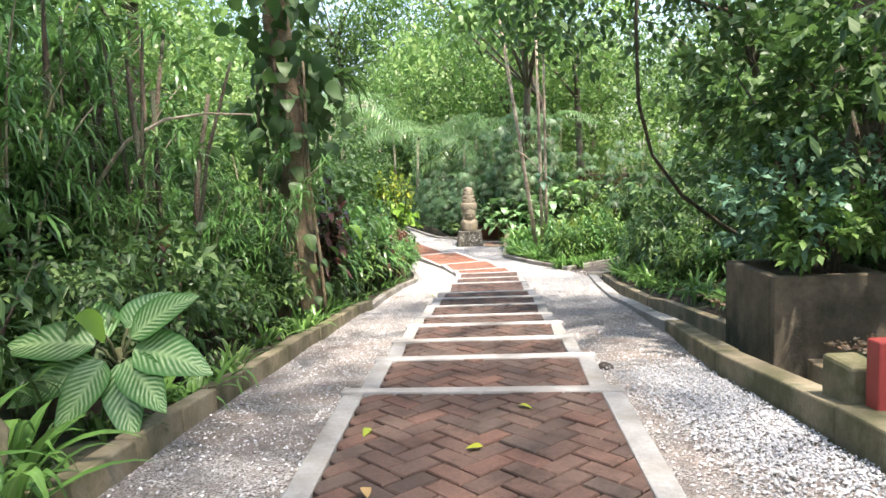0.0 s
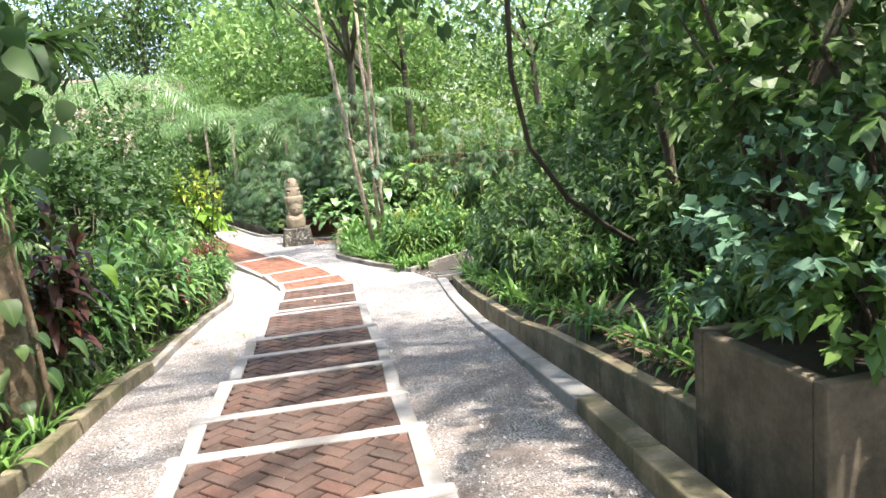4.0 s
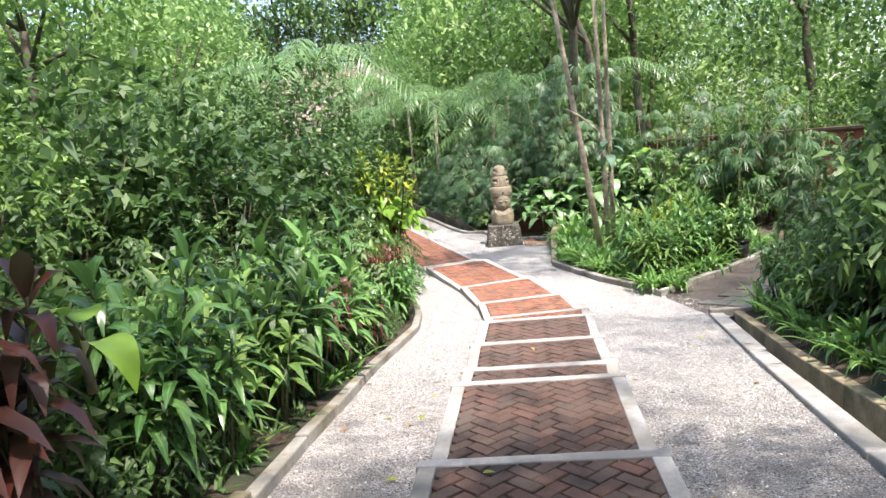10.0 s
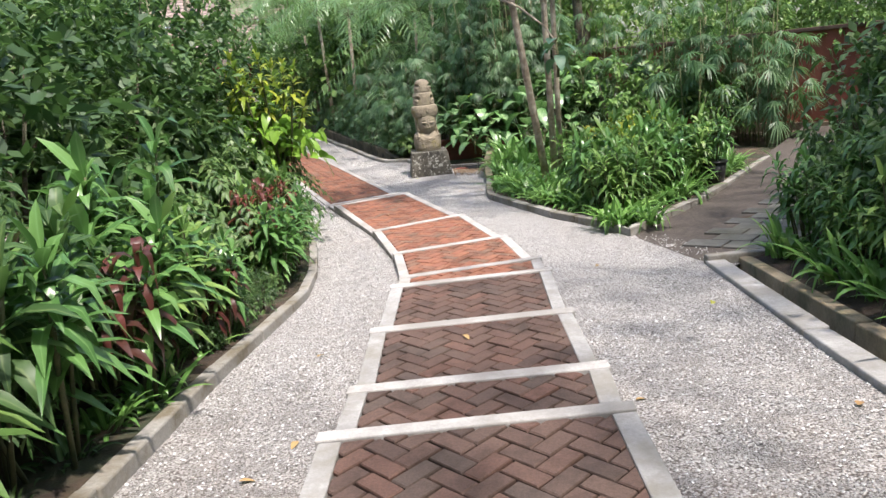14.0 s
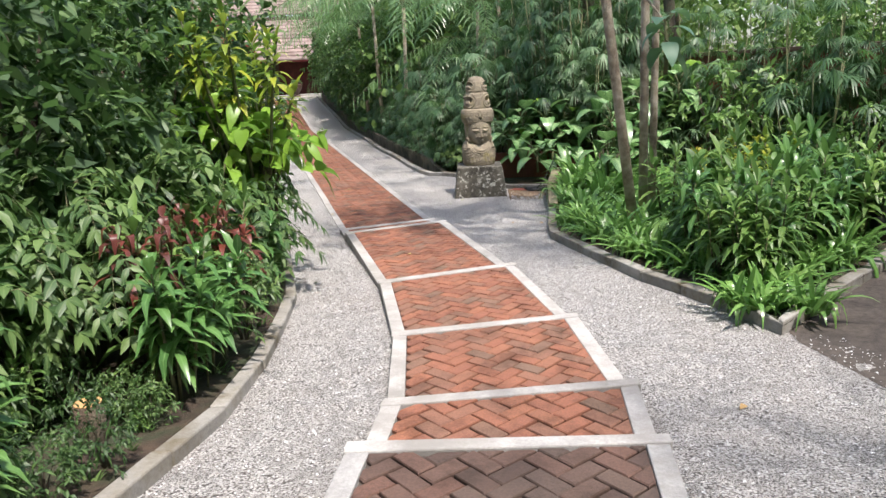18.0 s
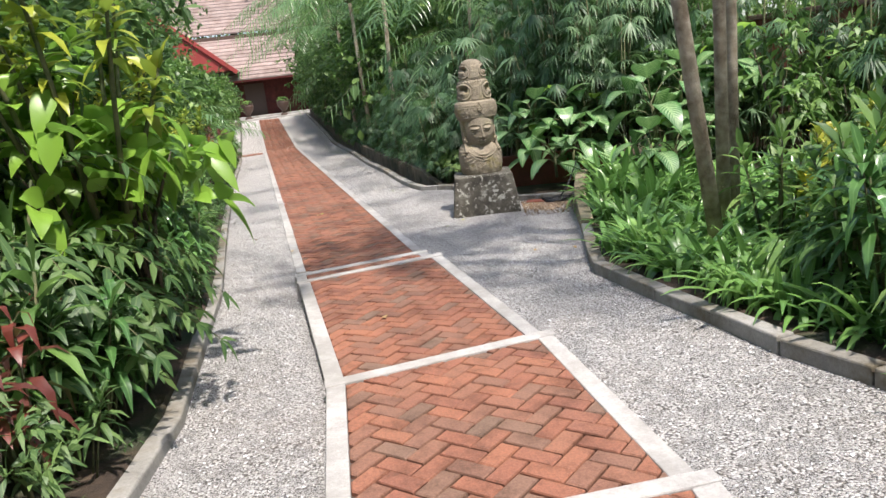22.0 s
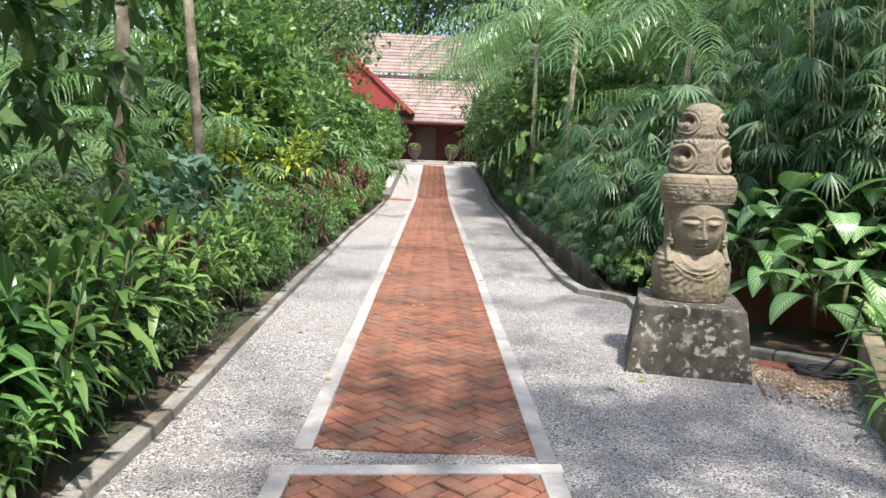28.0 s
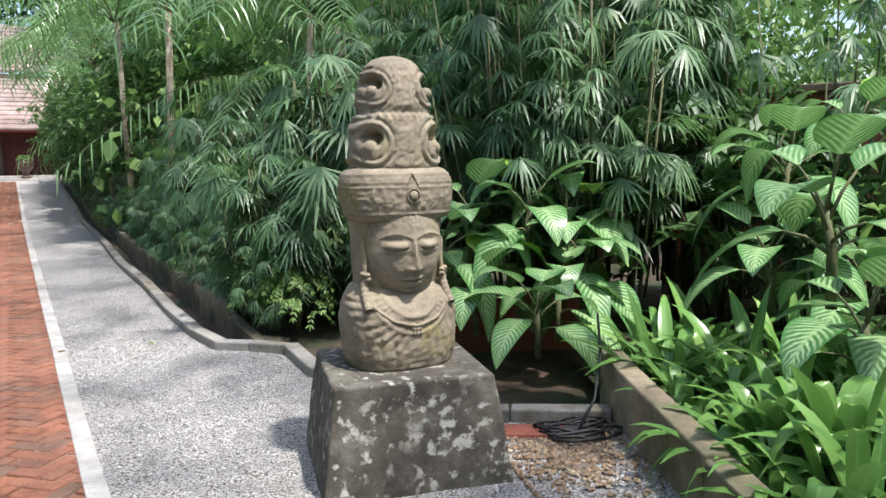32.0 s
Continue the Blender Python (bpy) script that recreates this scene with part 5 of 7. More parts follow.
def tree(name, seed, trunk_h, r0, crown, crown_r, n, L, W, mat, label, group="garden trees", bark=None, limbs=7, lean=(0, 0), clump=70):
    """Tapered trunk with limbs; the crown is clumps of small leaves with gaps between."""
    rng = np.random.default_rng(seed)
    root = tagged(new(name), label, "tree", group)
    top = Vector((lean[0], lean[1], trunk_h))
    bm = bmesh.new()
    k = 7
    pts = [Vector((lean[0] * (i / k) ** 1.4 + rng.normal(0, r0 * .25), lean[1] * (i / k) ** 1.4 + rng.normal(0, r0 * .25), -0.2 + (trunk_h + .2) * i / k)) for i in range(k + 1)]
    pts[0] = Vector((0, 0, -0.2))
    tube_bm(pts, [r0 * (1.35 if i == 0 else 1 - 0.5 * i / k) for i in range(k + 1)], 11, bm, 0.08, seed)
    part("trunk", bm, bark or M_BARK, root)
    bm = bmesh.new()
    cc = Vector(crown)
    for i in range(limbs):
        a = 6.283 * i / limbs + rng.uniform(-.4, .4)
        e = Vector((math.cos(a) * crown_r[0] * .75, math.sin(a) * crown_r[1] * .75, crown_r[2] * rng.uniform(-.4, .7))) + cc
        s = pts[-1 - int(rng.integers(0, 3))]
        mid = s.lerp(e, .5) + Vector((rng.normal(0, .15), rng.normal(0, .15), crown_r[2] * .18))
        tube_bm([s, mid, e], [r0 * .38, r0 * .22, r0 * .06], 6, bm, 0.08, seed + i)
    part("limb_work", bm, bark or M_BARK, root)
    nc = max(12, n // clump)
    d = rdirs(rng, nc, -0.75, 1.0)
    rad = rng.uniform(0.35, 1.0, nc) ** 0.5
    c = np.array(cc) + d * rad[:, None] * np.array(crown_r)
    sz = 0.20 * float(np.mean(crown_r))
    P = np.repeat(c, clump, 0) + rng.normal(0, sz, (nc * clump, 3)) * (1, 1, .7)
    m = nc * clump
    D = unit(rng.normal(0, 1, (m, 3)) + np.array([0, 0, -0.35]))
    N = unit(np.array([0, 0, 1.0]) + rng.normal(0, .4, (m, 3)))
    me = leaf_mesh("crown", P, D, N, L * rng.uniform(.6, 1.3, m), W * rng.uniform(.7, 1.2, m), rng.uniform(.1, .6, m), 0.2, 1, False, "lance")
    link_mesh("crown", me, mat, root)
    return root


def weeping_bamboo(name, seed, culms, h, mat, label, reach=1.4):
    """A clump of thin arching culms hung with narrow leaves."""
    rng = np.random.default_rng(seed)
    root = tagged(new(name), label, "bamboo", "weeping bamboo clumps")
    bm = bmesh.new()
    Ps, Ds = [], []
    for i in range(culms):
        a = rng.uniform(0, 6.283)
        hh, ro = h * rng.uniform(.6, 1.05), reach * rng.uniform(.4, 1.1)
        u = np.linspace(0, 1, 8)
        x = 0.15 + ro * u ** 2.0
        z = hh * (1.55 * u - 0.75 * u ** 2.3)
        pts = np.stack([np.cos(a) * x * np.minimum(1, u * 3 + .2), np.sin(a) * x * np.minimum(1, u * 3 + .2), z - .05], 1)
        part("culm", tube_bm([tuple(p) for p in pts], list(np.linspace(0.013, 0.003, 8)), 4), M_BARKPALE, root)
        k = 64
        uu = rng.uniform(.35, 1, k)
        base = np.stack([np.interp(uu, u, pts[:, j]) for j in range(3)], 1) + rng.normal(0, .10, (k, 3))
        Ps.append(base)
        Ds.append(unit(np.stack([np.cos(a) * .5 + rng.normal(0, .5, k), np.sin(a) * .5 + rng.normal(0, .5, k), rng.uniform(-1.5, -.1, k)], 1)))
    P, D = np.concatenate(Ps), np.concatenate(Ds)
    n = len(P)
    me = leaf_mesh("foliage", P, D, np.tile((0, 0, 1.0), (n, 1)) + rng.normal(0, .3, (n, 3)), 0.26 * rng.uniform(.7, 1.3, n), 0.011 * rng.uniform(.8, 1.3, n), rng.uniform(.3, .9, n), 0.2, 2, False, "strap")
    link_mesh("foliage", me, mat, root)
    return root


def ribbon_shrub(name, seed, stems, h, mat, label, reach=0.9, L=0.28, W=0.0105):
    """Thin arching stems set with whorls of narrow ribbon leaves."""
    rng = np.random.default_rng(seed)
    root = tagged(new(name), label, "shrub", "ribbon-leaved shrubs")
    Ps, Ds = [], []
    for i in range(stems):
        a = rng.uniform(0, 6.283)
        hh, ro = h * rng.uniform(.45, 1.05), reach * rng.uniform(.25, 1.1)
        u = np.linspace(0, 1, 8)
        x, z = 0.08 + ro * u ** 1.8, hh * (1.35 * u - 0.38 * u ** 2.2)
        pts = np.stack([np.cos(a) * x, np.sin(a) * x, z - .05], 1)
        part("stem", tube_bm([tuple(p) for p in pts], list(np.linspace(0.016, 0.004, 8)), 5), M_BARKPALE if i % 3 == 0 else M_STEM, root)
        for w in np.append(rng.uniform(.38, .97, 7), 1.0):
            c = np.array([np.interp(w, u, pts[:, j]) for j in range(3)])
            if w < .95:
                c = c + rng.normal(0, .13, 3)
            k = 17
            az = np.arange(k) * 2.4 + rng.uniform(0, 6)
            el = rng.uniform(-.2, 1.3, k)
            ax = np.array([math.cos(a) * .35, math.sin(a) * .35, 0])
            Ps.append(np.tile(c, (k, 1)) + rng.normal(0, .012, (k, 3)))
            Ds.append(unit(np.stack([np.cos(az) * np.cos(el), np.sin(az) * np.cos(el), np.sin(el)], 1) + ax))
    P, D = np.concatenate(Ps), np.concatenate(Ds)
    n = len(P)
    link_mesh("foliage", leaf_mesh("foliage", P, D, np.tile((0, 0, 1.0), (n, 1)) + rng.normal(0, .15, (n, 3)), L * rng.uniform(.7, 1.25, n), W * rng.uniform(.8, 1.3, n), rng.uniform(.3, 1.1, n), 0.2, 3, False, "strap"), mat, root)
    return root


def pinnate_shrub(name, seed, twigs, h, r, mat, label, leaflet=0.115, half=0.023, pairs=6):
    """A bush of compound leaves, each a drooping midrib with paired leaflets."""
    rng = np.random.default_rng(seed)
    root = tagged(new(name), label, "shrub", "feather-leaved shrubs")
    bm = bmesh.new()
    Ps, Ds, Ns = [], [], []
    for i in range(6):
        a = 1.05 * i + rng.uniform(-.3, .3)
        top = Vector((math.cos(a) * r * .6, math.sin(a) * r * .6, h * rng.uniform(.6, .9)))
        tube_bm([(0, 0, -.05), top * .4 + Vector((0, 0, h * .12)), top], [.02, .014, .005], 5, bm)
    d = rdirs(rng, twigs, -0.5, 1.0)
    rad = rng.uniform(.5, 1.0, twigs) ** .5
    lump = 1 + .22 * np.sin(d[:, 0] * 6 + seed) * np.cos(d[:, 1] * 5 + seed * 2)
    c = np.stack([d[:, 0] * r * rad * lump, d[:, 1] * r * rad * lump, np.maximum(h * (.54 + .46 * d[:, 2] * rad * lump), .08)], 1)
    for i in range(twigs):
        for q in range(3):
            az = math.atan2(d[i, 1], d[i, 0]) + rng.normal(0, .9)
            el = rng.uniform(.1, .8)
            ll = leaflet * (pairs * .62) * rng.uniform(.8, 1.2)
            u = np.linspace(.12, 1, pairs)
            hx, hz = ll * np.cos(el) * u, ll * (np.sin(el) * u - .75 * u ** 2)
            base = c[i] + np.stack([np.cos(az) * hx, np.sin(az) * hx, hz], 1)
            tan = unit(np.gradient(base, axis=0))
            side = unit(np.cross(tan, (0, 0, 1.0)))
            upv = np.cross(side, tan)
            for sg in (-1, 1):
                Ps.append(base)
                Ds.append(unit(tan * .55 + side * sg * .85 + rng.normal(0, .08, (pairs, 3))))
                Ns.append(upv)
            Ps.append(base[-1:]), Ds.append(tan[-1:]), Ns.append(upv[-1:])
            tube_bm([tuple(c[i]), tuple(base[pairs // 2]), tuple(base[-1])], [.004, .003, .002], 3, bm)
    part("branchwork", bm, M_STEM, root)
    P, D, N = map(np.concatenate, (Ps, Ds, Ns))
    n = len(P)
    link_mesh("foliage", leaf_mesh("foliage", P, D, N + rng.normal(0, .12, (n, 3)), leaflet * rng.uniform(.75, 1.15, n), half * rng.uniform(.8, 1.15, n), rng.uniform(.2, .8, n), 0.22, 3, True, "lance"), mat, root)
    return root


class Kind:
    """A plant built once; each further one is a copy."""

    made = []

    def __init__(self, obs):
        self.obs, self.used = obs, [False] * len(obs)
        Kind.made.append(self)

    def put(self, rnd, x, y, z, s=1.0, i=None, yaw=None):
        i = rnd.randrange(len(self.obs)) if i is None else i
        yaw = rnd.uniform(0, 360) if yaw is None else yaw
        m = Matrix.LocRotScale((x, y, z), Euler((radians(rnd.uniform(-5, 5)), radians(rnd.uniform(-5, 5)), radians(yaw))), (s, s, s * rnd.uniform(.9, 1.1)))
        if not self.used[i]:
            self.used[i] = True
            self.obs[i].matrix_basis = m
            return self.obs[i]
        src = self.obs[i]
        keep = src.matrix_basis.copy()
        src.matrix_basis = Matrix()
        new_ob = copy_thing(src, m)
        src.matrix_basis = keep
        return new_ob


# ---- planting ----
GREENS = "glossy green leafy shrub in the dense border"
K_SHRUB = Kind([shrub("shrub", 11 + i, 1.5, 0.62, 76, 8, 0.175, 0.028, L_SHRUB, "lance", 0.6, GREENS) for i in range(3)])
K_SHRUBF = Kind([shrub("back_shrub", 21 + i, 1.6, 0.7, 110, 9, 0.17, 0.036, L_SHRUB, "lance", 0.5, "green leafy shrub deep in the border", segs=1) for i in range(2)])
K_BROAD = Kind([shrub("broad_leaved_shrub", 31 + i, 1.5, 0.65, 66, 7, 0.215, 0.046, L_SHRUB, "ovate", 0.6, "broad-leaved dark green shrub in the dense border", segs=2) for i in range(3)])
K_BRIGHT = Kind([shrub("bright_shrub", 51 + i, 1.4, 0.6, 72, 8, 0.185, 0.031, L_BRIGHT, "lance", 0.6, "fresh bright green shrub with soft lance leaves") for i in range(2)])
K_DARK = Kind([shrub("tall_dark_shrub", 71 + i, 2.6, 0.95, 150, 10, 0.18, 0.042, L_DARK, "lance", 0.5, "tall dark green shrub at the back of the border", segs=1) for i in range(2)])
K_TALL = Kind([shrub("tall_bright_shrub", 61 + i, 3.0, 1.15, 150, 10, 0.21, 0.05, L_BRIGHT if i else L_SHRUB, "lance", 0.5, "tall fresh green shrub filling the back of the border", segs=1) for i in range(2)])
K_TALLS = Kind([shrub("tall_fine_shrub", 65 + i, 3.0, 1.1, 260, 11, 0.125, 0.030, (L_SHRUB, L_BRIGHT)[i], "ovate", 0.5, "tall small-leaved green shrub filling the border", segs=2) for i in range(2)])
K_CORDT = Kind([cane_plant("red_cordyline", 147, 7, 1.5, 0.30, 0.042, L_RED, "tall dark maroon cordyline standing beside the kerb", "red cordylines", per=26, spread=.14, droop=.8, low=.55)])
K_LIMEV = Kind([shrub("lime_leaved_shrub", 91, 1.1, 0.5, 40, 6, 0.20, 0.055, L_LIME, "ovate", 0.7, "lime green shrub with large soft leaves", segs=5, ribbed=True)])
K_STRAP = Kind([strap_clump("strap_leaf_clump", 111 + i, 34, 0.74, 0.031, L_STRAPB, "arching clump of bright green strap leaves") for i in range(3)])
K_BROADS = Kind([strap_clump("broad_strap_clump", 115 + i, 24, 0.62, 0.050, L_STRAPB, "rosette of broad glossy green leaves behind the low wall", "broad-leaved rosettes", .9, True) for i in range(2)])
K_STRAPD = Kind([strap_clump("dark_strap_clump", 121 + i, 30, 0.46, 0.018, L_SHRUB, "low clump of narrow dark green strap leaves at the kerb", "low strap clumps") for i in range(2)])
K_CANE = Kind([cane_plant("dracaena", 131 + i, 5, 1.1, 0.36, 0.037, L_STRAP if i else L_SHRUB, "green dracaena canes topped with lance-leaf rosettes", per=22, droop=.7, low=.58) for i in range(3)])
K_CANEB = Kind([cane_plant("bright_dracaena", 135 + i, 5, 1.0, 0.33, 0.034, L_BRIGHT, "bright green dracaena with lance-leaf rosettes at the kerb", per=18, droop=.55, low=.5) for i in range(2)])
K_CORD = Kind([cane_plant("red_cordyline", 141 + i, 5, 1.0, 0.32, 0.036, L_RED, "dark maroon cordyline canes among green shrubs", "red cordylines", per=18, droop=.95, low=.45) for i in range(2)])
K_CROTY = Kind([cane_plant("yellow_croton", 151, 12, 1.0, 0.17, 0.026, L_YELLOW, "yellow-leaved croton bush among green shrubs", "crotons", per=24, spread=.38, cat="shrub", low=.62)])
K_CROTR = Kind([cane_plant("red_croton", 153, 10, 1.0, 0.16, 0.026, L_ORANGE, "orange-red and green croton bush at the kerb", "crotons", per=22, spread=.34, cat="shrub", low=.5)])
K_FAN = Kind([fan_palm("lady_palm", 161 + i, 10, 2.0, L_PALM, "dark green lady palm clump with fan leaves") for i in range(4)])
K_FANT = Kind([fan_palm("lady_palm", 166 + i, 15, 3.5, L_PALM, "tall dark green lady palm clump with fan leaves", L=0.30, fans=9, spread=.75) for i in range(2)])
K_FEATHER = Kind([feather_palm("areca_palm", 171 + i, 11, 2.3, 0.6, L_FROND, "arching feather palm with drooping leaflets") for i in range(2)])
K_TALLPALM = Kind([feather_palm("tall_feather_palm", 181, 13, 3.0, 4.2, L_FROND, "tall feather palm with a slim pale trunk", "tall palms", 0.55, 1.65, 0.015, .15)])
K_MIDPALM = Kind([feather_palm("arching_feather_palm", 185, 12, 2.6, 2.3, L_FROND, "feather palm arching over the path on a slim trunk", "feather palms", 0.48, 1.9, 0.012, 0.25)])
K_TREE = Kind([tree("background_tree", 191 + i, 6.0, 0.17, (0, 0, 6.2), (2.6, 2.6, 2.9), 3600, 0.21, 0.062, (L_BRIGHT, L_SHRUB, L_BRIGHT)[i], "leafy tree of the surrounding woods", "woodland trees") for i in range(3)])
K_BAMBOO = Kind([weeping_bamboo("weeping_bamboo", 201 + i, 26, 3.2, L_BAMBOO, "clump of weeping bamboo with narrow hanging leaves") for i in range(2)])
K_RIBBON = Kind([ribbon_shrub("ribbon_leaved_shrub", 203 + i, 13, 2.6, L_STRAP, "tall shrub of arching stems with narrow ribbon leaves") for i in range(2)])
K_PINN = Kind([pinnate_shrub("feather_leaved_shrub", 207 + i, 44, 1.5, 0.62, (L_SHRUB, L_BRIGHT)[i], "glossy shrub with drooping feather-like leaves") for i in range(2)])
K_BLUE = Kind([shrub("blue_green_shrub", 211, 0.9, 0.45, 40, 6, 0.17, 0.055, L_BLUE, "ovate", 0.5, "low shrub with blue-green leaves")])

rp = random.Random(77)


def left_at(y, d):
    """A place d metres behind the left kerb, level with y on it."""
    x0, x1 = line_x(LEFT, y - 0.3), line_x(LEFT, y + 0.3)
    t = Vector((x1 - x0, 0.6)).normalized()
    return line_x(LEFT, y) - d * t.y, y + d * t.x


def put_left(kind, y, d, s=1.0, i=None):
    x, yy = left_at(y, d)
    if (x + 1.2) ** 2 + (yy - 14.58) ** 2 < .14:
        return None
    if 13.6 < y < 14.9 and d < .55:
        s = min(s, .24)
    elif 13.7 < y < 14.9 and d < 1.0:
        s = min(s, .42)
    return kind.put(rp, x, yy, gz(yy) + 0.05, s, i)


# left bank beside the steps
y = -2.5
while y < 13.2:
    put_left(rp.choice((K_STRAPD, K_STRAPD, K_STRAP)), y + rp.uniform(-.15, .15), rp.uniform(.22, .36), rp.uniform(.55, .8))
    y += 0.46
y = 0.9
while y < 13.2:
    put_left(rp.choice((K_SHRUB, K_BROAD, K_CANE, K_CANE)), y + rp.uniform(-.2, .2), rp.uniform(.62, .85), rp.uniform(.5, .75))
    y += 0.62
y = 5.4
while y < 13.4:
    put_left(rp.choice((K_SHRUB, K_BROAD, K_CANE, K_BRIGHT)), y + rp.uniform(-.2, .2), rp.uniform(1.2, 1.7), rp.uniform(.7, 1.05))
    y += 0.8
y = -1.5
while y < 14:
    put_left(rp.choice((K_DARK, K_DARK, K_SHRUBF) if y < 8 else (K_BRIGHT, K_TALLS)), y, rp.uniform(2.9, 3.6), rp.uniform(.9, 1.2))
    y += 1.05
for y, d, s in ((2.9, 2.1, 1.05), (4.4, 2.3, 1.15), (5.6, 2.0, 1.0), (3.6, 3.2, 1.3), (6.6, 3.0, 1.15), (1.0, 2.6, 1.1), (3.4, 1.3, .95), (4.9, 1.5, .95), (2.2, 1.7, .95), (4.1, 1.0, .7), (5.7, .95, .65), (2.0, 2.4, 1.2), (2.6, 2.7, 1.3), (3.9, 2.6, 1.35), (5.0, 2.7, 1.35), (4.5, 1.9, 1.2), (5.9, 2.6, 1.3), (6.1, .75, .75)):
    put_left(K_RIBBON, y, d, s)
for y, d, s in ((-.5, 4.6, 1.5), (1.4, 4.4, 1.6), (3.2, 4.5, 1.7), (5.0, 4.6, 1.7), (6.8, 4.3, 1.6), (8.6, 4.4, 1.5), (2.4, 6.2, 2.0), (5.8, 6.4, 2.0)):
    put_left(K_TALLS, y, d, s, 0)
put_left(K_BAMBOO, 5.2, 3.4, 1.1)


def culm_clump(x, y, seed, n, h):
    """Stout cane stems rising close together."""
    r = random.Random(seed)
    root = tagged(new("cane_clump"), "clump of dark brown stems rising in the shade", "plant", "stem clumps")
    for i in range(n):
        a, d = r.uniform(0, 6.283), .28 * math.sqrt(r.random())
        bx, by = d * math.cos(a), d * math.sin(a)
        lean = (bx * r.uniform(.6, 1.8) + r.uniform(-.15, .15), by * r.uniform(.6, 1.8) + r.uniform(-.15, .15))
        hh, w = h * r.uniform(.75, 1.05), r.uniform(.014, .028)
        part("culm", tube_bm([(bx, by, -.1), (bx + lean[0] * .2, by + lean[1] * .2, hh * .35), (bx + lean[0] * .55, by + lean[1] * .55, hh * .7), (bx + lean[0] * 1.1, by + lean[1] * 1.1, hh)], [w * 1.1, w, w * .85, w * .6], 8, None, .10, seed + i), M_BARK, root)
    root.matrix_basis = pose(x, y, gz(y) + .02)


for x, y, n, h in ((-2.2, 4.6, 10, 2.5), (-2.55, 5.1, 8, 2.7), (-2.75, 4.2, 7, 2.5)):
    culm_clump(x, y, int(-x * 100), n, h)
for y, d, sc in ((3.3, .95, .8), (4.5, 1.15, .85), (5.4, 1.3, .9)):
    put_left(K_PINN, y, d, sc * .8, 0)
K_CORDT.put(rp, -1.40, 7.8, gz(7.8) + .05, 1.05)
put_left(K_CORD, 4.0, .9, .9)

# left corner of the bend and border of the level path
y = 13.3
while y < 21:
    put_left(rp.choice((K_CANE, K_CANE, K_CANE, K_STRAPD)), y + rp.uniform(-.15, .15), rp.uniform(.3, .5), rp.uniform(.6, .9))
    y += 0.46
y = 13.3
while y < 22:
    put_left(rp.choice((K_PINN, K_SHRUB, K_CANE, K_CANE, K_CORD, K_CROTR)), y + rp.uniform(-.15, .15), rp.uniform(.8, 1.2), rp.uniform(.85, 1.05) if y < 19.6 else rp.uniform(.5, .65), 0)
    y += 0.55
y = 13
while y < 24:
    put_left(rp.choice((K_DARK, K_SHRUBF, K_DARK, K_PINN) if y < 19.5 else (K_CANE, K_BRIGHT)), y, rp.uniform(1.7, 2.4), rp.uniform(.9, 1.15) if y < 19.5 else .65)
    if y < 19:
        put_left(K_DARK, y, rp.uniform(3.0, 3.8), rp.uniform(1.0, 1.3))
    y += 0.85
y = 21
while y < 40:
    put_left(rp.choice((K_CANEB, K_BRIGHT, K_BRIGHT, K_CANE)), y, rp.uniform(.3, .55), rp.uniform(.45, .7))
    put_left(rp.choice((K_CORD, K_BRIGHT, K_BRIGHT, K_CANEB, K_BLUE)), y + .2, rp.uniform(1.0, 1.5), rp.uniform(.45, .62))
    put_left(rp.choice((K_PINN, K_BRIGHT, K_BRIGHT)), y + .4, rp.uniform(2.0, 2.8), rp.uniform(.65, .9))
    put_left(K_TALLS if y > 30 else K_BRIGHT, y + .2, rp.uniform(3.2, 4.0), rp.uniform(.6, .8))
    y += 0.75
for y, d, s in ((18.0, .7, .8), (23.2, 1.0, .8), (24.2, .8, .75), (25.4, .9, .8), (27.5, .8, .8), (29, .9, .9), (30.2, .7, .8)):
    put_left(K_CORD, y, d, s)
K_CROTY.put(rp, -1.34, 18.0, 1.25, 1.25)
K_CROTY.put(rp, -1.55, 18.7, 1.05, 1.0)
K_CROTY.put(rp, -5.6, 29.0, .4, 1.5)
K_LIMEV.put(rp, -1.32, 18.35, gz(18) + .55, 1.0)
K_LIMEV.put(rp, -1.6, 18.0, gz(18) + .75, 1.0)
K_PINN.put(rp, -1.75, 17.6, gz(17.6) + .05, 1.05, 0)
K_SHRUB.put(rp, -1.9, 16.4, gz(16.4) + .05, 1.1)
for kind, x, y, z, sc in ((K_CORD, -3.22, 22.8, .05, .85), (K_CORD, -3.35, 23.3, .05, .7), (K_CORD, -4.22, 25.7, .05, .8), (K_BLUE, -4.5, 25.2, .35, 1.1), (K_BLUE, -4.2, 24.4, .15, 1.1), (K_BLUE, -3.9, 23.9, .05, .9),
                           (K_CROTY, -5.4, 27.0, .75, 1.2), (K_CROTY, -5.5, 27.3, .3, 1.0), (K_CROTR, -5.41, 30.1, .25, .95), (K_CROTR, -5.7, 31.0, .2, .9), (K_CROTR, -7.3, 36.8, .1, .9),
                           (K_CANEB, -2.3, 20.9, .1, 1.05), (K_CANEB, -2.1, 20.5, .05, .85), (K_CANEB, -2.75, 21.9, .05, .85), (K_CROTR, -3.3, 22.2, .05, .7)):
    kind.put(rp, x, y, z, sc)
for y, d, s in ((28.5, 4.6, 1.1), (30, 3.6, 1.1), (33, 3.4, 1.1), (36, 3.2, 1.0), (26, 7.0, 1.2), (38.5, 2.2, .9), (34.5, 5.4, 1.3), (29, 6.2, 1.4), (42.5, 3.0, 1.1), (46, 3.6, 1.2), (50, 3.2, 1.2)):
    put_left(K_FEATHER, y, d, s)
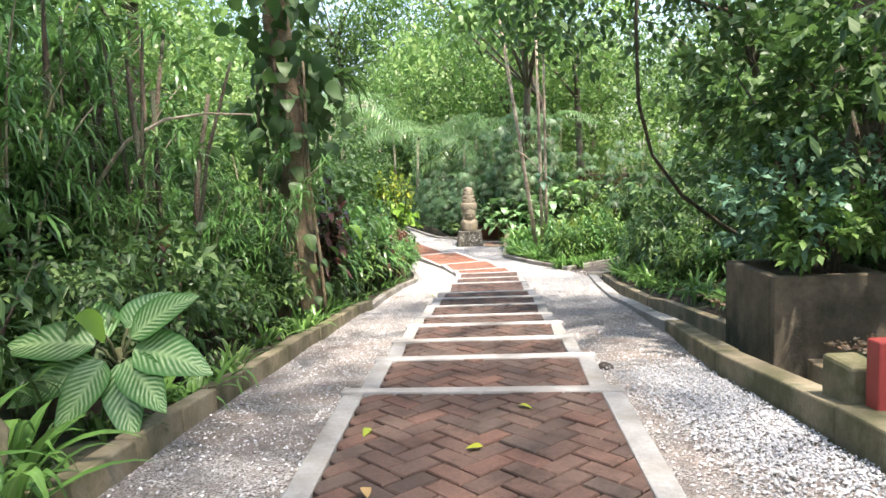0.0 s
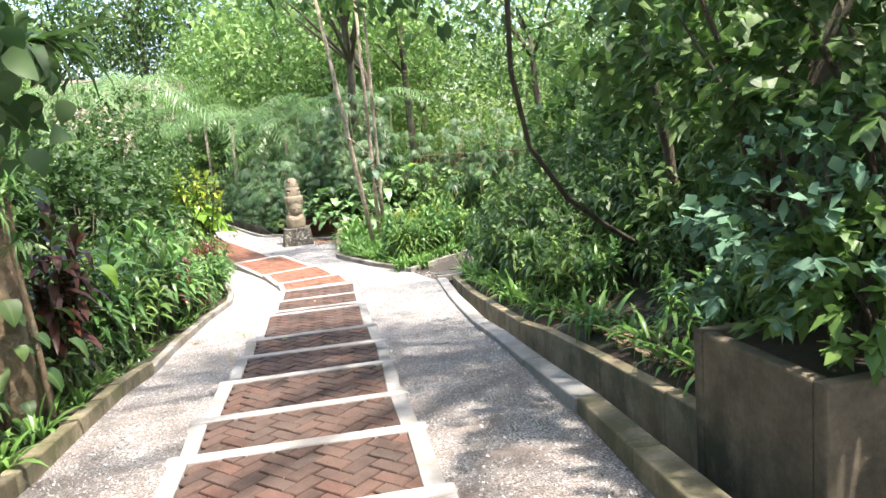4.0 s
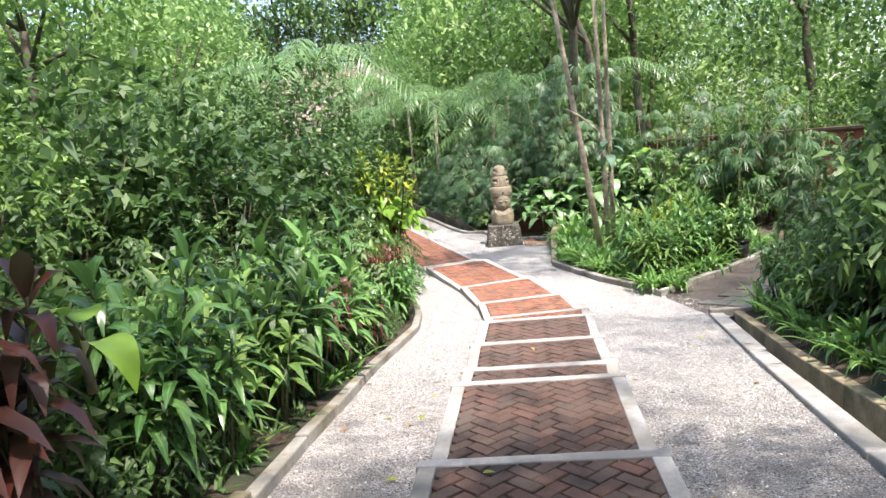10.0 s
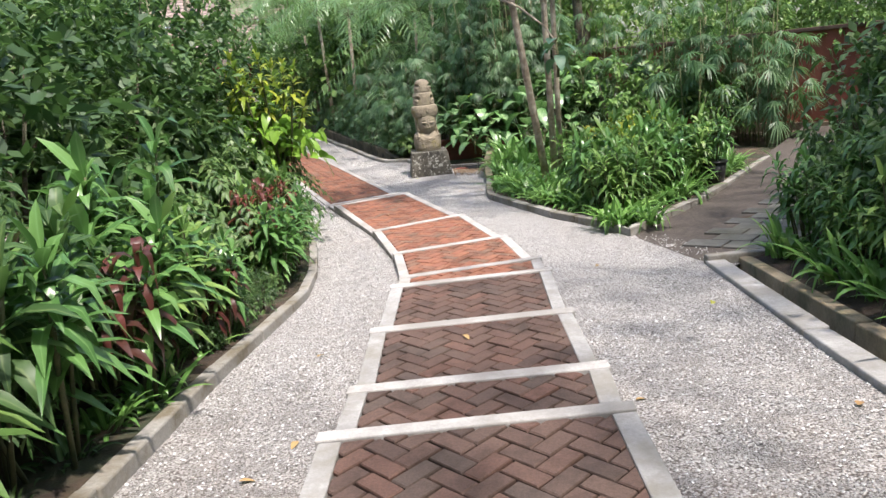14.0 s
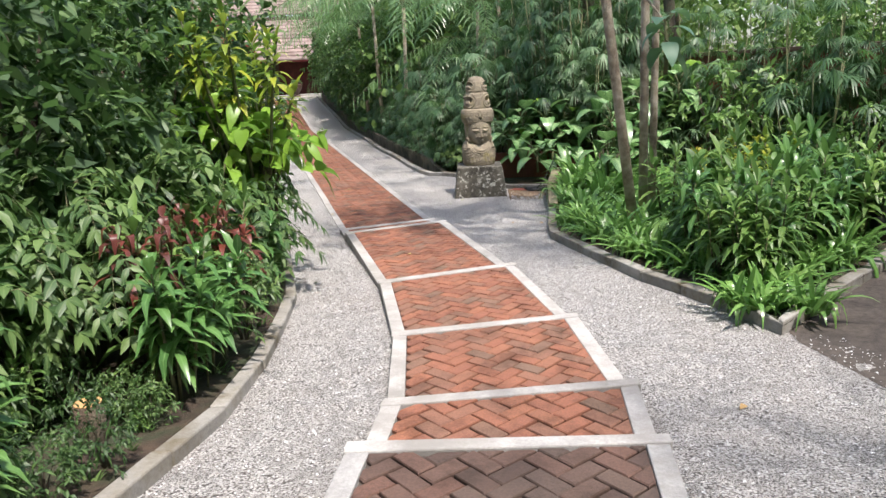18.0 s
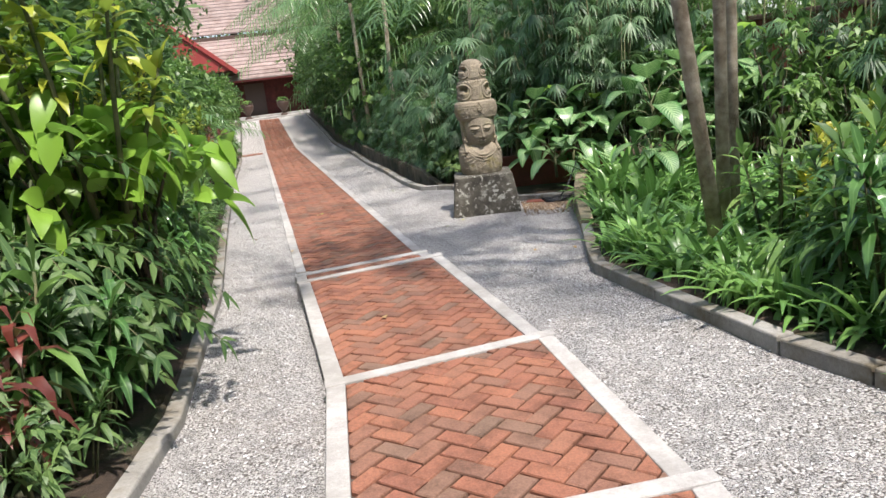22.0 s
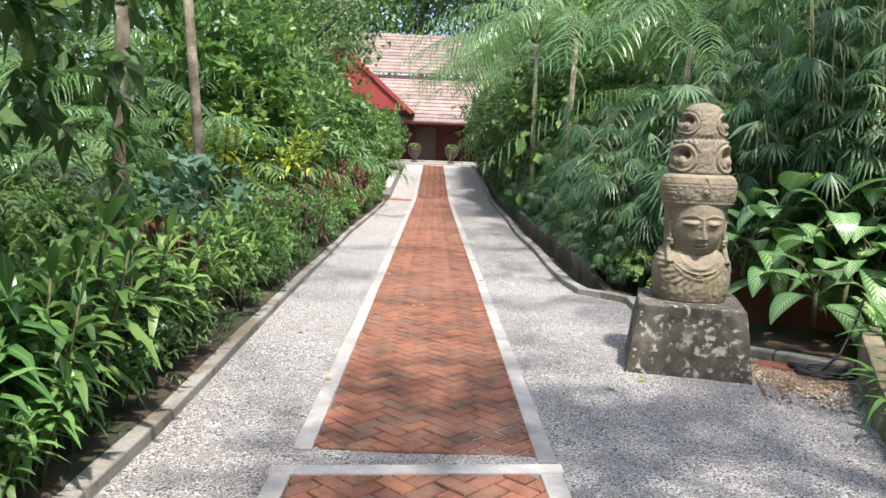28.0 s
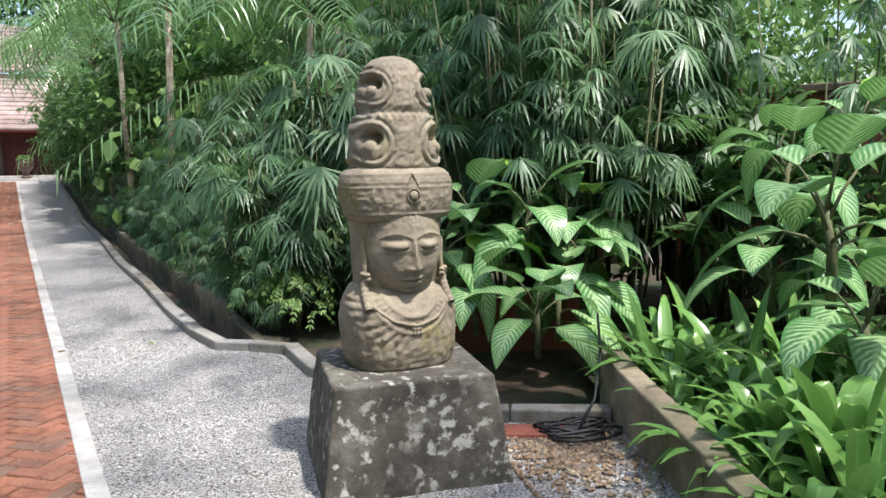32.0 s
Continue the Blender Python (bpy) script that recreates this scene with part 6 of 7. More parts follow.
for y, d in ((31, 6.5), (40, 5.5), (26, 8.0)):
    put_left(K_TALLPALM, y, d, rp.uniform(.9, 1.15))
for y in (43.5, 45, 46.5, 48, 49.5, 51, 52.5, 54):
    put_left(rp.choice((K_SHRUB, K_DARK, K_BRIGHT)), y, rp.uniform(.9, 1.4), rp.uniform(.9, 1.2))
    put_left(K_DARK, y + .5, rp.uniform(2.2, 3.0), rp.uniform(1.0, 1.4))

y = 13.2
while y < 40:
    put_left(rp.choice((K_STRAPD, K_CANE, K_STRAPD, K_SHRUB)), y, rp.uniform(.17, .28), rp.uniform(.32, .5))
    y += .34 if y < 30 else .5
y = 0.6
while y < 13.2:
    put_left(rp.choice((K_STRAPD, K_SHRUB, K_CANE, K_BROAD)), y, rp.uniform(.42, .6), rp.uniform(.35, .55))
    y += .5

for y, d, sc in ((9.0, .5, .95), (9.5, .75, 1.15), (10.0, .45, 1.0), (10.5, .8, 1.2), (11.0, .5, 1.1), (11.5, .8, 1.25), (11.9, .42, 1.0), (12.4, .7, 1.2), (12.8, .4, 1.05), (13.2, .75, 1.2), (13.7, .45, 1.1), (14.1, .8, 1.2)):
    put_left(rp.choice((K_CANE, K_CANE, K_CANEB)), y, d, sc)
for y, d, sc in ((30.0, 3.0, 1.2), (32.4, 2.8, 1.3), (35.0, 2.6, 1.25), (38.0, 2.4, 1.2)):
    put_left(K_FEATHER, y, d, sc)
for y, d, sc in ((30.0, 3.9, 1.0), (33.5, 3.6, 1.05), (28.0, 5.2, 1.1)):
    put_left(K_MIDPALM, y, d, sc)
for y, d, sc in ((36.0, 4.0, .85), (31.5, 4.8, .8)):
    put_left(K_TALLPALM, y, d, sc)
for y, d, sc in ((33.0, 2.8, 1.1), (27.6, 3.0, 1.0), (29.2, 2.7, 1.05), (30.6, 2.3, 1.0), (26.4, 3.8, 1.05)):
    put_left(K_FEATHER, y, d, sc)
y = 20.6
while y < 28:
    put_left(K_CANEB, y, rp.uniform(.3, .55), rp.uniform(.7, .95))
    y += 0.55
for y, d, sc in ((26.8, .45, .8), (28.4, .4, .85), (29.4, .5, .9), (25.0, .55, .7)):
    put_left(K_CORD, y, d, sc)
for x, y, sc in ((-2.9, 16.9, 1.2), (-3.1, 18.6, 1.3), (-3.5, 20.4, 1.4), (-2.6, 18.5, 1.12), (-3.4, 14.8, 1.15), (-4.9, 20.0, 1.5)):
    K_TALLS.put(rp, x, y, gz(y) + .05, sc, 0)
# red and yellow accents over the kerb at the bend
for x, y, z, sc in ((-1.0, 16.5, .25, .7), (-1.15, 16.2, .45, .65), (-1.14, 15.2, .45, .65), (-1.02, 13.25, .05, .62), (-1.28, 12.0, .3, .85)):
    K_CORD.put(rp, x, y, gz(y) + z, sc)
for y, d, sc in ((11.3, .35, 1.0), (11.8, .65, 1.15), (12.2, .32, 1.0), (12.5, .9, 1.25), (12.75, .5, 1.1), (13.05, .3, .95), (13.3, .65, 1.1), (10.6, .38, .95), (9.7, .4, .9), (15.2, .5, 1.0), (16.0, .45, .95), (17.1, .5, 1.0), (17.9, .55, .9), (14.6, .9, 1.1)):
    put_left(rp.choice((K_CANE, K_CANEB)), y, d, sc)
y = 20.5
while y < 44:
    put_left(K_TALL, y, rp.uniform(5.6, 6.6), rp.uniform(.9, 1.2), 1)
    put_left(K_BRIGHT, y + .6, rp.uniform(3.1, 3.7), rp.uniform(.55, .75))
    y += 1.5
for y, d, sc in ((31.2, 3.6, 1.3), (34.6, 3.2, 1.4), (38.5, 3.0, 1.3)):
    put_left(K_FEATHER, y, d, sc)
y = 22.0
while y < 38:
    put_left(rp.choice((K_PINN, K_BRIGHT, K_CANEB, K_BRIGHT)), y, rp.uniform(.7, 1.0), rp.uniform(.45, .62) + (.3 if y > 31 else 0))
    put_left(K_BRIGHT, y + .3, rp.uniform(1.6, 2.0), rp.uniform(.55, .75) + (.3 if y > 31 else 0))
    y += 0.8

for y, d, sc in ((13.1, .25, .6), (13.4, .3, .55), (13.75, .22, .6), (14.05, .3, .5), (14.4, .24, .55), (14.75, .3, .6), (13.9, .62, .6), (13.5, .7, .65), (14.95, .6, .6)):
    x, yy = left_at(y, d)
    K_STRAPD.put(rp, x, yy, gz(yy) + .03, sc * .75)
rs = random.Random(21)
for y, d, z, sc in ((12.6, .55, .1, .8),):
    x, yy = left_at(y, d)
    K_CORD.put(rs, x, yy, gz(yy) + .04 + z, sc)
for i in range(70):
    y, d = rs.uniform(12.9, 15.0), rs.uniform(.16, 1.0)
    x, yy = left_at(y, d)
    if (x + 1.2) ** 2 + (yy - 14.58) ** 2 < .03 or (abs(x + 1.08) < .10 and 14.1 < yy < 14.6):
        continue
    kind = rs.choice((K_SHRUB, K_STRAPD, K_BROAD, K_CANEB, K_STRAPD))
    kind.put(rs, x, yy, gz(yy) + .03, rs.uniform(.32, .5) if kind is K_STRAPD else rs.uniform(.17, .26))
# raised flower bed
for i in range(15):
    for j in range(16):
        p = v2((1.75 + i * 0.30 + rp.uniform(-.1, .1), 16.9 + j * 0.42 + rp.uniform(-.13, .13)))
        lft = gravel_right(min(p.y, 23.9))
        rgt = 2.74 + (p.y - 16.15) * 0.86
        if p.x < lft + 0.24 or p.x > min(rgt - 0.36, 5.6):
            continue
        edge = min(p.x - lft, rgt - p.x)
        if p.y > 19.4 or p.x < 2.5 or (edge < 0.45 and p.y > 17.4) or rp.random() < 0.2:
            K_STRAP.put(rp, p.x, p.y, gz(p.y) + .06, rp.uniform(.8, 1.1))
        elif rp.random() < 0.6:
            rp.choice((K_CANE, K_CANEB, K_CANEB)).put(rp, p.x, p.y, gz(p.y) + .06, rp.uniform(.7, .95) + (.12 if p.x > 3.2 else 0), 1)
ring = resample(BED[4:15], .3)
for i in range(1, len(ring) - 1):
    q = offset_pt(ring, i, 0.40)
    K_STRAP.put(rp, q.x, q.y, gz(q.y) + .07, rp.uniform(.55, .85))
K_CROTY.put(rp, 3.25, 19.35, gz(19.3) + .1, .95)
K_CROTY.put(rp, 3.7, 18.9, gz(18.9) + .1, 1.0)
for x, y, sc in ((3.1, 18.9, 1.05), (3.5, 19.5, 1.1), (3.9, 19.1, 1.15), (4.2, 19.8, 1.2), (2.9, 19.7, 1.0), (3.6, 20.2, 1.15), (3.3, 17.9, .9), (2.75, 17.5, .8)):
    K_CANEB.put(rp, x, y, gz(y) + .06, sc)
for x, y, s in ((3.0, 17.35, .95), (3.35, 17.75, 1.05), (3.75, 18.2, 1.15), (4.15, 18.75, 1.2), (3.3, 18.4, 1.2), (4.6, 19.3, 1.25), (2.85, 18.0, 1.0)):
    rp.choice((K_CANEB, K_CANE)).put(rp, x, y, gz(y) + .06, s * .85, 1)
for x, y in ((2.6, 23.6), (3.0, 22.6), (3.6, 23.4), (2.4, 24.2), (4.2, 22.2), (3.1, 23.9)):
    K_STRAP.put(rp, x, y, .06, rp.uniform(1.1, 1.35))


def slim_trunk(x, y, h, lean, r, label="slim pale trunk rising from the flower bed"):
    bm = tube_bm([(0, 0, -.1), (lean[0] * .25, lean[1] * .25, h * .25), (lean[0] * .55, lean[1] * .55, h * .55), (lean[0], lean[1], h)], [r * 1.15, r, r * .9, r * .7], 9, None, .08, int(x * 100))
    root = tagged(new("slim_tree"), label, "tree", "slim garden trees")
    part("trunk", bm, M_BARKPALE, root)
    rng = np.random.default_rng(int(abs(x) * 1000))
    m = 210
    c = rng.normal(0, .75, (7, 3)) * (1, 1, .6) + (lean[0], lean[1], h + .2)
    P = np.repeat(c, 30, 0) + rng.normal(0, .3, (m, 3))
    link_mesh("crown", leaf_mesh("crown", P, unit(rng.normal(0, 1, (m, 3)) - (0, 0, .4)), unit(rng.normal(0, .4, (m, 3)) + (0, 0, 1.0)), .28 * rng.uniform(.6, 1.2, m), .09, .5, .2, 3, False, "ovate"), L_BRIGHT, root)
    root.matrix_basis = pose(x, y, gz(y) + .03)
    return root


slim_trunk(2.52, 19.9, 6.4, (-0.95, -0.7), 0.054)
slim_trunk(2.72, 20.45, 6.6, (-0.16, -0.8), 0.05)
slim_trunk(2.86, 20.6, 6.2, (-0.03, -0.4), 0.045)
for x, y, sc in ((-3.62, 22.85, 1.0), (-4.9, 26.0, 1.08)):
    K_TALLPALM.put(rp, x, y, gz(y), sc)

sprig = big_leaf_plant("leafy_twig", 226, 9, 0.7, 0.22, 0.085, L_BLUE, "twig of pale broad leaves hanging from a slim trunk", "hanging twigs", lo=-.7, hi=.4)
sprig.matrix_basis = pose(2.5, 18.5, 1.95)
part("branch", tube_bm([(-.56, 1.05, 1.1), (-.35, .75, .95), (-.1, .3, .65), (0, .02, .42)], [.02, .016, .012, .009], 6), M_BARKPALE, sprig)
# variegated plants
D_LABEL = "big-leaved plant with white-veined green leaves"
dief = [big_leaf_plant("dieffenbachia", 221 + i, 8, 0.50, 0.44, 0.125, L_DIEFF, D_LABEL, lime=1 if i == 0 else 0) for i in range(3)]
K_DIEF = Kind(dief)
squat = tagged(new("dieffenbachia"), "low plant of broad white-veined leaves beside the kerb", "plant", "variegated big-leaved plants")
part("stem", tube_bm([(0, .06, -.05), (0, .05, .12), (0, .02, .26)], [.024, .02, .014], 7), M_STEM, squat)
for k, (d, ln, wd) in enumerate((((.70, .05, .60), .42, .105), ((.95, -.25, -.02), .40, .112), ((.28, -.45, -.62), .36, .095), ((-.30, -.50, -.55), .34, .092), ((-.80, -.35, -.30), .38, .10), ((-.88, -.15, .22), .42, .108),
                                 ((-.12, -.55, .55), .25, .085), ((.25, .60, .45), .36, .10), ((-.55, .45, .50), .38, .10), ((.55, -.45, -.35), .34, .095))):
    dv = Vector(d).normalized()
    hub = Vector((0, .02, .20 + .012 * (k % 4)))
    tip = hub + dv * .09 + Vector((0, -.02, .05))
    leaf = link_mesh("leaf", leaf_mesh("leaf", [tuple(tip)], [tuple(dv)], [(-dv.x * .3, -.65, .75)], ln, wd, .28 if dv.z > -.2 else .12, .16, 8, True, "ovate"), L_LIME if k == 6 else L_DIEFF, squat)
    part("stalk", tube_bm([hub - Vector((0, 0, .06)), hub.lerp(tip, .6), tip], [.010, .008, .005], 5), M_STEM, leaf)
squat.matrix_basis = pose(-1.44, 2.32, 1.72)
for x, y, s in ((-1.42, 1.35, .75), (-1.62, 1.7, .85), (-1.75, 1.3, .9), (-1.38, 3.1, .55), (-1.40, 3.6, .55)):
    K_STRAP.put(rp, x, y, gz(y) + .05, s)
for x, y, z, s in ((1.75, 24.75, .25, 1.0), (2.05, 25.15, .25, 1.1), (2.35, 25.4, .4, 1.1), (1.3, 25.75, .45, 1.0), (3.35, 24.6, .45, 1.2), (3.55, 24.75, 1.05, 1.2), (3.9, 25.3, 1.1, 1.1),
                   (2.6, 25.8, .7, 1.05), (1.9, 26.2, .6, 1.0), (3.7, 24.2, .35, 1.1), (3.05, 23.3, .3, 1.15), (4.3, 25.0, 1.3, 1.2)):
    K_DIEF.put(rp, x, y, z, s)
for x, y, s in ((2.15, 21.7, 1.0), (2.6, 22.2, 1.2), (2.25, 23.75, 1.05), (2.7, 22.7, 1.2), (2.5, 24.3, 1.2), (2.75, 23.95, 1.3), (2.9, 24.7, 1.3), (3.3, 23.8, 1.3)):
    K_STRAP.put(rp, x, y, .12, s)
for x, y, z, s in ((2.12, 22.45, .2, 1.0), (2.2, 23.05, .22, 1.0), (2.45, 21.9, .15, 1.1), (2.3, 22.75, .3, 1.1)):
    K_BROADS.put(rp, x, y, z, s)
for x, y, z, s in ((2.75, 23.15, .35, 1.15), (2.9, 23.55, .75, 1.35), (1.25, 25.45, .55, 1.1), (1.55, 25.6, .75, 1.1), (1.95, 25.5, .8, 1.15), (2.35, 25.7, .85, 1.1), (1.5, 25.3, .3, 1.0), (2.2, 25.4, .45, 1.1)):
    K_DIEF.put(rp, x, y, z, s)

lime_leaf = big_leaf_plant("lime_leaved_plant", 228, 4, 0.28, 0.27, 0.09, L_LIME, "plant with a few broad lime green leaves", lime=0, lo=.1, hi=.8)
lime_leaf.matrix_basis = pose(-1.31, 8.36, 1.84, 0, 0, 200)

# lady palms behind the statue and along the level path
for i, (a, b) in enumerate(zip(BACK, BACK[1:])):
    a, b = Vector(a), Vector(b)
    t = (b - a).normalized()
    nrm = Vector((t.y, -t.x))
    n = max(1, round((b - a).length / 0.75))
    for j in range(n):
        p = a.lerp(b, (j + .5) / n)
        for row, (off, s) in enumerate(((.62, .5), (1.05, .8), (1.6, 1.15), (2.4, .85), (3.4, 1.1))):
            if row == 4 and j % 2:
                continue
            q = p + nrm * (off + rp.uniform(-.15, .15)) + t * rp.uniform(-.2, .2)
            if q.y < 26.6 and q.x > 0.75 and row < 3:
                continue
            kind = (K_FANT if row > 2 else K_FAN) if rp.random() < .8 else rp.choice((K_BROAD, K_PINN, K_BRIGHT))
            kind.put(rp, q.x, q.y, gz(q.y) + .06 + .10 * row, s * rp.uniform(.85, 1.15) * (1.0 if kind in (K_FAN, K_FANT) else .85))
for x, y, s in ((.5, 33.6, 1.1), (-3.4, 44, 1.15)):
    K_MIDPALM.put(rp, x, y, gz(y), s)
for x, y, s in ((.7, 31.2, .85), (-6.1, 50.5, 1.2), (-5.2, 46.5, 1.15), (-7.0, 53.2, 1.2), (-6.3, 49.0, 1.1)):
    K_TALLPALM.put(rp, x, y, gz(y), s)
for x, y in ((1.6, 33), (-1.0, 41.5), (4.5, 30), (-3.6, 49), (-2.5, 36.2), (-3.4, 39.2), (-1.4, 33.0), (-4.6, 43.5)):
    K_TALLPALM.put(rp, x, y, gz(y), 1.0)

y = 37.0
while y < 57:
    x = line_x(BACK, y)
    K_TALLS.put(rp, x + (rp.uniform(1.0, 1.2) if y > 43 else rp.uniform(1.3, 1.6)), y, gz(y) + .05, rp.uniform(1.35, 1.55))
    K_TALLS.put(rp, x + rp.uniform(2.6, 3.2), y + .6, gz(y) + .05, rp.uniform(1.5, 1.8))
    y += 1.3

# right bank behind the drain
y = -2.0
while y < 14.2:
    x0 = line_x(DRAIN, y) - .42
    base = gz(y) + .10
    if y > 4.9:
        rp.choice((K_STRAP, K_CANE, K_STRAPD, K_BRIGHT)).put(rp, x0 + rp.uniform(.95, 1.2), y + .3, base, rp.uniform(.45, .7))
        K_STRAP.put(rp, x0 + rp.uniform(.66, .80), y, base, rp.uniform(.6, .85))
        rp.choice((K_STRAP, K_SHRUB, K_CANE)).put(rp, x0 + rp.uniform(1.2, 1.5), y + .2, base + .05, rp.uniform(.5, .75))
    rp.choice((K_SHRUB, K_BROAD, K_BRIGHT)).put(rp, x0 + rp.uniform(1.9, 2.5), y, base + .2, rp.uniform(.8, 1.1))
    rp.choice((K_TALL, K_BRIGHT, K_SHRUBF)).put(rp, x0 + rp.uniform(3.0, 3.8), y + .3, base + .4, rp.uniform(1.0, 1.4))
    y += 0.5
planter_bush = shrub("planter_bush", 231, 1.0, 0.60, 150, 9, 0.078, 0.027, L_BLUE, "ovate", 0.35, "dense small-leaved bush spilling over the planter", "shrub", "planter bushes", low=.02)
planter_bush.matrix_basis = pose(2.50, 4.12, 1.84)
front_bush = shrub("planter_bush", 236, 0.62, 0.46, 150, 9, 0.085, 0.027, L_BRIGHT, "ovate", 0.35, "low leafy bush hanging over the planter's rim", "shrub", "planter bushes", low=-.15)
front_bush.matrix_basis = pose(2.52, 3.92, 1.86)
for seed, at, s in ((232, (3.0, 4.3, 2.1), 1.25), (233, (2.75, 4.9, 2.3), 1.3), (234, (3.2, 3.6, 2.4), 1.3)):
    bush = shrub("planter_bush", seed, 1.3, 0.7, 150, 10, 0.09, 0.028, L_SHRUB, "ovate", 0.35, "dense small-leaved bush growing behind the planter", "shrub", "planter bushes", low=.02)
    bush.matrix_basis = pose(*at, 0, 0, seed * 40) @ Matrix.Scale(s, 4)
for i in range(9):
    p = v2((4.55 + i * .34, 15.6 + i * .42))
    rp.choice((K_STRAP, K_CANE)).put(rp, p.x, p.y, gz(p.y) + .1, .8)
    rp.choice((K_SHRUB, K_DARK)).put(rp, p.x + 1.0, p.y - .4, gz(p.y) + .1, rp.uniform(.85, 1.1))
for i in range(15):
    y = 8.6 + i * .4
    rp.choice((K_CANE, K_STRAP, K_CANEB)).put(rp, line_x(DRAIN, y) + rp.uniform(.42, .6), y, gz(y) + .08, rp.uniform(.6, .8))
    rp.choice((K_CANE, K_SHRUB, K_BROAD)).put(rp, line_x(DRAIN, y) + rp.uniform(.95, 1.3), y + .2, gz(y) + .15, rp.uniform(.75, 1.0))
for x, y, s in ((4.0, 13.6, .9), (3.75, 13.2, .8), (5.2, 14.6, 1.2)):
    K_CANE.put(rp, x, y, gz(y) + .1, s)

# palms and shrubs that hide the building
for i in range(13):
    u = .3 + i * .8
    p = v2((4.3, 27.6)) + Vector((.788, -.616)) * u + Vector((-.616, -.788)) * rp.uniform(.8, 1.3)
    if 5.6 < u < 8.2:
        continue
    rp.choice((K_FANT, K_TALLS)).put(rp, p.x, p.y, gz(p.y), rp.uniform(.85, 1.0))
    q = p + Vector((-.616, -.788)) * .9 + Vector((.788, -.616)) * .4
    rp.choice((K_FAN, K_BRIGHT, K_SHRUBF)).put(rp, q.x, q.y, gz(q.y), rp.uniform(.9, 1.3))
for u in (3.2, 4.4, 5.6, 6.8, 8.0, 9.2):
    p = v2((4.3, 27.6)) + Vector((.788, -.616)) * u + Vector((.616, .788)) * rp.uniform(1.0, 1.6)
    K_TALLS.put(rp, p.x, p.y, gz(p.y), rp.uniform(1.1, 1.4), 1)
for x, y, s in ((-6.5, 14.5, 1.1), (-9.4, 21.5, 1.1), (-11.5, 27.5, 1.15), (-10.8, 34, 1.1), (-13, 41, 1.1), (-14.5, 48, 1.1), (8.6, 12, 1.1), (13.0, 16.4, 1.1), (7.6, 3.2, 1.0),
                (-6.4, 6.0, 1.1), (-6.0, 0.5, 1.0), (3.0, 35.5, 1.1), (6.0, 32.5, 1.2), (10.5, 28.5, 1.1), (.8, 42, 1.1), (-1.8, 49, 1.1), (-4.5, 56, 1.1), (14, 24, 1.1), (-16.5, 53.5, 1.1)):
    K_TREE.put(rp, x, y, gz(y) - .1, s)
for y, d, s in ((41, 2.6, 1.0), (44, 2.8, 1.1), (47.5, 2.8, 1.1), (51, 2.8, 1.1), (54.5, 2.8, 1.1), (36.5, 2.6, .9), (32.5, 2.6, 1.0)):
    put_left(K_FEATHER, y, d, s)

# trees
big_right = tree("shade_tree", 241, 5.2, 0.36, (-2.5, -1.6, 6.6), (2.7, 3.8, 1.2), 1500, 0.20, 0.07, L_DARK, "large shade tree with dark bark leaning over the path", "shade trees", limbs=9, lean=(-.3, .3))
big_right.matrix_basis = pose(4.1, 6.0, 1.3)
low = tree("shade_tree", 242, 3.9, 0.07, (-2.0, -1.1, 3.8), (1.9, 1.6, 1.1), 3800, 0.12, 0.040, L_DARK, "small dark-leaved tree hanging over the steps", "shade trees", limbs=8, lean=(-1.0, -.5), clump=45)
low.matrix_basis = pose(4.35, 8.35, 1.0)
# added trees: thin crowns above the view that throw dappled shade on the gravel
for seed, at, crown, cr, n, lean in ((251, (8.6, 9.6), (-3.6, .3, 8.8), (3.4, 3.6, 1.0), 550, (-1.6, .2)), (252, (9.6, 16.0), (-3.7, .6, 9.0), (3.3, 3.8, 1.0), 400, (-1.6, .2)), (253, (4.9, 30.2), (-3.0, -2.6, 9.2), (3.2, 3.6, 1.1), 1500, (-1.6, .2)), (254, (6.4, -3.4), (-3.6, 1.6, 8.0), (2.8, 2.6, 1.0), 1500, (-1.6, .2)), (255, (3.1, 28.4), (-.5, -7.0, 9.2), (2.0, 1.9, .8), 650, (-.2, -2.6))):
    high = tree("high_shade_tree", seed, 7.6, .19, crown, cr, n, .21, .075, L_BRIGHT, "tall leaning tree added to dapple the path, its thin crown out of view", "shade trees", limbs=7, lean=lean, clump=50)
    high.matrix_basis = pose(*at, gz(at[1]))
# added tree, never in view: its crown keeps the sun off the bank
bank_tree = tree("bank_shade_tree", 256, 5.4, .16, (1.9, -1.6, 5.9), (2.0, 2.0, .7), 1500, .20, .07, L_DARK, "dark-leaved tree added out of view to shade the bank beside the steps", "shade trees", limbs=7, lean=(.7, -.4), clump=50)
bank_tree.matrix_basis = pose(-2.9, 3.2, gz(3.2))
liana = part("hanging_branch", tube_bm([(1.75, 5.7, 4.6), (1.78, 5.9, 3.9), (1.9, 6.3, 3.25), (2.15, 6.75, 2.75), (2.6, 7.2, 2.3), (3.2, 7.8, 1.95), (4.0, 8.4, 1.5)], [.014, .016, .018, .02, .022, .026, .03], 7, None, .12, 3), M_BARK, None)
tagged(liana, "bare dark curved branch sweeping down among the leaves", "branch")
left_tree = tree("vine_clad_tree", 243, 6.0, 0.20, (0.1, 0.2, 6.0), (2.3, 2.6, 2.0), 2600, 0.18, 0.065, L_SHRUB, "tree trunk wrapped in climbing leaves beside the steps", "shade trees", M_BARKWARM, limbs=7)
left_tree.matrix_basis = pose(-1.68, 7.2, gz(7.2))
rng = np.random.default_rng(9)
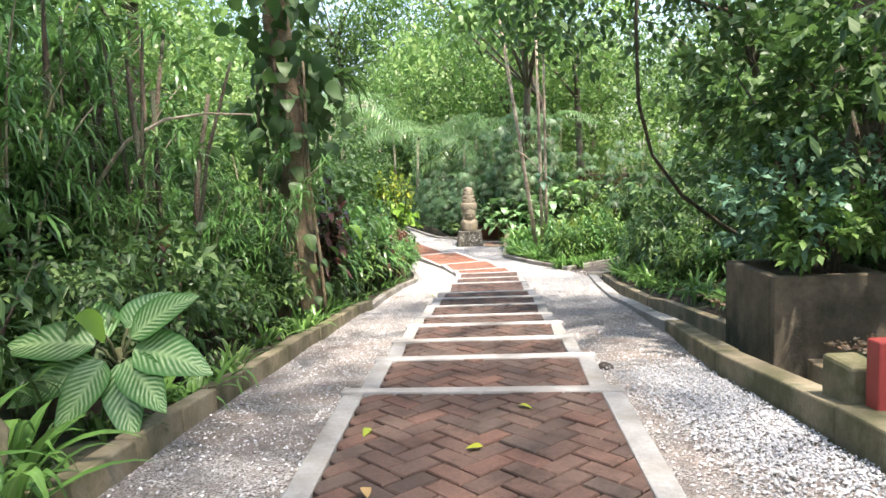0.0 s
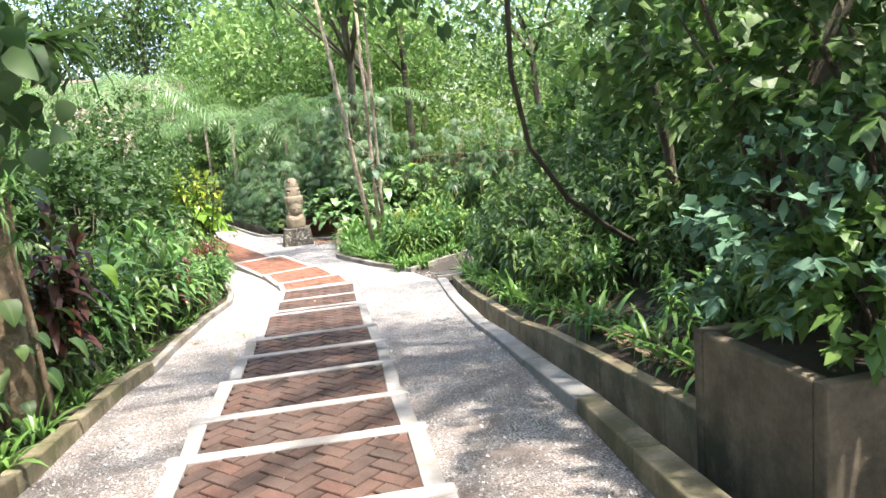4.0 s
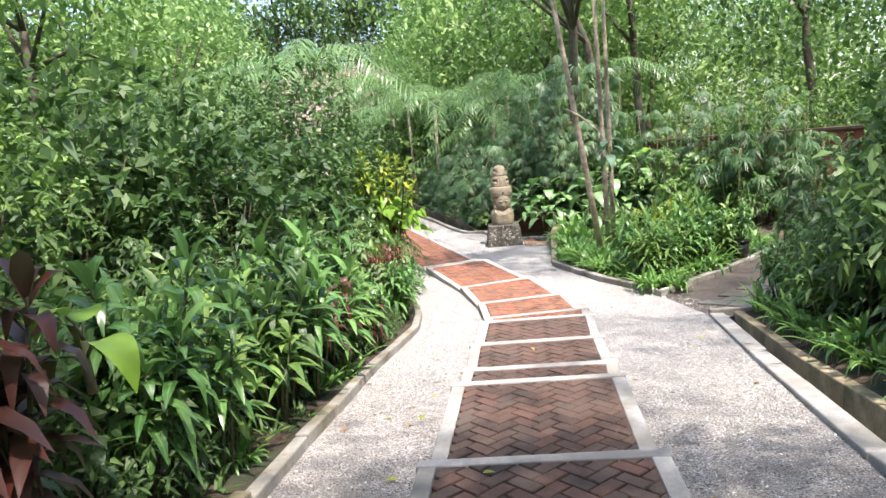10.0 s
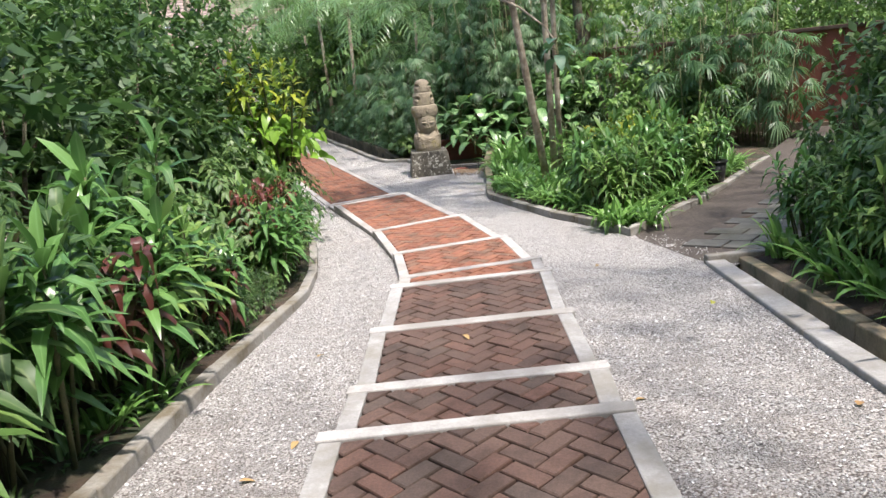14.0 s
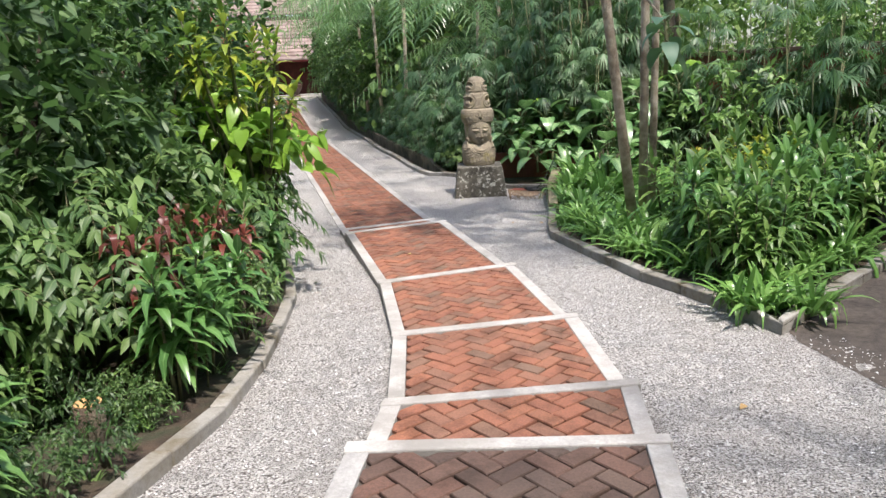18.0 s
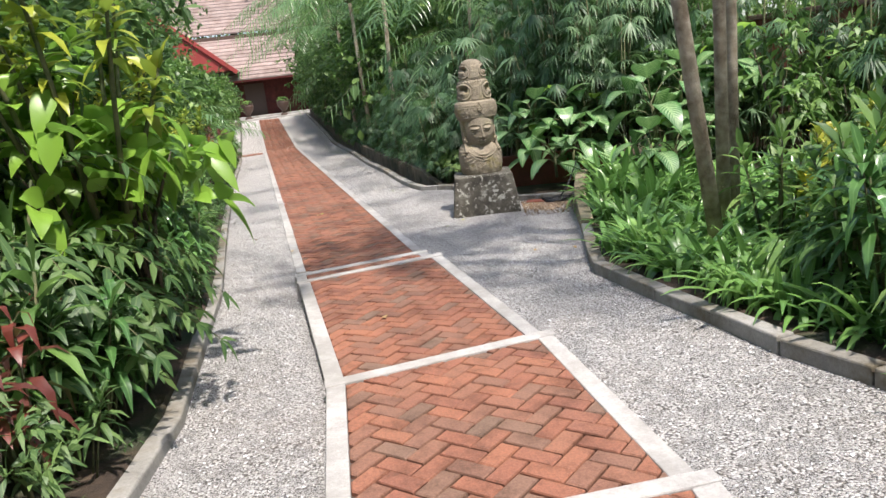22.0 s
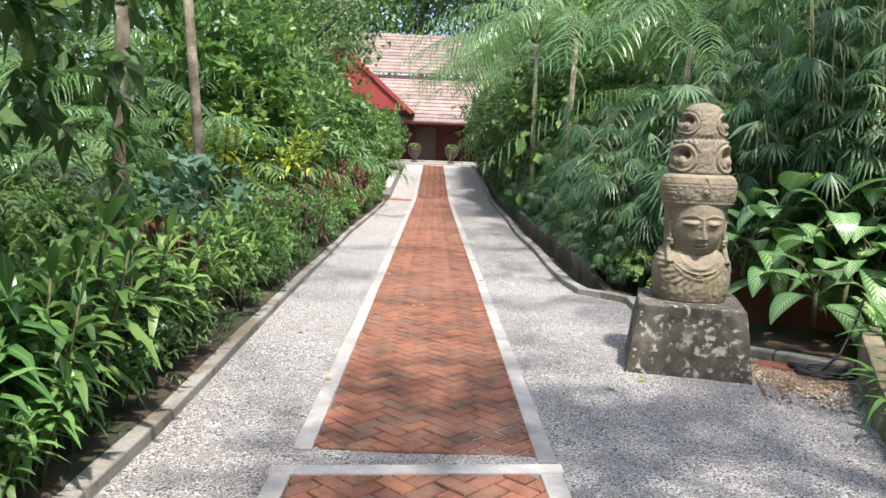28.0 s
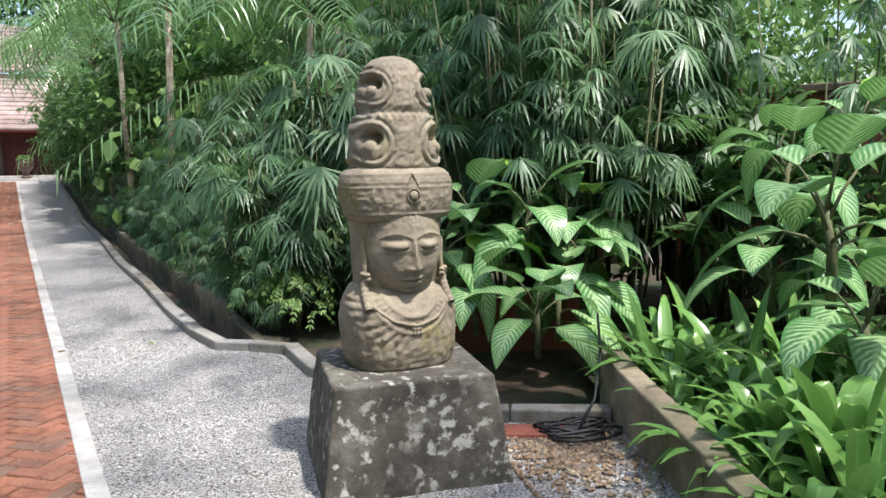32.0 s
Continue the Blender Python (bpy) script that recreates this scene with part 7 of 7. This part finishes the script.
leaf_one = leaf_mesh("leaf", [(0, 0, 0)], [(1, 0, 0)], [(0, 0, 1)], .18, .07, .6, .2, 6, True, "ovate")


def hang_leaf(at, d, n, sc, mat):
    """One leaf of the climber: stalk end, direction, upper side."""
    x = Vector(d).normalized()
    y = Vector(n).cross(x).normalized()
    z = x.cross(y)
    leaf = link_mesh("leaf", leaf_one if mat is L_SHRUB else leaf_two, mat, left_tree)
    leaf.matrix_basis = Matrix.Translation(at) @ Matrix((x, y, z)).transposed().to_4x4() @ Matrix.Scale(sc, 4)


leaf_two = leaf_one.copy()
for i in range(125):
    z, a, r = rng.uniform(.1, 4.6), rng.uniform(0, 6.283), .22 + rng.exponential(.10)
    c, d = math.cos(a), math.sin(a)
    hang_leaf((r * c, r * d, z), (c, d, rng.uniform(-1.2, .1)), (c, d, .8), rng.uniform(.6, 1.3), L_SHRUB)
for i in range(9):
    a = i * .72
    r = .20 + .07 * (i % 3)
    pts = [(r * 1.25 * math.cos(a), r * 1.25 * math.sin(a), -.05), (r * math.cos(a + .12), r * math.sin(a + .12), .8), (r * .9 * math.cos(a - .1), r * .9 * math.sin(a - .1), 1.7), (r * .8 * math.cos(a + .1), r * .8 * math.sin(a + .1), 2.9)]
    part("aerial_root", tube_bm(pts, [.03, .022, .02, .016], 6, None, .15, i), M_BARKWARM, left_tree)
spots = ((.25, .10, 2.25), (.05, -.25, 2.0), (.35, .25, 2.5), (-.25, -.2, 2.3), (.15, -.15, 2.65), (-.35, .1, 2.1), (.1, -.25, 2.95), (-.15, -.2, 3.3), (.2, -.15, 3.5))
for i in range(170):
    at = Vector(spots[i % 9]) + Vector(rng.normal(0, .2, 3))
    hang_leaf(at, rng.normal(0, .5, 3) - (0, 0, .7), rng.normal(0, .5, 3) + (0, -.6, .6), rng.uniform(.8, 1.4), L_DARK)
nest = strap_clump("bird_nest_fern", 245, 46, .95, .062, L_DARK, "bird's nest fern perched on a trunk", "perched ferns", .5, True)
nest.matrix_basis = pose(-1.44, 7.75, 3.7)
dead = part("dry_bamboo_stalk", tube_bm([(-2.5, 4.3, 1.4), (-2.47, 4.3, 2.3), (-2.39, 4.3, 2.71), (-2.17, 4.3, 2.98), (-1.89, 4.3, 3.12), (-1.6, 4.3, 3.15), (-1.27, 4.3, 3.13)], [.022, .02, .018, .015, .012, .009, .005], 6), M_BARKPALE, None)
tagged(dead, "pale dry arching stalk among the bamboo", "stalk")

rw = random.Random(404)
spots = []
for i in range(400):
    x, y = rw.uniform(-24, 22), rw.uniform(-8, 78)
    lx = line_x(LEFT, min(max(y, -6), 59))
    rx = gravel_right(min(max(y, -6), 58)) if y > 25 else 3.5
    if y > 57 and -22 < x < 2:
        continue
    dl, dr = lx - x, x - rx
    if not (dl > 6.8 or dr > (7.0 if y < 25 else 6.2)):
        continue
    if 3 < x < 15 and 18 < y < 33 and (x - 4.3) * .62 + (y - 27.6) * .79 > -1.6 and (x - 4.3) * .62 + (y - 27.6) * .79 < 8:
        continue
    if all((x - a) ** 2 + (y - b) ** 2 > 2.9 ** 2 for a, b in spots):
        spots.append((x, y))
for x, y in spots[:30]:
    K_TREE.put(rw, x, y, gz(y) - .3, rw.uniform(.8, 1.35))

for x, y, s in ((-24, 67, 2.1), (-17, 70, 2.3), (-10, 71, 2.3), (-3.5, 68, 2.1), (4, 66, 2.0), (-20, 60, 1.6), (-1.5, 61, 1.6)):
    K_TREE.put(rw, x, y, .3, s)

# woods beyond, a mass of leaves that nobody could count
def woods(name, seed, n, place, label):
    rng = np.random.default_rng(seed)
    P = place(rng, n)
    D = unit(rng.normal(0, 1, (n, 3)) - (0, 0, .4))
    N = unit(rng.normal(0, .5, (n, 3)) + (0, 0, 1.0))
    me = leaf_mesh(name, P, D, N, .32 * rng.uniform(.5, 1.4, n), .11 * rng.uniform(.6, 1.3, n), .4, .2, 1, False, "ovate")
    tagged(link_mesh(name, me, L_SHRUB if seed % 2 else L_BRIGHT), label, "woods", kind="stuff")


def lumps(rng, n, x0, x1, y0, y1, h):
    k = n // 60
    c = np.stack([rng.uniform(x0, x1, k), rng.uniform(y0, y1, k), rng.uniform(0, 1, k) ** .8 * h], 1)
    return np.repeat(c, 60, 0)[:n] + rng.normal(0, .8, (k * 60, 3))[:n]


woods("woods_left", 301, 33960, lambda r, n: lumps(r, n, -26, -13, -8, 40, 8), "dense green woodland beyond the bank")
woods("woods_right", 302, 33960, lambda r, n: lumps(r, n, 13, 24, -6, 45, 8), "dense green woodland beyond the garden")
woods("woods_far", 303, 72000, lambda r, n: lumps(r, n, -40, 16, 67, 78, 16), "tall green woodland behind the house")
woods("woods_mid", 304, 33960, lambda r, n: lumps(r, n, -2, 16, 35, 62, 9), "tall green woodland behind the palms")
woods("woods_back", 305, 12000, lambda r, n: lumps(r, n, -14, 14, -16, -9, 9), "dense green woodland behind the start of the path")

# urns before the house
def urn(x, y):
    root = tagged(new("stone_urn"), "dark urn planter with a small plant on the doorstep", "urn", "urns before the house")
    prof = ((.16, 0), (.17, .05), (.09, .12), (.10, .2), (.24, .38), (.28, .55), (.25, .62), (.29, .66), (.26, .67))
    bm = bmesh.new()
    rings = [[bm.verts.new((r * math.cos(6.283 * k / 18), r * math.sin(6.283 * k / 18), z)) for k in range(18)] for r, z in prof]
    for a, b in zip(rings, rings[1:]):
        for k in range(18):
            bm.faces.new((a[k], a[(k + 1) % 18], b[(k + 1) % 18], b[k]))
    bm.faces.new(rings[0][::-1])
    bm.faces.new(rings[-1])
    part("bowl", bm, M_CLAY, root)
    rng = np.random.default_rng(int(abs(x) * 77))
    m = 60
    a = rng.uniform(0, 6.283, m)
    D = unit(np.stack([np.cos(a), np.sin(a), rng.uniform(.3, 1.4, m)], 1))
    link_mesh("plant", leaf_mesh("plant", D * .05 + (0, 0, .66), D, np.tile((0, 0, 1.0), (m, 1)), .35, .04, .6, .2, 3, False, "lance"), L_BRIGHT, root)
    root.matrix_basis = pose(x, y, gz(y) + 0.09, 0, 0, 20) @ Matrix.Scale(1.35, 4)
    return root


hx = Vector((0.957, 0.29))
for k in (-1.10, 1.0):
    p = Vector((HX, HY)) + hx * k + Vector((-.29, .957)) * 0.4
    urn(p.x, p.y)

# taller growth between the level path and the house
rh = random.Random(416)
y = 31.0
while y < 47:
    x, yy = left_at(y, rh.uniform(1.5, 2.1))
    K_TALL.put(rh, x, yy, gz(yy) + .05, rh.uniform(.9, 1.15))
    x, yy = left_at(y + .5, rh.uniform(2.5, 3.2))
    K_TALL.put(rh, x, yy, gz(yy) + .05, rh.uniform(1.3, 1.5))
    x, yy = left_at(y + .3, rh.uniform(.7, 1.1))
    rh.choice((K_SHRUB, K_BRIGHT, K_CORD)).put(rh, x, yy, gz(yy) + .05, rh.uniform(.75, 1.0))
    y += 1.1

y = 43.0
while y < 55:
    x, yy = left_at(y, rh.uniform(1.1, 1.5))
    K_TALL.put(rh, x, yy, gz(yy) + .05, rh.uniform(.85, 1.05), 1)
    y += 1.2
for y, d, sc in ((32.2, 3.6, 1.2), (36.5, 3.4, 1.2), (41.0, 3.2, 1.1)):
    x, yy = left_at(y, d)
    K_FEATHER.put(rh, x, yy, gz(yy) + .05, sc)
for y, d, sc in ((33.0, .45, 1.15), (33.8, .6, 1.25), (35.0, .5, 1.2), (31.6, .55, 1.15), (29.0, .75, 1.2)):
    x, yy = left_at(y, d)
    K_CORD.put(rh, x, yy, gz(yy) + .05, sc)

for kind in Kind.made:
    for ob, used in zip(kind.obs, kind.used):
        if not used:
            for o in (*ob.children_recursive, ob):
                bpy.data.objects.remove(o)


# ---- loose stones and fallen leaves ----
def stones(name, seed, n, place, lo, hi, mat, label):
    rng = np.random.default_rng(seed)
    P = place(rng, n)
    T = np.array(((1, 0, 0), (-1, 0, 0), (0, 1, 0), (0, -1, 0), (0, 0, 1), (0, 0, -1)), float)
    F = np.array(((0, 2, 4), (2, 1, 4), (1, 3, 4), (3, 0, 4), (2, 0, 5), (1, 2, 5), (3, 1, 5), (0, 3, 5)))
    s = rng.uniform(lo, hi, (n, 1, 1)) * rng.uniform(.55, 1.3, (n, 1, 3))
    V = T[None] * s * rng.uniform(.7, 1.3, (n, 6, 1))
    a = rng.uniform(0, 6.283, n)
    c, d = np.cos(a)[:, None], np.sin(a)[:, None]
    V = np.stack([V[..., 0] * c - V[..., 1] * d, V[..., 0] * d + V[..., 1] * c, V[..., 2] * .7 + V[..., 0] * .25], -1) + P[:, None]
    me = bpy.data.meshes.new(name)
    me.from_pydata(V.reshape(-1, 3).tolist(), [], (F[None] + (np.arange(n) * 6)[:, None, None]).reshape(-1, 3).tolist())
    tagged(link_mesh(name, me, mat), label, "stones", kind="stuff")


def on_gravel(rng, n, y0, y1):
    y = rng.uniform(y0, y1, n)
    u = rng.uniform(0, 1, n)
    out = np.zeros((n, 3))
    for i in range(n):
        a, b = line_x(LEFT, y[i]) + .01, gravel_right(y[i]) - .02
        if y[i] < 21.3:
            pl, pr = np.interp(y[i], PY, PL) - .13, np.interp(y[i], PY, PR) + .13
        else:
            pl, pr = flatL(y[i]) - .11, flatR(y[i]) + .11
        wl, wr = pl - a, b - pr
        x = a + u[i] * (wl + wr)
        x = x if x < pl else x + (pr - pl)
        out[i] = (x, y[i], gz(y[i]) + .004 + rng.uniform(-.003, .004))
    return out


PK = sorted(BARS, reverse=True)
PY = [BARS[k][0][1] for k in PK]
PL = [BARS[k][0][0] for k in PK]
PR = [BARS[k][1][0] for k in PK]
stones("loose_gravel", 501, 16000, lambda r, n: on_gravel(r, n, 0.3, 13), .0035, .0085, M_PEBBLE, "loose pale limestone chips lying on the gravel")
stones("loose_gravel_lower", 502, 16000, lambda r, n: on_gravel(r, n, 12, 27), .0035, .0085, M_PEBBLE, "loose pale limestone chips lying on the gravel")


def white_patch(r, n):
    y = 1.3 + 2.9 * r.beta(1.6, 1.8, n)
    x = 1.0 + np.array([line_x(LIP, t) - 1.02 for t in y]) * r.beta(1.8, 1.2, n)
    return np.stack([x, y, np.array([gz(t) for t in y]) + .012 + r.uniform(0, .012, n)], 1)


stones("white_chips", 503, 7000, white_patch, .0045, .0105, M_WHITEPEB, "heap of white marble chips spilled on the gravel")

stones("leaf_litter", 504, 1600, lambda r, n: np.stack([1.48 + .36 * r.normal(0, .6, n).clip(-.8, 1), 23.75 + .5 * r.normal(0, .6, n).clip(-1.4, .65), np.full(n, .012)], 1), .006, .018, M_LITTER, "brown leaf litter scattered beside the pedestal")


def bank_top(r, n):
    y = r.uniform(0.5, 14, n)
    x = np.array([line_x(LIP, t) for t in y]) + .68 + r.exponential(.22, n)
    return np.stack([x, y, np.array([gz(t) for t in y]) + .165 + (x - np.array([line_x(LIP, t) for t in y]) - .68) * .12], 1)


stones("bank_litter", 505, 2600, bank_top, .008, .024, M_LITTER, "brown leaf litter on the bank behind the drain")
pv, pf = [(1.52, 23.72, .011)], []
for k in range(80):
    a = 6.283 * k / 80
    w = 1 + .22 * math.sin(a * 3 + 1) + .14 * math.sin(a * 7) + .10 * math.sin(a * 13 + 2) + .08 * math.sin(a * 29)
    pv.append((1.52 + .20 * w * math.cos(a), 23.72 + .27 * w * math.sin(a), .009))
    pf.append((0, k + 1, (k + 1) % 80 + 1))
tagged(pydata("earth_patch", pv, pf, M_DIRT), "trodden earth showing through the gravel beside the pedestal", "earth", kind="structure")

fl = random.Random(88)
FALLEN = [leaf_mesh("fallen_leaf", [(0, 0, 0)], [(1, 0, .1)], [(0, .1, 1)], .07, .019, .2, .35, 4, True, "ovate") for _ in range(2)]
for me, mt in zip(FALLEN, (L_DRY, L_YELLOW)):
    me.materials.append(mt)
for i in range(46):
    y = fl.uniform(1.2, 27)
    x = fl.uniform(line_x(LEFT, y) + .1, gravel_right(y) - .1)
    z = gz(y)
    for body, quad, zz, *_ in STEPS:
        if quad[0].x - .1 < x < quad[1].x + .1 and min(quad[0].y, quad[1].y) < y < max(quad[2].y, quad[3].y) + .1:
            z = zz
    if y > 21.3 and flatL(y) - .1 < x < flatR(y) + .1:
        z = gz(y) + .012
    ob = new("fallen_leaf", FALLEN[i % 2 if fl.random() < .4 else 0])
    ob.matrix_basis = Matrix.LocRotScale((x, y, z + .012), Euler((fl.uniform(-.2, .2), fl.uniform(-.1, .2), fl.uniform(0, 6.28))), (1, 1, 1))
    tagged(ob, "dry curled fallen leaf lying on the path", "leaf", "fallen leaves")


# ---- small things ----
def rock(name, x, y, z, r, seed, mat, label):
    bm = bmesh.new()
    bmesh.ops.create_icosphere(bm, subdivisions=3, radius=1)
    for v in bm.verts:
        v.co *= 1 + .35 * noise.noise(v.co * 1.3 + Vector((seed, 0, 0))) + .08 * noise.noise(v.co * 5)
        v.co = Vector((v.co.x * r[0], v.co.y * r[1], v.co.z * r[2]))
    ob = part(name, bm, mat, None)
    ob.matrix_basis = pose(x, y, z, 0, 0, seed * 40)
    return tagged(ob, label, "stone")


rock("boulder", -1.72, 1.55, 1.80, (.20, .16, .15), 1, M_KERB, "pinkish tan boulder among strap leaves")
rock("boulder", -1.95, 1.85, 1.78, (.16, .14, .12), 2, M_KERB, "small tan boulder beside the kerb")
rock("black_stone", 1.06, 3.95, gz(3.95) + .01, (.06, .045, .03), 3, M_MORTAR, "small black stone lying on the gravel")
stump = tagged(new("tree_stump"), "cut tree stump with pale orange end grain", "stump")
stump.matrix_basis = pose(-1.2, 14.58, gz(14.58) + .05)
part("bark", tube_bm([(0, 0, -.05), (0, 0, .10), (0, 0, .22)], [.085, .07, .068], 14, None, .06, 4), M_BARK, stump)
part("cut_face", tube_bm([(0, 0, .2205), (0, 0, .226)], [.066, .064], 14), plain_mat("end_grain", (.52, .30, .13), .8), stump, "pale orange cut face")

pot = tagged(new("black_pot"), "black plastic nursery pot on the bed's edge", "pot")
pot.matrix_basis = pose(4.75, 18.75, gz(18.7) + .07)
part("body", tube_bm([(0, 0, 0), (0, 0, .30)], [.12, .16], 18), plain_mat("black_plastic", (.015, .015, .016), .45), pot)
part("rim", tube_bm([(0, 0, .30), (0, 0, .33)], [.172, .172], 18), bpy.data.materials["black_plastic"], pot)
K_CANE.put(rp, 4.75, 18.75, gz(18.7) + .36, .6)

# coiled cables by the pedestal
M_CABLE = plain_mat("black_cable", (.012, .012, .012), .5)
for i in range(3):
    pts = []
    for k in range(26):
        a = k * .55 + i
        r = .16 + .05 * math.sin(k * .9 + i)
        pts.append((1.60 + r * math.cos(a) + k * .004, 23.86 + r * .55 * math.sin(a) + i * .06, .022 + .006 * i + .004 * (k % 5)))
    tagged(part("garden_cable", tube_bm(pts, [.009] * 26, 6), M_CABLE, None), "loose coils of black cable on the gravel", "cable", "cables by the pedestal")
tagged(part("garden_cable", tube_bm([(1.66, 23.9, .03), (1.80, 24.0, .16), (1.93, 24.2, .36), (2.05, 24.5, .52)], [.009] * 4, 6), M_CABLE, None), "black cable climbing the low wall", "cable", "cables by the pedestal")
tagged(part("broken_tile", prism_bm([(1.22, 23.98), (1.58, 23.86), (1.63, 24.02), (1.28, 24.13)], .006, .03, .005, .004, 2), M_BROWNWALL, None), "broken terracotta slab lying on the gravel", "slab")

# brick spur and low white wall far along the level path
spur = tagged(new("brick_spur"), "short brick spur leaving the level path", "brick path", kind="structure")
SD = Vector((-.957, -.29))
for i in range(9):
    for j in range(6):
        p = v2((flatL(41.6) - .14, 41.6)) + SD * (.02 + j * .21) + Vector((-.29, .957)) * (i * .105)
        V, F = brick_geo([p, p + Vector((-.29, .957)) * .098, p + Vector((-.29, .957)) * .098 + SD * .202, p + SD * .202][::1], gz(p.y) - .03, gz(p.y) + .014)
        pydata("brick", V, F, M_BRICK_NEW, spur)
lw = part("low_white_wall", prism_bm([left_at(43.2, .05), left_at(50, .05), left_at(50, .35), left_at(43.2, .35)], lambda x, y: gz(y) - .2, lambda x, y: gz(y) + .34, .015), M_BAR, None)
tagged(lw, "low whitewashed wall beside the far path", "wall", kind="structure")

# ---- bricks, last ----
rb = random.Random(5)
for body, quad, z, mat, axis, org in STEPS:
    lay_bricks(body, [Vector((p.x, p.y)) for p in quad], lambda y, zz=z: zz, axis, org, mat, rb, 310)
quad = [Vector((flatL(21.32), 21.32)), Vector((flatR(21.62), 21.62)), Vector((flatR(FLAT_END), FLAT_END)), Vector((flatL(FLAT_END), FLAT_END))]
lay_bricks(long_path, quad, lambda y: gz(y) + 0.012, Vector((-0.29, 0.957)), (flatL(21.3) + 0.5, 21.3), M_BRICK_NEW, rb, 300)
